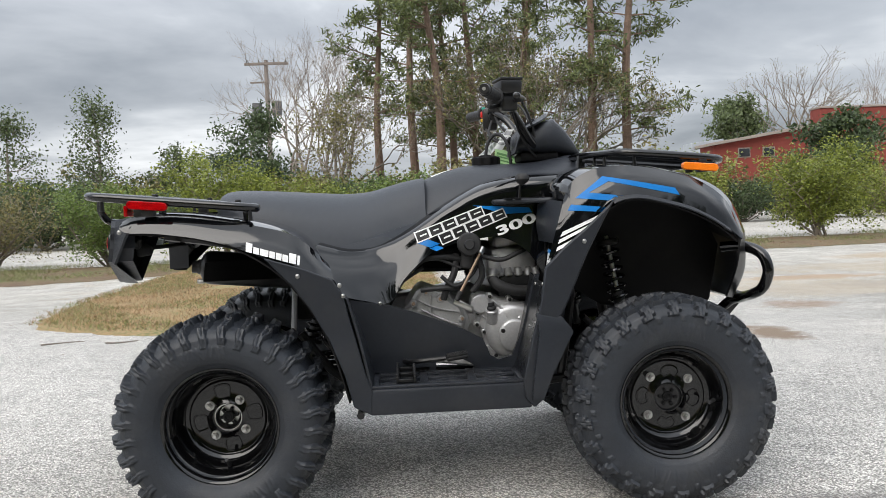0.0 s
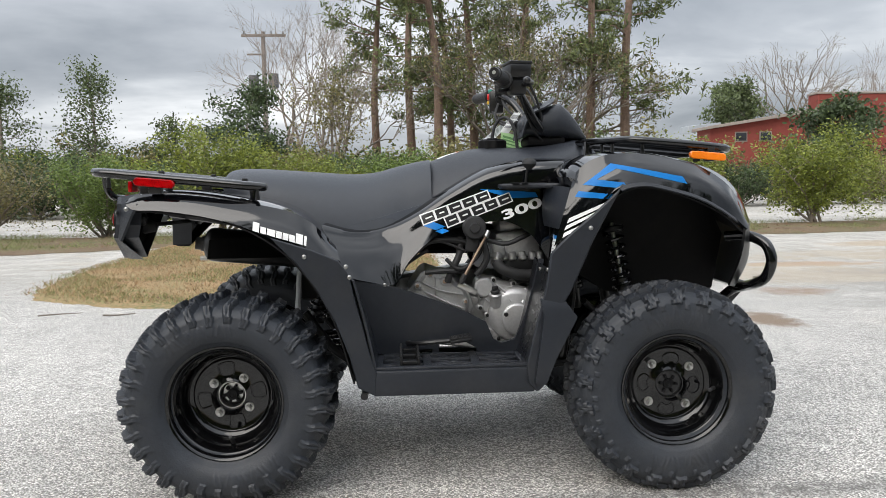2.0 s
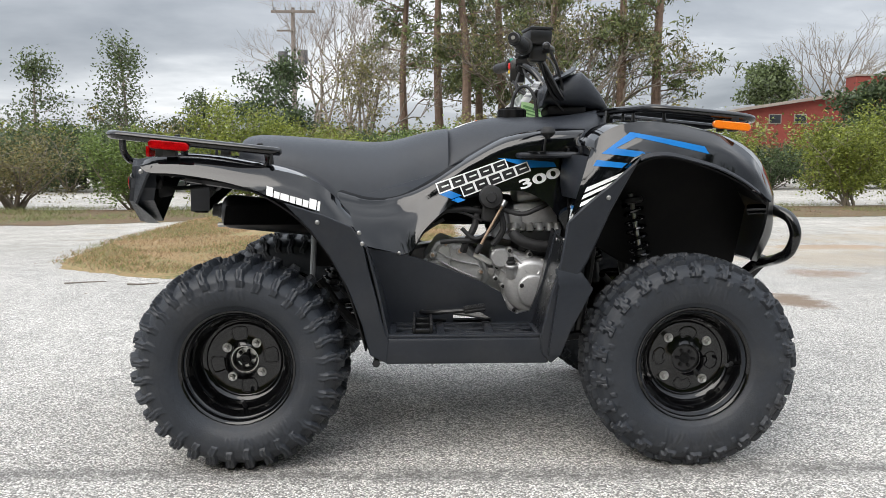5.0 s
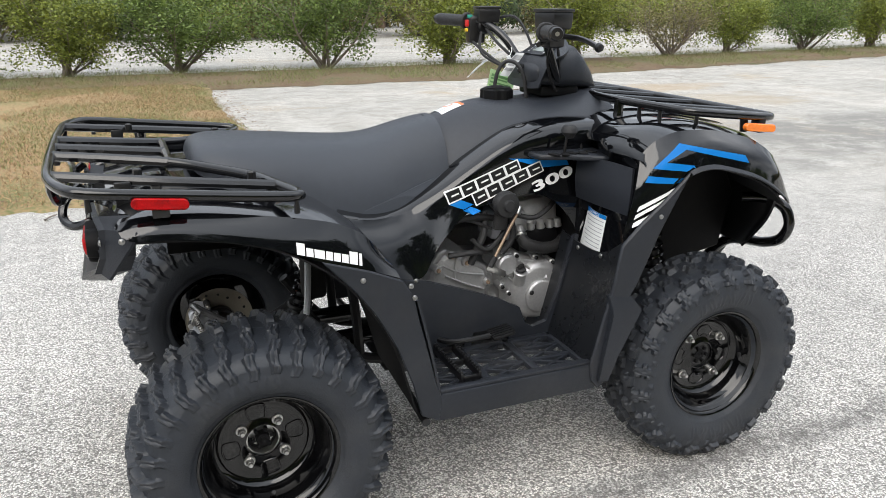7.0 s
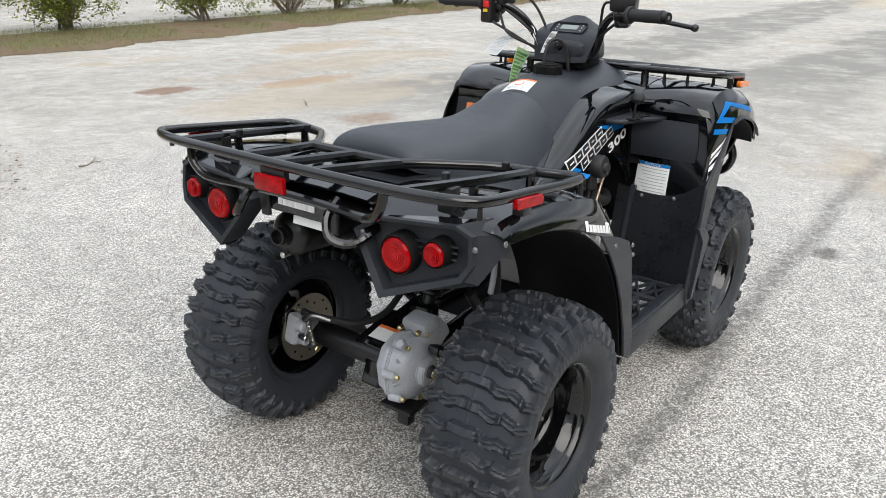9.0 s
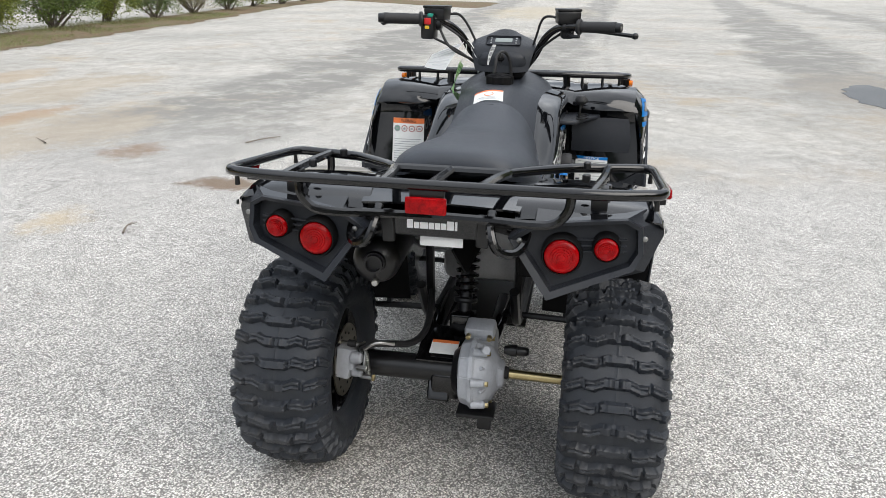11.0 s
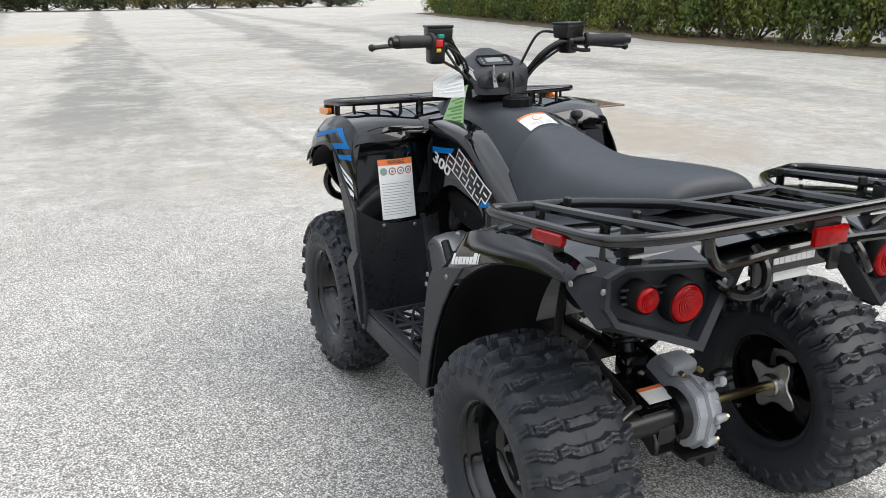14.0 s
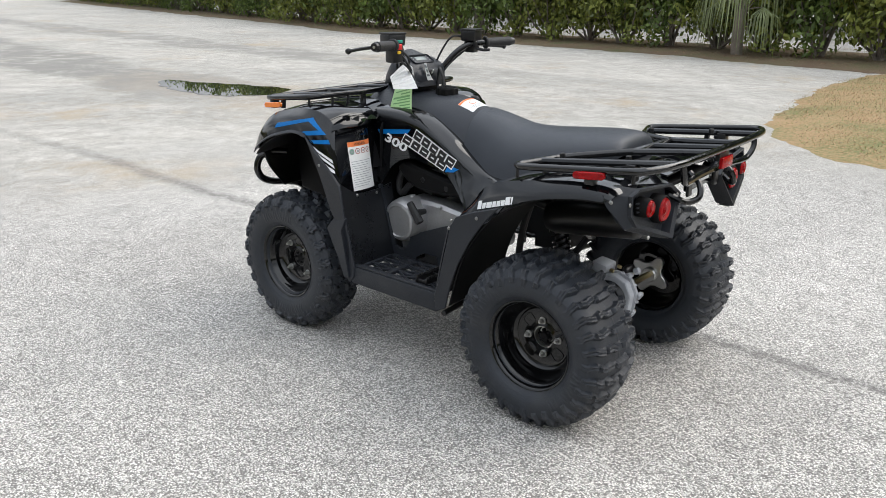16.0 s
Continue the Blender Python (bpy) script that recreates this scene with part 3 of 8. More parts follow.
def leaves(rs, centres, per, spread, size, long=1.7, flat=0.0):
    """Many small leaf blades scattered in clumps about the centres, as vertices and faces."""
    C = np.repeat(np.asarray(centres, float), per, axis=0)
    n = len(C)
    P = C + rs.normal(0, 1, (n, 3)) * np.asarray(spread)
    d = rs.normal(0, 1, (n, 3)); d /= np.linalg.norm(d, axis=1)[:, None]
    u = np.cross(d, rs.normal(0, 1, (n, 3))); u /= np.linalg.norm(u, axis=1)[:, None]
    if flat:
        u[:, 2] *= 1 - flat; d[:, 2] *= 1 - flat
    s = size * rs.uniform(0.6, 1.3, n)[:, None]
    V = np.stack([P - d * s * long * 0.5, P + u * s * 0.42, P + d * s * long * 0.5, P - u * s * 0.42], 1).reshape(-1, 3)
    return V, np.arange(4 * n).reshape(-1, 4)


def leaf_mesh(name, V, F, material):
    me = bpy.data.meshes.new(name)
    me.from_pydata(V.tolist(), [], F.tolist())
    me.materials.append(material)
    return me


def limb(bm, a, b, r0, r1, bend, rs, seg=5, n=5):
    a, b = Vector(a), Vector(b)
    mid = a.lerp(b, 0.5) + Vector(rs.normal(0, bend, 3))
    pts = spline([a, mid, b], n)
    rad = [r0 + (r1 - r0) * i / (n - 1) for i in range(n)]
    tube(pts, rad, seg, -1, bm=bm, caps=False)
    return pts


def plant(name, label, cat_, group, wood, woodmat, crown, at, turn=0.0, scale=1.0):
    e = hub(name, label, cat_, at, group)
    part("trunk", wood, woodmat, e)
    if crown is not None:
        for me in crown:
            o = new("crown", me); o.parent = e
    e.rotation_euler = (0, 0, turn); e.scale = (scale,) * 3
    return e


def shrub(seed, H, W, leafmat, nleaf, stems=9, size=0.05, low=0.25, at=(0, 0, 0), label="", name="shrub", group="", bare=0.0):
    """A vase-shaped shrub: stems from one foot, twigs, and leaf clumps on the outer twigs."""
    rs = np.random.RandomState(seed)
    bm = bmesh.new()
    tips = []
    for k in range(stems):
        a = 2 * math.pi * (k + rs.uniform(-0.3, 0.3)) / stems
        out = W * rs.uniform(0.45, 0.95)
        top = (math.cos(a) * out, math.sin(a) * out, H * rs.uniform(0.55, 0.95) * (1 - 0.22 * out / W))
        pts = limb(bm, (rs.normal(0, 0.05), rs.normal(0, 0.05), -0.03), top, 0.015 * H, 0.005, 0.045 * H, rs, 5, 7)
        for j in range(6):
            p = pts[rs.randint(2, len(pts))]
            q = p + Vector((rs.normal(0, 0.24) * W, rs.normal(0, 0.24) * W, rs.uniform(-0.02, 0.34) * H))
            q.z = min(max(q.z, low * H), H * 1.02)
            limb(bm, p, q, 0.007, 0.003, 0.04, rs, 4, 3)
            tips.append(tuple(q)); tips.append(tuple(p.lerp(q, 0.6)))
    for j in range(stems * 2):
        a, f = rs.uniform(0, 6.28), rs.uniform(0, 1) ** 0.5
        tips.append((math.cos(a) * f * W, math.sin(a) * f * W, H * rs.uniform(low, 0.8)))
    per = max(4, nleaf // len(tips))
    V, F = leaves(rs, tips, per, (0.10 * W, 0.10 * W, 0.075 * H), size)
    keep = V.reshape(-1, 4, 3)[:, 0, 2] > low * H * 0.6
    V = V.reshape(-1, 4, 3)[keep].reshape(-1, 3); F = np.arange(len(V)).reshape(-1, 4)
    return plant(name, label, "shrub", group, bm, BARK, [leaf_mesh("crown", V, F, leafmat)], at)


def pine(seed, H, first, spread, at, label):
    """A tall pine: a bare tapered trunk, level limbs and tufts of needles at their ends."""
    rs = np.random.RandomState(seed)
    bm = bmesh.new()
    sway = [(0, 0, -0.1), (rs.normal(0, 0.12), rs.normal(0, 0.1), H * 0.35), (rs.normal(0, 0.25), rs.normal(0, 0.2), H * 0.7), (rs.normal(0, 0.3), 0, H)]
    pts = spline(sway, 24)
    tube(pts, [0.22 * (1 - 0.82 * i / 23) for i in range(24)], 9, -1, bm=bm, caps=False)
    tips = []
    for k in range(34):
        f = first + (1 - first) * (k + rs.uniform(0, 1)) / 34
        p = pts[min(23, int(f * 23))]
        a = rs.uniform(0, 6.28)
        ln = spread * (1.15 - 0.75 * (f - first) / (1 - first)) * rs.uniform(0.45, 1.1)
        q = p + Vector((math.cos(a) * ln, math.sin(a) * ln, rs.uniform(-0.10, 0.32) * ln))
        mids = limb(bm, p, q, 0.045, 0.012, 0.16, rs, 4, 5)
        for j in range(6):
            s = mids[rs.randint(2, 5)]
            t = s + Vector(rs.normal(0, 0.28 * ln * 0.5, 3)) + Vector((0, 0, 0.12))
            limb(bm, s, t, 0.012, 0.005, 0.03, rs, 3, 3)
            tips.append(tuple(t))
        tips.append(tuple(q))
    V, F = leaves(rs, tips, 25, (0.20, 0.20, 0.12), 0.080, 3.6)
    return plant("pine_tree", label, "tree", "pines behind the lot", bm, PINEBARK, [leaf_mesh("crown", V, F, NEEDLE)], at)


def bare_tree(seed, H, W, at, label, leafy=0, twigmat=TWIG, leafmat=None, fine=False):
    """A winter tree: forking limbs down to fine twigs."""
    rs = np.random.RandomState(seed)
    bm = bmesh.new()
    ends = []

    def fork(p, d, ln, r, depth):
        q = p + d * ln
        limb(bm, p, q, r, r * 0.62, ln * 0.07, rs, 5 if depth < 2 else 3, 4 if depth < 3 else 3)
        if depth >= (6 if fine else 5):
            ends.append(tuple(q)); return
        for _ in range(3 if depth < 3 else 2 + (rs.uniform() < 0.5)):
            nd = (d + Vector(rs.normal(0, 0.42, 3)) + Vector((0, 0, 0.10))).normalized()
            fork(q, nd, ln * rs.uniform(0.62, 0.86), r * 0.58, depth + 1)
    for _ in range(3):
        d = Vector((rs.normal(0, 0.30) * W, rs.normal(0, 0.22), 1)).normalized()
        fork(Vector((0, 0, -0.1)), d, H * (0.24 if fine else 0.27), (0.011 if fine else 0.016) * H, 0)
    crown = None
    if leafy:
        V, F = leaves(rs, ends, leafy, (0.22, 0.22, 0.18), 0.07)
        crown = [leaf_mesh("crown", V, F, leafmat or LEAF_OLIVE)]
    return plant("bare_tree" if not leafy else "thin_tree", label, "tree", "", bm, twigmat, crown, at)


def leafy_tree(seed, H, W, at, label, leafmat, nl=5200, narrow=False, size=0.10):
    rs = np.random.RandomState(seed)
    bm = bmesh.new()
    top = (rs.normal(0, 0.1), rs.normal(0, 0.1), H * 0.95)
    pts = limb(bm, (0, 0, -0.1), top, 0.022 * H, 0.01, 0.05 * H, rs, 7, 14)
    tips = []
    for k in range(46):
        f = rs.uniform(0.16, 1.0)
        p = pts[int(f * 13)]
        a = rs.uniform(0, 6.28)
        w = W * ((1.05 - f) ** 0.7 if narrow else math.sin(math.pi * min(1, 0.12 + 0.86 * f)) ** 0.6) * rs.uniform(0.4, 1.08)
        q = p + Vector((math.cos(a) * w, math.sin(a) * w, rs.uniform(0.0, 0.16) * H))
        limb(bm, p, q, 0.008 * H * (1.1 - f), 0.008, 0.08, rs, 4, 4)
        tips += [tuple(q), tuple(p.lerp(q, 0.62))]
    V, F = leaves(rs, tips, nl // len(tips), (0.13 * W, 0.13 * W, 0.04 * H), size)
    return plant("broadleaf_tree", label, "tree", "", bm, BARK, [leaf_mesh("crown", V, F, leafmat)], at)


# planted row on the north verge
rs = np.random.RandomState(5)
ROW = "shrubs planted along the north verge"
base = [shrub(11, 1.95, 0.95, LEAF_BRIGHT, 16000, 10, 0.036, 0.10, label="rounded shrub with bright yellow-green leaves on the verge", group=ROW),
        shrub(12, 2.05, 1.05, LEAF_GREEN, 15000, 11, 0.036, 0.10, label="open vase-shaped shrub with thin green leaves", group=ROW),
        shrub(13, 1.9, 1.15, LEAF_OLIVE, 7000, 15, 0.034, 0.12, label="sparse twiggy shrub with olive winter leaves", group=ROW)]
kinds = [(-16.5, 2), (-14.0, 1), (-11.4, 0), (-9.2, 1), (-7.05, 2), (-5.1, 1), (-3.1, 0), (-1.4, 0), (0.2, 1), (2.55, 1), (4.85, 0), (7.45, 0), (9.95, 2), (11.75, 0), (14.1, 1), (16.6, 0), (19.2, 1), (22.0, 2), (25.2, 1), (28.6, 0), (32.0, 1), (36.0, 2), (40.0, 1)]
used = set()
for x, k in kinds:
    y = 11.15 + 0.10 * max(0, x - 6) + rs.normal(0, 0.12)
    m = pose(x, y, 0.05, 0, 0, rs.uniform(0, 360))
    if k in used:
        o = copy_thing(base[k], m)
    else:
        o = base[k]; o.matrix_basis = m; used.add(k)
    s = rs.uniform(0.86, 1.06)
    o.scale = (s, s, s * rs.uniform(0.72, 0.84))

# tangled thicket beyond the second road
THICK = "shrubs of the far thicket"
far = [shrub(21, 2.35, 1.6, LEAF_OLIVE, 5200, 9, 0.085, 0.05, label="tangled olive-brown thicket shrub", group=THICK, name="thicket_shrub"),
       shrub(22, 2.3, 1.7, LEAF_DARK, 5600, 9, 0.085, 0.05, label="dense dark evergreen thicket shrub", group=THICK, name="thicket_shrub"),
       shrub(23, 2.1, 1.7, LEAF_BRIGHT, 5000, 9, 0.085, 0.05, label="tangled shrub with yellow-green leaves in the thicket", group=THICK, name="thicket_shrub")]
first = [True] * 3
for row, (y, st) in enumerate(((21.5, 2.3), (24.0, 2.6), (28.0, 3.4))):
    x = -34.0
    while x < 46:
        k = int(rs.choice(3, p=(0.45, 0.3, 0.25)))
        m = pose(x + rs.normal(0, 0.3), y + rs.normal(0, 0.4) + 0.06 * max(0, x), 0, 0, 0, rs.uniform(0, 360))
        if first[k]:
            o = far[k]; o.matrix_basis = m; first[k] = False
        else:
            o = copy_thing(far[k], m)
        s = rs.uniform(0.72, 1.02) * (1 + 0.05 * row) * (0.86 if 9.5 < x < 30 else 1.0)
        o.scale = (s * 1.1, s * 1.1, s)
        x += st * rs.uniform(0.85, 1.2)

leafy_tree(31, 4.5, 1.9, (-13.2, 24.6, 0), "slim young evergreen tree with loose leaves", LEAF_MID, 4300, True, 0.066)
leafy_tree(32, 4.9, 1.9, (-10.3, 24.4, 0), "narrow upright evergreen tree", LEAF_MID, 5200, True, 0.066)
leafy_tree(33, 3.3, 0.85, (-7.6, 24.5, 0), "thin-leaved young tree with grey-green leaves", LEAF_MID, 4000, size=0.065)
leafy_tree(34, 4.3, 1.75, (-5.0, 25.0, 0), "dense dark cedar with a spreading crown", LEAF_DARK, 13000, size=0.075)
leafy_tree(35, 4.6, 1.3, (-2.1, 26.0, 0), "pale twiggy tree with sparse leaves", LEAF_OLIVE, 3000, size=0.065)
bare_tree(41, 12.0, 1.5, (-4.7, 38.0, 0), "tall leafless tree with fine pale twigs", fine=True)
bare_tree(42, 7.0, 1.2, (-2.6, 30.0, 0), "slender leafless tree with sparse twigs", 3)
for sd, x, y, h, f, w in ((51, 9.05, 28, 17, 0.20, 2.6), (52, 7.7, 28.6, 16, 0.30, 2.2), (53, 1.55, 28, 15, 0.28, 2.4), (54, 0.75, 32, 16.5, 0.26, 2.6), (55, 3.4, 31, 15.5, 0.22, 2.7), (56, 5.3, 30, 15, 0.2, 2.5), (57, 2.5, 34, 14, 0.2, 2.6), (58, 6.4, 35, 16, 0.2, 2.8), (59, -0.8, 33, 13.5, 0.36, 2.3)):
    pine(sd, h, f, w, (x, y, 0), "tall pine with a bare lower trunk and tufted needles")
bare_tree(61, 8.8, 1.5, (4.3, 29.0, 0), "tangled tree with brown winter leaves", 7, BARK, LEAF_OLIVE)
bare_tree(62, 8.2, 1.4, (6.0, 28.5, 0), "tangled tree with yellowing leaves", 7, BARK, LEAF_OLIVE)
leafy_tree(63, 10.6, 4.6, (34.2, 75, 0), "broad dark live oak behind the red building", LEAF_MID, 9000, size=0.22)
bare_tree(65, 16.8, 1.8, (42.5, 76, 0), "wide tree with rusty winter leaves", 3, BARK, LEAF_OLIVE)
bare_tree(66, 16.0, 1.7, (48.0, 76, 0), "leafless tree with fine twigs", fine=True)
leafy_tree(67, 4.9, 3.0, (22.6, 36, 0), "broad evergreen in front of the red building", LEAF_DARK, 6500, size=0.15)
leafy_tree(68, 2.9, 1.8, (21.3, 34, 0), "low rounded evergreen beside the thicket", LEAF_DARK, 5200, size=0.14)

# clipped hedge along the south verge
HEDGE = "bushes of the south hedge"
hb = [shrub(71, 2.3, 1.15, LEAF_GREEN, 7000, 12, 0.075, 0.02, label="dense green hedge bush over brown leaf litter", group=HEDGE, name="hedge_bush"),
      shrub(72, 2.2, 1.15, LEAF_HEDGE, 7000, 12, 0.072, 0.02, label="yellow-green hedge bush with small gaps at its foot", group=HEDGE, name="hedge_bush")]
first = [True, True]
line = spline([(-12, -13.9, 0), (-2, -14.0, 0), (6, -14.9, 0), (12, -15.3, 0), (17, -15.9, 0), (24, -17.9, 0), (34, -20.4, 0), (46, -23.6, 0), (60, -27.4, 0)], 66)
for p in line:
    k = int(rs.randint(2))
    m = pose(p.x, p.y + rs.normal(0, 0.12), 0.03, 0, 0, rs.uniform(0, 360))
    if first[k]:
        o = hb[k]; o.matrix_basis = m; first[k] = False
    else:
        o = copy_thing(hb[k], m)
    s = rs.uniform(0.92, 1.1)
    o.scale = (s, s, s * rs.uniform(1.25, 1.5))

# distant belts: bushes close the east view, evergreens stand out of view for reflections
belt = leafy_tree(81, 8.5, 4.2, (-62, -50, 0), "out-of-view evergreen added for reflections", LEAF_DARK, 3600, size=0.42)
tagged(belt, group="distant tree belt")
for i in range(56):
    if i < 26:
        o = copy_thing(far[int(rs.randint(2))], pose(124 + rs.normal(0, 3), -40 + 3.3 * i, 0, 0, 0, rs.uniform(0, 360)))
        tagged(o, "distant dark bush of the tree belt", group="distant tree belt")
        s = rs.uniform(1.9, 2.6); o.scale = (s * 1.3, s * 1.3, s)
        continue
    elif i < 42:
        # unseen west row, added only to be reflected
        px, py = -62 + rs.normal(0, 3), -44 + 6.0 * (i - 26)
    else:
        # unseen south row, for the foliage mirrored in the side panels
        px, py = -34 + 5.6 * (i - 42), -27 - 0.12 * max(0, i - 48) ** 2 + rs.normal(0, 1.5)
    o = copy_thing(belt, pose(px, py, 0, 0, 0, rs.uniform(0, 360)))
    s = rs.uniform(0.7, 1.15) if i < 42 else rs.uniform(1.25, 1.9)
    o.scale = (s * (0.8 if i >= 42 else 1.0), s * (0.8 if i >= 42 else 1.0), s)

# palm in the hedge: drooping fan fronds
pb, pf = bmesh.new(), []
rp = np.random.RandomState(9)
tube([(0, 0, 0), (0.02, 0, 0.35), (0.0, 0.02, 0.75)], 0.10, 8, bm=pb)
for k in range(15):
    a = 2 * math.pi * k / 7.5 + rp.normal(0, 0.15)
    hgt = rp.uniform(0.75, 1.75)
    o_ = Vector((math.cos(a), math.sin(a), 0))
    ln = rp.uniform(0.35, 0.95)
    c = o_ * ln * 0.75 + Vector((0, 0, hgt))
    limb(pb, (0, 0, 0.68), c, 0.012, 0.007, 0.05, rp, 4, 4)
    side = Vector((-o_.y, o_.x, 0))
    for j in range(17):
        f = (j - 8) / 8
        d = (o_ * (0.60 - 0.3 * abs(f)) + side * f * 0.62 + Vector((0, 0, -0.30))).normalized()
        q = c + d * rp.uniform(0.22, 0.36)
        e_ = q + d * 0.08 + Vector((0, 0, -rp.uniform(0.35, 0.95)))
        e_.z = max(e_.z, 0.06)
        w = d.cross(Vector((0, 0, 1))).normalized() * 0.013
        pf += [c, q + w, e_, q - w]
V = np.array([tuple(p) for p in pf]); F = np.arange(len(pf)).reshape(-1, 4)
plant("palm", "drooping pale green fan palm in the hedge", "palm", "", pb, BARK, [leaf_mesh("crown", V, F, FROND)], (4.06, -13.65, 0.03), scale=1.2)


# ---- grass, litter ----
def inside(x, y, poly):
    c = False
    for (x0, y0), (x1, y1) in zip(poly, poly[1:] + poly[:1]):
        if (y0 > y) != (y1 > y) and x < (x1 - x0) * (y - y0) / (y1 - y0) + x0:
            c = not c
    return c


def blades(name, poly, n, h, material, label, z, seed, keep=None):
    r = np.random.RandomState(seed)
    xs = [p[0] for p in poly]; ys = [p[1] for p in poly]
    V = []
    while len(V) < 3 * n:
        x, y = r.uniform(max(min(xs), -8), min(max(xs), 22)), r.uniform(min(ys), max(ys))
        jx, jy = x + r.normal(0, 0.07), y + r.normal(0, 0.07)
        if inside(jx, jy, poly) and noise.noise(Vector((x * 0.7, y * 0.7, seed))) > -0.35 + (0 if keep is None else keep):
            a, hh = r.uniform(0, 6.28), h * r.uniform(0.4, 1.3)
            lx, ly = r.normal(0, 0.8) * hh, r.normal(0, 0.8) * hh
            w = r.uniform(0.0015, 0.004)
            V += [(x - w * math.cos(a), y - w * math.sin(a), z), (x + w * math.cos(a), y + w * math.sin(a), z), (x + lx, y + ly, z + hh)]
    V = np.array(V)
    me = leaf_mesh(name, V, np.arange(len(V)).reshape(-1, 3), material)
    return tagged(new(name, me), label, "grass", kind="stuff")


blades("lawn_grass", NORTH_LAWN, 55000, 0.024, STRAW, "short dry straw-coloured grass", 0.034, 1)
blades("lawn_grass", NORTH_LAWN, 40000, 0.024, BLADE, "short patchy green grass", 0.034, 2, 0.18)
blades("lawn_grass", SOUTH_LAWN, 24000, 0.026, STRAW, "short dry straw-coloured grass", 0.034, 3)
blades("lawn_grass", SOUTH_LAWN, 9000, 0.026, BLADE, "short patchy green grass", 0.034, 4, 0.05)
blades("verge_grass", STRIP_N, 26000, 0.075, BLADE, "green weeds and grass on the verge", 0.05, 5, 0.12)


def scatter(name, poly, n, material, label, z, seed, size=0.03):
    r = np.random.RandomState(seed)
    xs = [p[0] for p in poly]; ys = [p[1] for p in poly]
    C = []
    while len(C) < n:
        x, y = r.uniform(max(min(xs), -9), min(max(xs), 26)), r.uniform(min(ys), max(ys))
        if inside(x, y, poly):
            C.append((x, y, z))
    V, F = leaves(r, C, 1, (0.01, 0.01, 0.008), size, 1.4, 0.72)
    V[:, 2] = np.maximum(V[:, 2], z - 0.02)
    return tagged(new(name, leaf_mesh(name, V, F, material)), label, "leaf litter", kind="stuff")


scatter("leaf_litter", STRIP_N, 7000, DRY, "dead brown leaves on the verge", 0.065, 6)
scatter("leaf_litter", STRIP_S, 9000, DRY, "dead brown leaves under the hedge", 0.065, 7)
scatter("leaf_litter", NORTH_LAWN, 1500, DRY, "dead leaves on the dry lawn", 0.05, 8, 0.02)

scatter("leaf_litter", SOUTH_LAWN, 5000, DRY, "dead leaves on the dry lawn", 0.05, 9, 0.02)
LOT_RIM = [(-4.0, 1.6), (1.5, 1.9), (3.0, 4.0), (9.0, 8.6), (-6.0, 8.4), (-6.0, 3.0)]
scatter("leaf_litter", LOT_RIM, 420, DRY, "dead leaf scraps blown over the lot", 0.006, 10, 0.014)
scatter("leaf_litter", [(0, -12), (12, -13), (12, -2.2), (2.5, -2.2), (0, -4)], 260, DRY, "dead leaf scraps blown over the lot", 0.006, 11, 0.014)
scatter("leaf_litter", [(-1.2, 2.85), (0.0, 3.0), (0.45, 4.1), (0.55, 9.2), (0.1, 9.2), (0.05, 4.4), (-0.4, 3.5)], 900, DRY, "band of dead leaves along the lawn edge", 0.03, 12, 0.022)
scatter("leaf_litter", [(0.3, 8.5), (6, 8.75), (14, 9.7), (20, 10.3), (20, 10.9), (14, 10.3), (6, 9.3), (0.3, 9.1)], 1600, DRY, "band of dead leaves along the verge", 0.03, 13, 0.026)
# fallen twigs
rt = np.random.RandomState(14)
for x, y, ln, az in ((-2.35, 2.72, 0.26, 0.3), (-1.95, 2.66, 0.20, 0.2), (-1.2, 2.75, 0.12, 1.1), (0.55, 3.4, 0.22, 0.6), (3.35, 2.25, 0.34, -0.5), (1.05, 2.0, 0.18, 0.3), (2.9, 3.9, 0.25, 0.9), (1.55, -2.6, 0.16, 0.5)):
    d = Vector((math.cos(az), math.sin(az), 0)) * ln / 2
    tw = bmesh.new()
    pts_ = limb(tw, Vector((x, y, 0.012)) - d, Vector((x, y, 0.012)) + d, 0.006, 0.003, 0.010, rt, 5, 7)
    limb(tw, pts_[3], pts_[3] + Vector((d.y, -d.x, 0.01)) * 0.45 + d * 0.4, 0.003, 0.0015, 0.004, rt, 4, 3)
    tagged(part("fallen_twig", tw, BARK, None), "small grey fallen twig lying on the lot", "twig", group="fallen twigs")

# ---- things beyond the thicket ----
BRICK = mat("red_painted_block", (0.19, 0.036, 0.025), 0.8, var=0.15, vscale=0.6, bump=0.3, bscale=20)
ROOFM = mat("pale_metal_roof", (0.34, 0.37, 0.40), 0.5, var=0.1, vscale=1)
FASCIA = mat("weathered_fascia", (0.26, 0.22, 0.19), 0.8, var=0.2, vscale=2)
GLASS = mat("dark_window_glass", (0.02, 0.022, 0.025), 0.08, var=0.05)
POLE = mat("weathered_pole_wood", (0.20, 0.17, 0.15), 0.9, var=0.25, vscale=3)
CAN = mat("grey_transformer_paint", (0.10, 0.10, 0.105), 0.6, var=0.1)

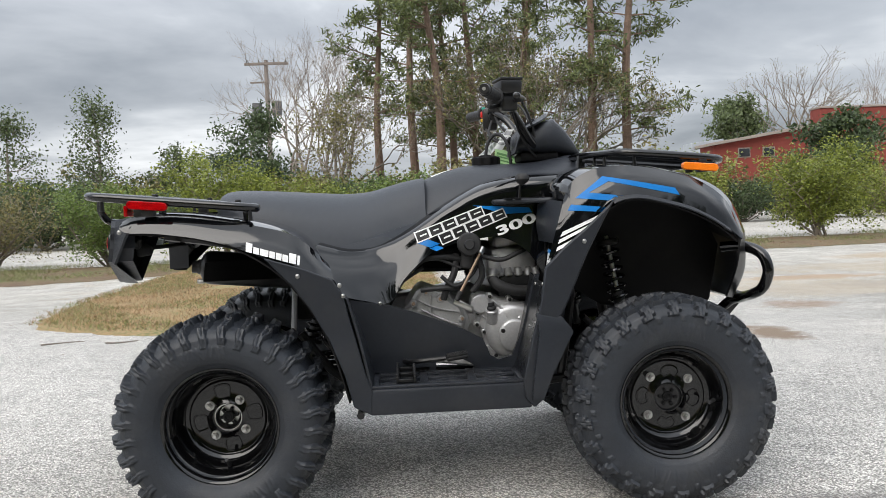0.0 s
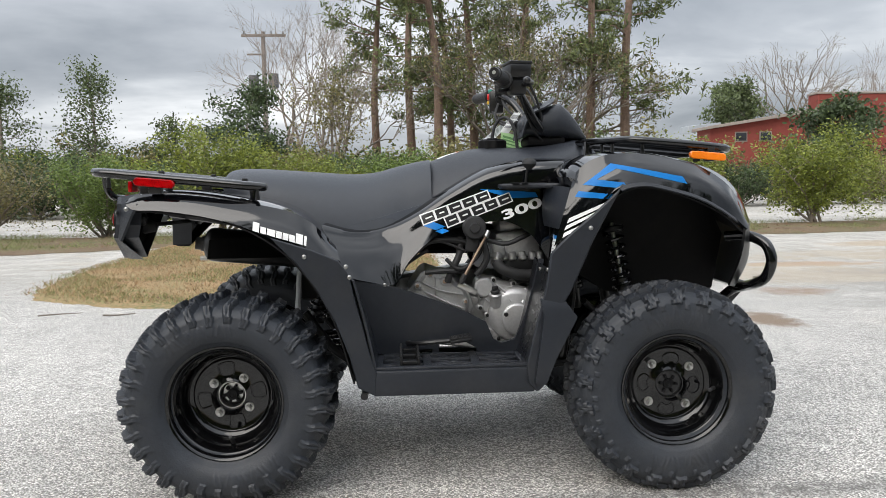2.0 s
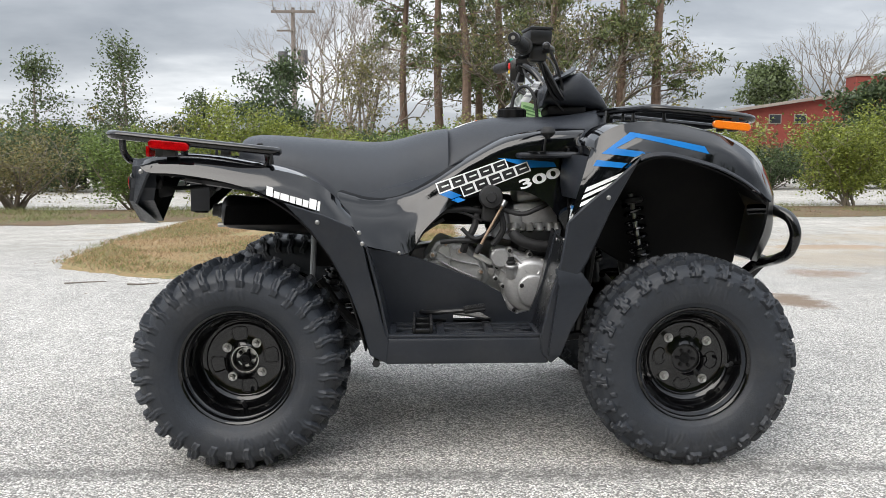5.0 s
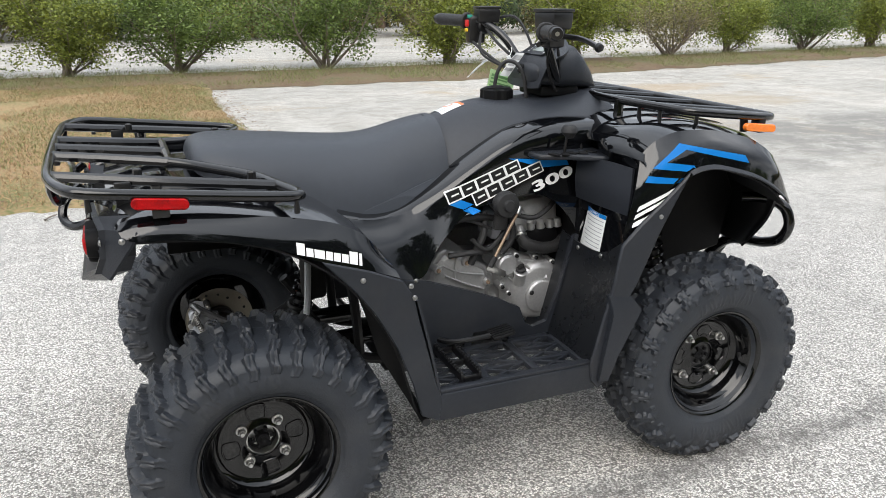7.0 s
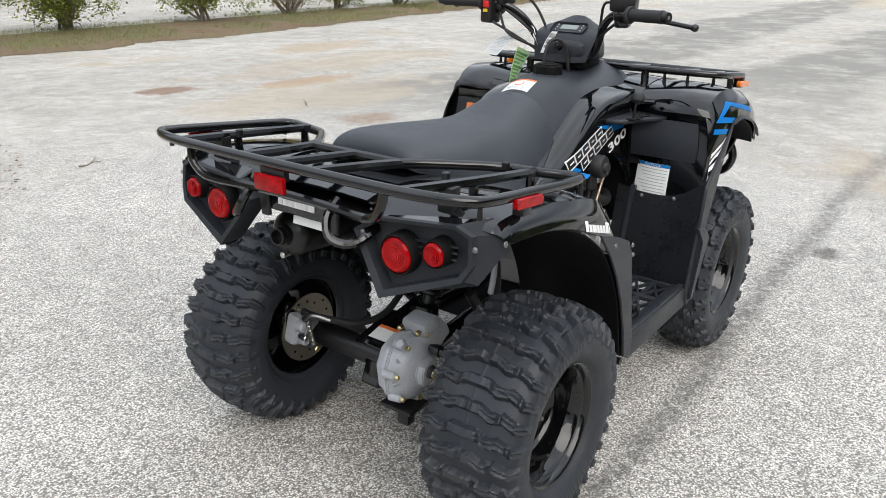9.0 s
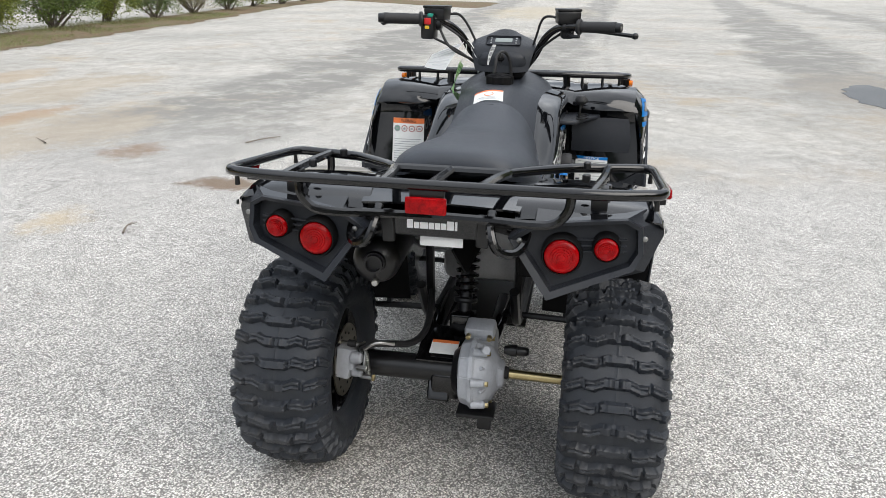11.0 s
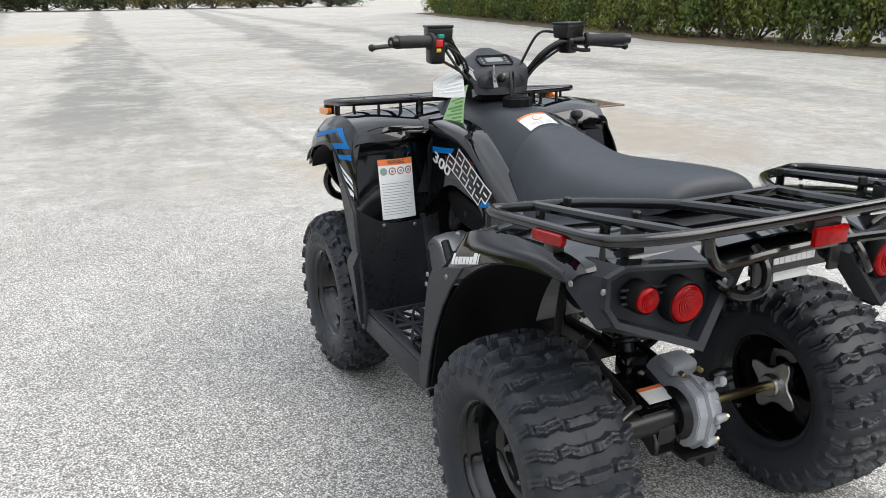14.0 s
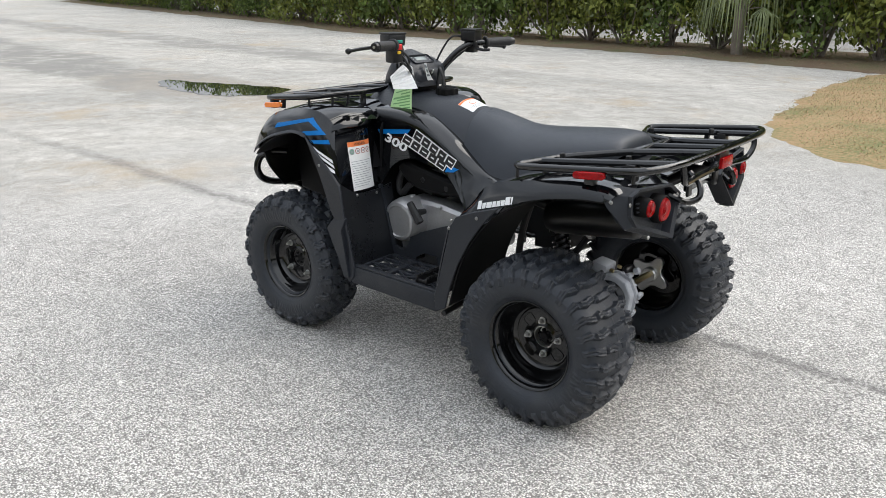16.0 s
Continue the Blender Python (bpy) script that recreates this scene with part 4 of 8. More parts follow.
shed = hub("building", "red-painted building with a sloping roof behind trees", "building", (0, 0, 0))
part("wall", slab([(23.6, -0.2), (23.6, 4.75), (31.7, 5.95), (31.7, -0.2)], 55, 57.5, 0.03), BRICK, shed)
part("tall_wall", slab([(31.72, -0.2), (31.72, 7.25), (46, 7.25), (46, -0.2)], 54.6, 56.0, 0.03), BRICK, shed)
part("coping", block((14.5, 1.6, 0.14), pose(38.9, 55.3, 7.32), 0.02), FASCIA, shed)
part("roof", slab([(23.2, 4.70), (23.2, 4.92), (31.72, 6.16), (31.72, 5.94)], 54.4, 57.6, 0.02), FASCIA, shed)
part("lean_roof", slab([(23.0, 4.6), (23.0, 5.2), (25.6, 5.45), (25.6, 5.0)], 57.7, 59.5, 0.02), ROOFM, shed)
for x in (26.0, 27.9):
    w_ = part("window", block((0.95, 0.10, 0.75), pose(x, 54.99, 4.15), 0.01), FASCIA, shed)
    part("pane", block((0.80, 0.04, 0.60), pose(x, 54.93, 4.15), 0.005), GLASS, w_)
up = hub("utility_pole", "weathered wooden utility pole with crossarm and transformers", "utility pole", (-7.8, 45, 0))
part("pole", rod((0, 0, 0), (0, 0, 10.1), 0.17, 0.12, 12), POLE, up)
part("crossarm", block((2.6, 0.12, 0.16), pose(0.05, -0.15, 9.85), 0.01), POLE, up)
part("brace_arm", block((1.0, 0.08, 0.10), pose(-0.45, -0.15, 8.75), 0.01), POLE, up)
for x, z in ((-0.62, 7.1), (0.55, 7.2)):
    part("transformer", rod((x, -0.1, z - 0.42), (x, -0.1, z + 0.42), 0.30, 0.30, 18), CAN, up)
for x in (-1.1, -0.4, 0.5, 1.2):
    part("insulator", rod((x, -0.15, 9.92), (x, -0.15, 10.1), 0.05, 0.035, 8), CAN, up)

# ---- puddle and drain ----
WATER = mat("rain_water", (0.012, 0.011, 0.008), 0.015, spec=0.5)
pud = bmesh.new()
ring = [p + Vector((0.10 * noise.noise(p * 3), 0.08 * noise.noise(p * 4 + Vector((5, 0, 0))), 0)) for p in spline([(6.25, -3.75, 0.004), (6.7, -3.25, 0.004), (7.5, -3.2, 0.004), (8.3, -3.42, 0.004), (8.6, -3.75, 0.004), (7.9, -3.95, 0.004), (7.1, -4.2, 0.004), (6.5, -4.3, 0.004)], 64, True)]
pud.faces.new([pud.verts.new(p) for p in ring])
tagged(part("puddle", pud, WATER, None), "shallow rain puddle beside the drain", "puddle", kind="structure")
IRON = mat("rusty_drain_iron", (0.24, 0.185, 0.14), 0.8, metal=0.3, var=0.3, vscale=20)
drain = hub("drain_grate", "rusty iron drain grate set in the lot", "drain grate", (5.85, -4.2, 0.0))
fr_ = block((0.76, 0.05, 0.016), pose(0, 0.5, 0.008), 0.003)
block((0.76, 0.05, 0.016), pose(0, -0.5, 0.008), 0.003, fr_)
for x in (-0.36, 0.36):
    block((0.05, 0.96, 0.016), pose(x, 0, 0.008), 0.003, fr_)
part("grate_frame", fr_, IRON, drain)
# flat black sheet, the shade of the depth below the bars is its colour
part("dark_pit_sheet", block((0.70, 0.96, 0.004), pose(0, 0, 0.003), 0), DARK, drain)
bar_me = finish("grate_bar", block((0.68, 0.018, 0.012), None, 0.002), IRON)
for k in range(15):
    o = new("grate_bar", bar_me); o.parent = drain; o.location = (0, -0.44 + k * 0.063, 0.009)
drain.scale = (0.85, 0.85, 1.0)

# ---- the quad bike: x ahead, right side at -y ----
quad = hub("quad_bike", "black utility quad bike with blue graphics parked on chip seal", "quad bike")


# -- wheels --
def smooth(v, lo, hi):
    t = np.clip((v - lo) / (hi - lo), 0, 1)
    return t * t * (3 - 2 * t)


def window(v, lo, hi, soft):
    """One between lo and hi, falling to nought over soft on either side."""
    return smooth(v, lo - soft / 2, lo + soft / 2) * (1 - smooth(v, hi - soft / 2, hi + soft / 2))


def rear_tread(a, s, R):
    """Height of the rear tread at angle a and distance s from the crown line: staggered rows of wavy bars."""
    rows, m = 32, np.abs(s)
    pitch = 2 * math.pi / rows
    wave = np.abs((m / 0.060 + 0.25) % 1.0 - 0.5) * 4 - 1
    kink = 0.075 * wave + 0.030 * np.sign(np.sin(m * 118.0 + 0.7))
    g = (a + m * 0.42) / pitch + kink
    k, f = np.floor(g), g - np.floor(g)
    soft = 0.0042
    odd = k % 2
    even_ = np.maximum.reduce([window(m, -1, 0.034, soft), window(m, 0.042, 0.094, soft), window(m, 0.101, 0.150, soft)])
    odd_ = np.maximum.reduce([window(m, 0.007, 0.067, soft), window(m, 0.075, 0.142, soft)])
    across = np.maximum(np.where(odd > 0.5, odd_, even_), 0.38 * window(m, -1, 0.128, soft))
    along = window(f, 0.27, 0.67, 0.09)
    tilt = 0.0016 * np.sin(k * 12.9898 + np.round(m * 28) * 4.1)
    sipe = 1 - 0.30 * np.exp(-((f - 0.48) / 0.035) ** 2) * (m > 0.03)
    top = 0.0168 + tilt - 0.008 * smooth(m, 0.100, 0.122) - 0.0055 * smooth(m, 0.122, 0.148)
    seam = 0.0012 * np.exp(-(m / 0.002) ** 2) + 0.0010 * np.exp(-((m - 0.083) / 0.0016) ** 2)
    return np.maximum(across * along * top * sipe, seam)


def front_tread(a, s, R):
    """Height of the front tread: shallow notched blocks in staggered pairs."""
    rows, m = 22, np.abs(s)
    pitch = 2 * math.pi / rows
    g = (a + np.where(s > 0, 0.0, 0.5 * pitch) + m * 0.55) / pitch
    k, f = np.floor(g), g - np.floor(g)
    notch = 0.055 * np.sign(np.sin(m * 260.0 + 0.6))
    f2 = f + notch
    soft = 0.0040
    h = 0.0125 * window(m, 0.004, 0.034, soft) * window(f2, 0.10, 0.47, 0.07)
    h = np.maximum(h, 0.0125 * window(m, 0.034, 0.066, soft) * window(f2, 0.55, 0.92, 0.07))
    h = np.maximum(h, 0.0115 * window(m, 0.064, 0.104, soft) * window(f2, 0.12, 0.52, 0.07))
    h = np.maximum(h, 0.0035 * window(m, 0.104, 0.118, soft) * window(f, 0.62, 0.80, 0.06))
    h = np.maximum(h, 0.0022 * window(m, 0.104, 0.120, soft) * window(f, 0.16, 0.40, 0.06))
    h = h * (1 - 0.28 * np.exp(-((f2 - 0.30) / 0.03) ** 2))
    return np.maximum(h, 0.0008 * np.exp(-((m - 0.088) / 0.0014) ** 2))


def tyre_mesh(w, R, tread, deep, half):
    """A tyre about the y axis, outer side at +y: one moulded skin with tread blocks, sidewall rib and raised plain marks."""
    h = w / 2
    c = R - deep
    ctrl = [(c, 0.0), (c - 0.001, h * 0.30), (c - 0.005, h * 0.58), (c - 0.014, h * 0.80), (c - 0.030, h * 0.945), (c - 0.050, h * 1.0), (0.196, h * 1.015), (0.176, h * 0.975), (0.160, h * 0.885), (0.150, h * 0.80), (0.141, h * 0.765), (0.132, h * 0.60)]
    n, na = 62, 540
    side = np.array([(p.x, p.y) for p in spline([(r, y, 0) for r, y in ctrl], n)])
    arc = np.concatenate([[0], np.cumsum(np.hypot(*np.diff(side, axis=0).T))])
    prof = np.concatenate([side[:0:-1] * (1, -1), side])
    s = np.concatenate([-arc[:0:-1], arc])
    d = np.gradient(prof, axis=0)
    nr, ny = d[:, 1], -d[:, 0]
    ln = np.hypot(nr, ny); nr, ny = nr / ln, ny / ln
    ang = np.arange(na) * 2 * math.pi / na
    A, S = np.meshgrid(ang, s, indexing="ij")
    rr = np.broadcast_to(prof[:, 0], A.shape)
    H = tread(A, S, R) * (rr > 0.20)
    H = H + 0.0016 * np.exp(-((rr - half) / 0.0016) ** 2)
    H = H + 0.0010 * np.exp(-((rr - 0.163) / 0.0018) ** 2)
    # six slanted raised bars in an arc on the outer sidewall
    for base in (math.radians(262), math.radians(82)):
        for k in range(6):
            lean = (rr - 0.192) * (1.5 if k % 2 else -1.1)
            off = (A - base - (k - 2.5) * 0.158 + lean + math.pi) % (2 * math.pi) - math.pi
            H = H + 0.0014 * (S > 0) * window(rr, 0.178, 0.207, 0.003) * (window(off, -0.048, -0.018, 0.012) + window(off, 0.018, 0.048, 0.012))
    rad = rr + H * nr[None, :]
    yy = prof[None, :, 1] + H * ny[None, :]
    V = np.stack([rad * np.cos(A), yy, rad * np.sin(A)], -1).reshape(-1, 3)
    m = len(s)
    i, j = np.meshgrid(np.arange(na), np.arange(m - 1), indexing="ij")
    q = np.stack([i * m + j, i * m + j + 1, (i + 1) % na * m + j + 1, (i + 1) % na * m + j], -1).reshape(-1, 4)
    me = bpy.data.meshes.new("tyre")
    me.from_pydata(V.tolist(), [], q.tolist())
    p = me.polygons[m // 2]
    if p.normal.dot(p.center) < 0:
        me.flip_normals()
    me.materials.append(RUBBER)
    me.polygons.foreach_set("use_smooth", [True] * len(me.polygons))
    me.set_sharp_from_angle(angle=radians(34))
    return me


def rim_bm(h, disc):
    """Steel rim: rolled lip at +h, stepped barrel, centre disc at y = disc."""
    lip = [(0.128, h - 0.018), (0.139, h - 0.010), (0.1465, h - 0.006), (0.1495, h + 0.001), (0.1475, h + 0.0045), (0.1430, h + 0.003), (0.1385, h - 0.003), (0.1355, h - 0.013), (0.1345, h - 0.016)]
    mid = (h + disc) / 2
    well = [(0.1300, h - 0.017), (0.1265, h - 0.021), (0.1255, h - 0.027), (0.1215, h - 0.031), (0.1195, mid), (0.1160, disc + 0.024), (0.1080, disc + 0.013), (0.1005, disc + 0.010), (0.0985, disc + 0.0125), (0.0960, disc + 0.0135)]
    face = [(0.0935, disc + 0.012), (0.043, disc + 0.012), (0.0395, disc + 0.0155), (0.0372, disc + 0.0155), (0.0362, disc + 0.012), (0.0362, disc - 0.012)]
    back = [(0.10, disc - 0.008), (0.122, disc - 0.002), (0.124, -h + 0.02), (0.140, -h + 0.004), (0.146, -h), (0.128, -h + 0.022), (0.1265, disc), (0.1265, h - 0.03)]
    return lathe(lip + well + face + back, seg=72, closed=True)


def pocket_bm(disc, front):
    """The raised outline of one pressed pocket in the wheel disc, at the top of the wheel."""
    if front:
        ring_ = [(0.060 - 0.004 * abs(t) / 0.30, t) for t in (-0.26, -0.13, 0.0, 0.13, 0.26)] + [(0.070, 0.335), (0.078, 0.27), (0.0835, 0.14), (0.0845, 0.0), (0.0835, -0.14), (0.078, -0.27), (0.070, -0.335)]
    else:
        ring_ = [(0.0545, -0.22), (0.0545, 0.22), (0.062, 0.29), (0.082, 0.25), (0.0875, 0.17), (0.0885, 0.0), (0.0875, -0.17), (0.082, -0.25), (0.062, -0.29)]
    pts = [(r * math.sin(t), disc + 0.0125, r * math.cos(t)) for r, t in ring_]
    bm = tube(pts, 0.0019, 6, 40, closed=True)
    low = bmesh.new()
    c = Vector((0, disc + 0.0122, 0.071))
    low.faces.new([low.verts.new(c + (Vector(p) - c) * 0.96 - Vector((0, 0.0001, 0))) for p in pts])
    return merge(bm, low)


def wheel(x, side, w, R, front, centre, disc, name, spin, valve_at):
    """One wheel with its tyre, rim, hub, nuts, pressed pockets and valve."""
    e = new(name)
    e.parent = quad
    e.location = (x, side * centre, R * 0.968)
    if side < 0:
        e.rotation_euler = (0, 0, math.pi)
    bolt = 0.072 if front else 0.0555
    if front not in WHEEL:
        rimh = w / 2 * 0.77
        nut = bmesh.new()
        lathe([(0.0001, 0.021), (0.0045, 0.021), (0.0055, 0.019), (0.0055, 0.012)], seg=10, bm=nut)
        lathe([(0.0056, 0.0145), (0.0075, 0.0145), (0.0090, 0.012), (0.0090, 0.002)], seg=6, bm=nut)
        lathe([(0.0118, 0.0035), (0.0125, 0.0015), (0.0125, -0.002)], seg=18, bm=nut)
        cap = lathe([(0.0001, disc + 0.010), (0.0055, disc + 0.010), (0.0075, disc + 0.012), (0.0135, disc + 0.012), (0.0150, disc + 0.008), (0.0150, disc - 0.008)], seg=18)
        for k in range(6):
            block((0.010, 0.014, 0.007), pose(0, 0, 0, 0, 60 * k, 0) @ pose(0.0205, disc + (0.010 if front else 0.000), 0), 0.0015, cap)
        lathe([(0.0001, disc - 0.010), (0.034, disc - 0.010), (0.035, disc - 0.016)], seg=24, bm=cap)
        ring_ = lathe([(0.0358, disc - 0.010), (0.0358, disc + 0.009), (0.0335, disc + 0.009), (0.0325, disc - 0.010)], seg=36, closed=True)
        vd = 0.105
        valve = rod((vd + 0.012, (rimh + disc) / 2 - 0.004, 0), (vd - 0.004, (rimh + disc) / 2 + 0.016, 0), 0.0060, 0.0045, 10)
        rod((vd - 0.003, (rimh + disc) / 2 + 0.015, 0), (vd - 0.012, (rimh + disc) / 2 + 0.026, 0), 0.0052, 0.0052, 8, valve)
        WHEEL[front] = dict(tyre=tyre_mesh(w, R, front_tread if front else rear_tread, 0.0125 if front else 0.0178, 0.232 if front else 0.224), rim=finish("rim", rim_bm(rimh, disc), RIM, 50), pocket=finish("pressed_pocket", pocket_bm(disc, front), RIM),
                            nut=finish("lug_nut", nut, ZINC), cap=finish("hub_cap", cap, DARK), ring=finish("hub_ring", ring_, ZINC), valve=finish("valve", valve, GRIP))
    d = WHEEL[front]

    def put(nm, me, m=None, label=""):
        o = new(nm, me)
        o.parent = e
        o.matrix_basis = pose(0, 0, 0, 0, spin, 0) @ (m or Matrix())
        if label:
            tagged(o, label)
        return o
    put("tyre", d["tyre"], None, "black tyre with notched block tread")
    put("rim", d["rim"], None, "gloss black steel rim")
    for k in range(4):
        put("pressed_pocket", d["pocket"], pose(0, 0, 0, 0, 90 * k, 0))
    put("hub_cap", d["cap"])
    put("hub_ring", d["ring"], None, "bright steel hub ring")
    put("valve", d["valve"], pose(0, 0, 0, 0, -valve_at, 0))
    for k in range(4):
        a = math.pi / 4 + k * math.pi / 2
        put("lug_nut", d["nut"], Matrix.Translation((bolt * math.cos(a), disc + 0.012, bolt * math.sin(a))), "bright zinc lug nut")
    return e


WHEEL = {}
wheel(-0.5825, -1, 0.240, 0.279, False, 0.400, -0.006, "rear_wheel", 9, 276)
wheel(-0.5825, 1, 0.240, 0.279, False, 0.400, -0.006, "rear_wheel", 50, 200)
wheel(0.5825, -1, 0.182, 0.279, True, 0.420, -0.004, "front_wheel", -5, 180)
wheel(0.5825, 1, 0.182, 0.279, True, 0.420, -0.004, "front_wheel", -2, 60)

# -- seat and tank cover --


def body(stations, nu=30, nv=40, power=2.6):
    """A cushion-like form: stations of (x, half width at foot, half width at crown, foot z, crown z)."""
    xs = spline([(s[0], s[1], s[2]) for s in stations], nv)
    zs = spline([(s[0], s[3], s[4]) for s in stations], nv)
    bm, rows = bmesh.new(), []
    for a, c in zip(xs, zs):
        x, wb, wt, zb, zt = a.x, a.y, a.z, c.y, c.z
        row = []
        for k in range(nu):
            t = math.pi * k / (nu - 1)
            cx, sz = math.cos(t), math.sin(t)
            u = math.copysign(abs(cx) ** (2 / power), cx)
            v = sz ** (2 / power)
            wid = wb + (wt - wb) * v
            row.append(Vector((x, u * wid, zb + (zt - zb) * v)))
        rows.append(row)
    vs = grid(bm, rows)
    for ring in (vs[0], vs[-1]):
        bm.faces.new(ring)
    bm.faces.new([r[0] for r in vs] + [r[-1] for r in reversed(vs)])
    bmesh.ops.recalc_face_normals(bm, faces=bm.faces)
    return bm


seat = part("seat", body([(-0.652, 0.105, 0.10, 0.815, 0.838), (-0.635, 0.140, 0.125, 0.806, 0.858), (-0.59, 0.170, 0.148, 0.798, 0.870), (-0.52, 0.186, 0.160, 0.780, 0.871), (-0.42, 0.193, 0.162, 0.742, 0.864), (-0.33, 0.196, 0.158, 0.695, 0.856),
                          (-0.25, 0.190, 0.150, 0.675, 0.851), (-0.18, 0.180, 0.134, 0.676, 0.855), (-0.12, 0.162, 0.118, 0.700, 0.870), (-0.07, 0.150, 0.108, 0.735, 0.884), (-0.035, 0.140, 0.098, 0.775, 0.892)], power=3.0), VINYL, quad, "smooth black vinyl seat")
cover = part("tank_cover", body([(-0.09, 0.152, 0.085, 0.70, 0.865), (-0.05, 0.150, 0.088, 0.735, 0.884), (0.00, 0.150, 0.090, 0.775, 0.906), (0.06, 0.149, 0.094, 0.815, 0.922), (0.13, 0.150, 0.098, 0.848, 0.927), (0.22, 0.156, 0.106, 0.868, 0.926),
                                 (0.30, 0.164, 0.114, 0.875, 0.932), (0.38, 0.170, 0.115, 0.878, 0.944), (0.44, 0.160, 0.108, 0.88, 0.946), (0.475, 0.145, 0.09, 0.88, 0.912)], power=2.5), COVER, quad, "matte grey-black tank cover")
# black tube in place of the shaded groove between seat and tank cover
groove_pts = []
for k in range(25):
    t = math.pi * k / 24
    u, v = math.copysign(abs(math.cos(t)) ** 0.8, math.cos(t)), math.sin(t) ** 0.8
    groove_pts.append((-0.052 - 0.045 * (1 - v), u * (0.151 - 0.062 * v) * 1.01, 0.722 + 0.1635 * v))
part("seat_groove_line", tube(groove_pts, 0.0045, 8, 60), DARK, quad, "black line drawn for the groove between seat and tank cover")
capo = [((0.043 + 0.0022 * math.cos(9 * t)) * math.cos(t) + 0.165, (0.043 + 0.0022 * math.cos(9 * t)) * math.sin(t)) for t in (2 * math.pi * k / 72 for k in range(72))]
part("fuel_cap", lathe([(0.0001, 0.031), (0.016, 0.030), (0.018, 0.027), (0.034, 0.026)], pose(0.165, 0, 0.927, 90, 0, 0), 20, slab(capo, 0.912, 0.951, 0.004, axis="z")), DARK, quad, "black scalloped fuel cap")

# -- side panels: painted --
side_seam = [(-0.350, -0.226, 0.705), (-0.265, -0.210, 0.684), (-0.183, -0.186, 0.691), (-0.101, -0.163, 0.731), (-0.002, -0.153, 0.795), (0.097, -0.152, 0.850), (0.163, -0.155, 0.872), (0.261, -0.165, 0.884), (0.40, -0.180, 0.884)]
side_ledge = [(x + 0.01, y + 0.045, z + 0.006) for x, y, z in side_seam]
side_bevel = [(x, y - 0.046 * min(1, max(0.25, (x + 0.25) / 0.2)), z - 0.020) for x, y, z in side_seam]
side_mid = [(-0.318, -0.262, 0.632), (-0.245, -0.248, 0.622), (-0.17, -0.230, 0.628), (-0.095, -0.213, 0.666), (-0.01, -0.208, 0.733), (0.085, -0.207, 0.774), (0.16, -0.209, 0.790), (0.265, -0.216, 0.785), (0.40, -0.215, 0.78)]
side_low = [(-0.275, -0.288, 0.560), (-0.22, -0.274, 0.545), (-0.150, -0.255, 0.535), (-0.105, -0.242, 0.600), (-0.02, -0.220, 0.672), (0.075, -0.217, 0.697), (0.17, -0.218, 0.706), (0.245, -0.226, 0.668), (0.295, -0.238, 0.595)]
SIDE = skin([side_ledge, side_seam, side_bevel, side_mid, side_low], 48, 22, 0.005)
side_r, side_l = both("side_panel", SIDE, GLOSS, quad, "gloss black side panel with graphics")

# -- rear fender, tail panel, lower strip --
rf_in = [(-0.835, -0.16, 0.775), (-0.80, -0.16, 0.802), (-0.734, -0.17, 0.812), (-0.65, -0.19, 0.808), (-0.56, -0.20, 0.795), (-0.477, -0.205, 0.778), (-0.41, -0.21, 0.752), (-0.36, -0.215, 0.715), (-0.335, -0.235, 0.66)]
rf_mid = [(-0.83, -0.36, 0.788), (-0.80, -0.36, 0.806), (-0.734, -0.37, 0.812), (-0.65, -0.375, 0.806), (-0.56, -0.375, 0.793), (-0.477, -0.375, 0.778), (-0.41, -0.37, 0.757), (-0.355, -0.36, 0.725), (-0.318, -0.34, 0.665)]
rf_top = [(-0.821, -0.440, 0.783), (-0.799, -0.441, 0.798), (-0.734, -0.442, 0.802), (-0.65, -0.443, 0.796), (-0.563, -0.445, 0.783), (-0.477, -0.447, 0.768), (-0.405, -0.448, 0.749), (-0.355, -0.444, 0.720), (-0.300, -0.42, 0.660)]
rf_low = [(-0.812, -0.462, 0.772), (-0.790, -0.468, 0.762), (-0.727, -0.470, 0.759), (-0.628, -0.473, 0.744), (-0.544, -0.476, 0.722), (-0.488, -0.478, 0.700), (-0.432, -0.479, 0.677), (-0.361, -0.478, 0.655), (-0.285, -0.470, 0.624)]
bm = skin([rf_in, rf_mid, rf_top], 36, 10, 0.004)
merge(bm, skin([rf_top, [tuple((Vector(a) * 0.45 + Vector(b) * 0.55) + Vector((0, -0.004, 0.003))) for a, b in zip(rf_top, rf_low)], rf_low], 36, 6, 0.005))
rfend_r, rfend_l = both("rear_fender", bm, GLOSS, quad, "gloss black rear fender", 28)
strip = [(-0.456, 0.688), (-0.358, 0.657), (-0.288, 0.627), (-0.263, 0.589), (-0.252, 0.535), (-0.235, 0.469), (-0.214, 0.381), (-0.198, 0.337), (-0.204, 0.278), (-0.247, 0.300), (-0.267, 0.382), (-0.300, 0.471), (-0.346, 0.556), (-0.390, 0.617)]
both("fender_flare", slab(strip, -0.494, -0.486, 0.0025), PLASTIC, quad, "matte plastic fender flare")
lin_a = [(-0.80, -0.46, 0.76), (-0.70, -0.465, 0.755), (-0.60, -0.468, 0.738), (-0.50, -0.472, 0.70), (-0.40, -0.480, 0.625), (-0.31, -0.484, 0.49), (-0.255, -0.484, 0.31)]
lin_b = [(x + 0.006, -0.20, z + 0.012) for x, y, z in lin_a]
both("wheel_arch_liner", skin([lin_a, lin_b], 24, 3, 0.004, straight=False), DARK, quad, "dark inner wheel arch")
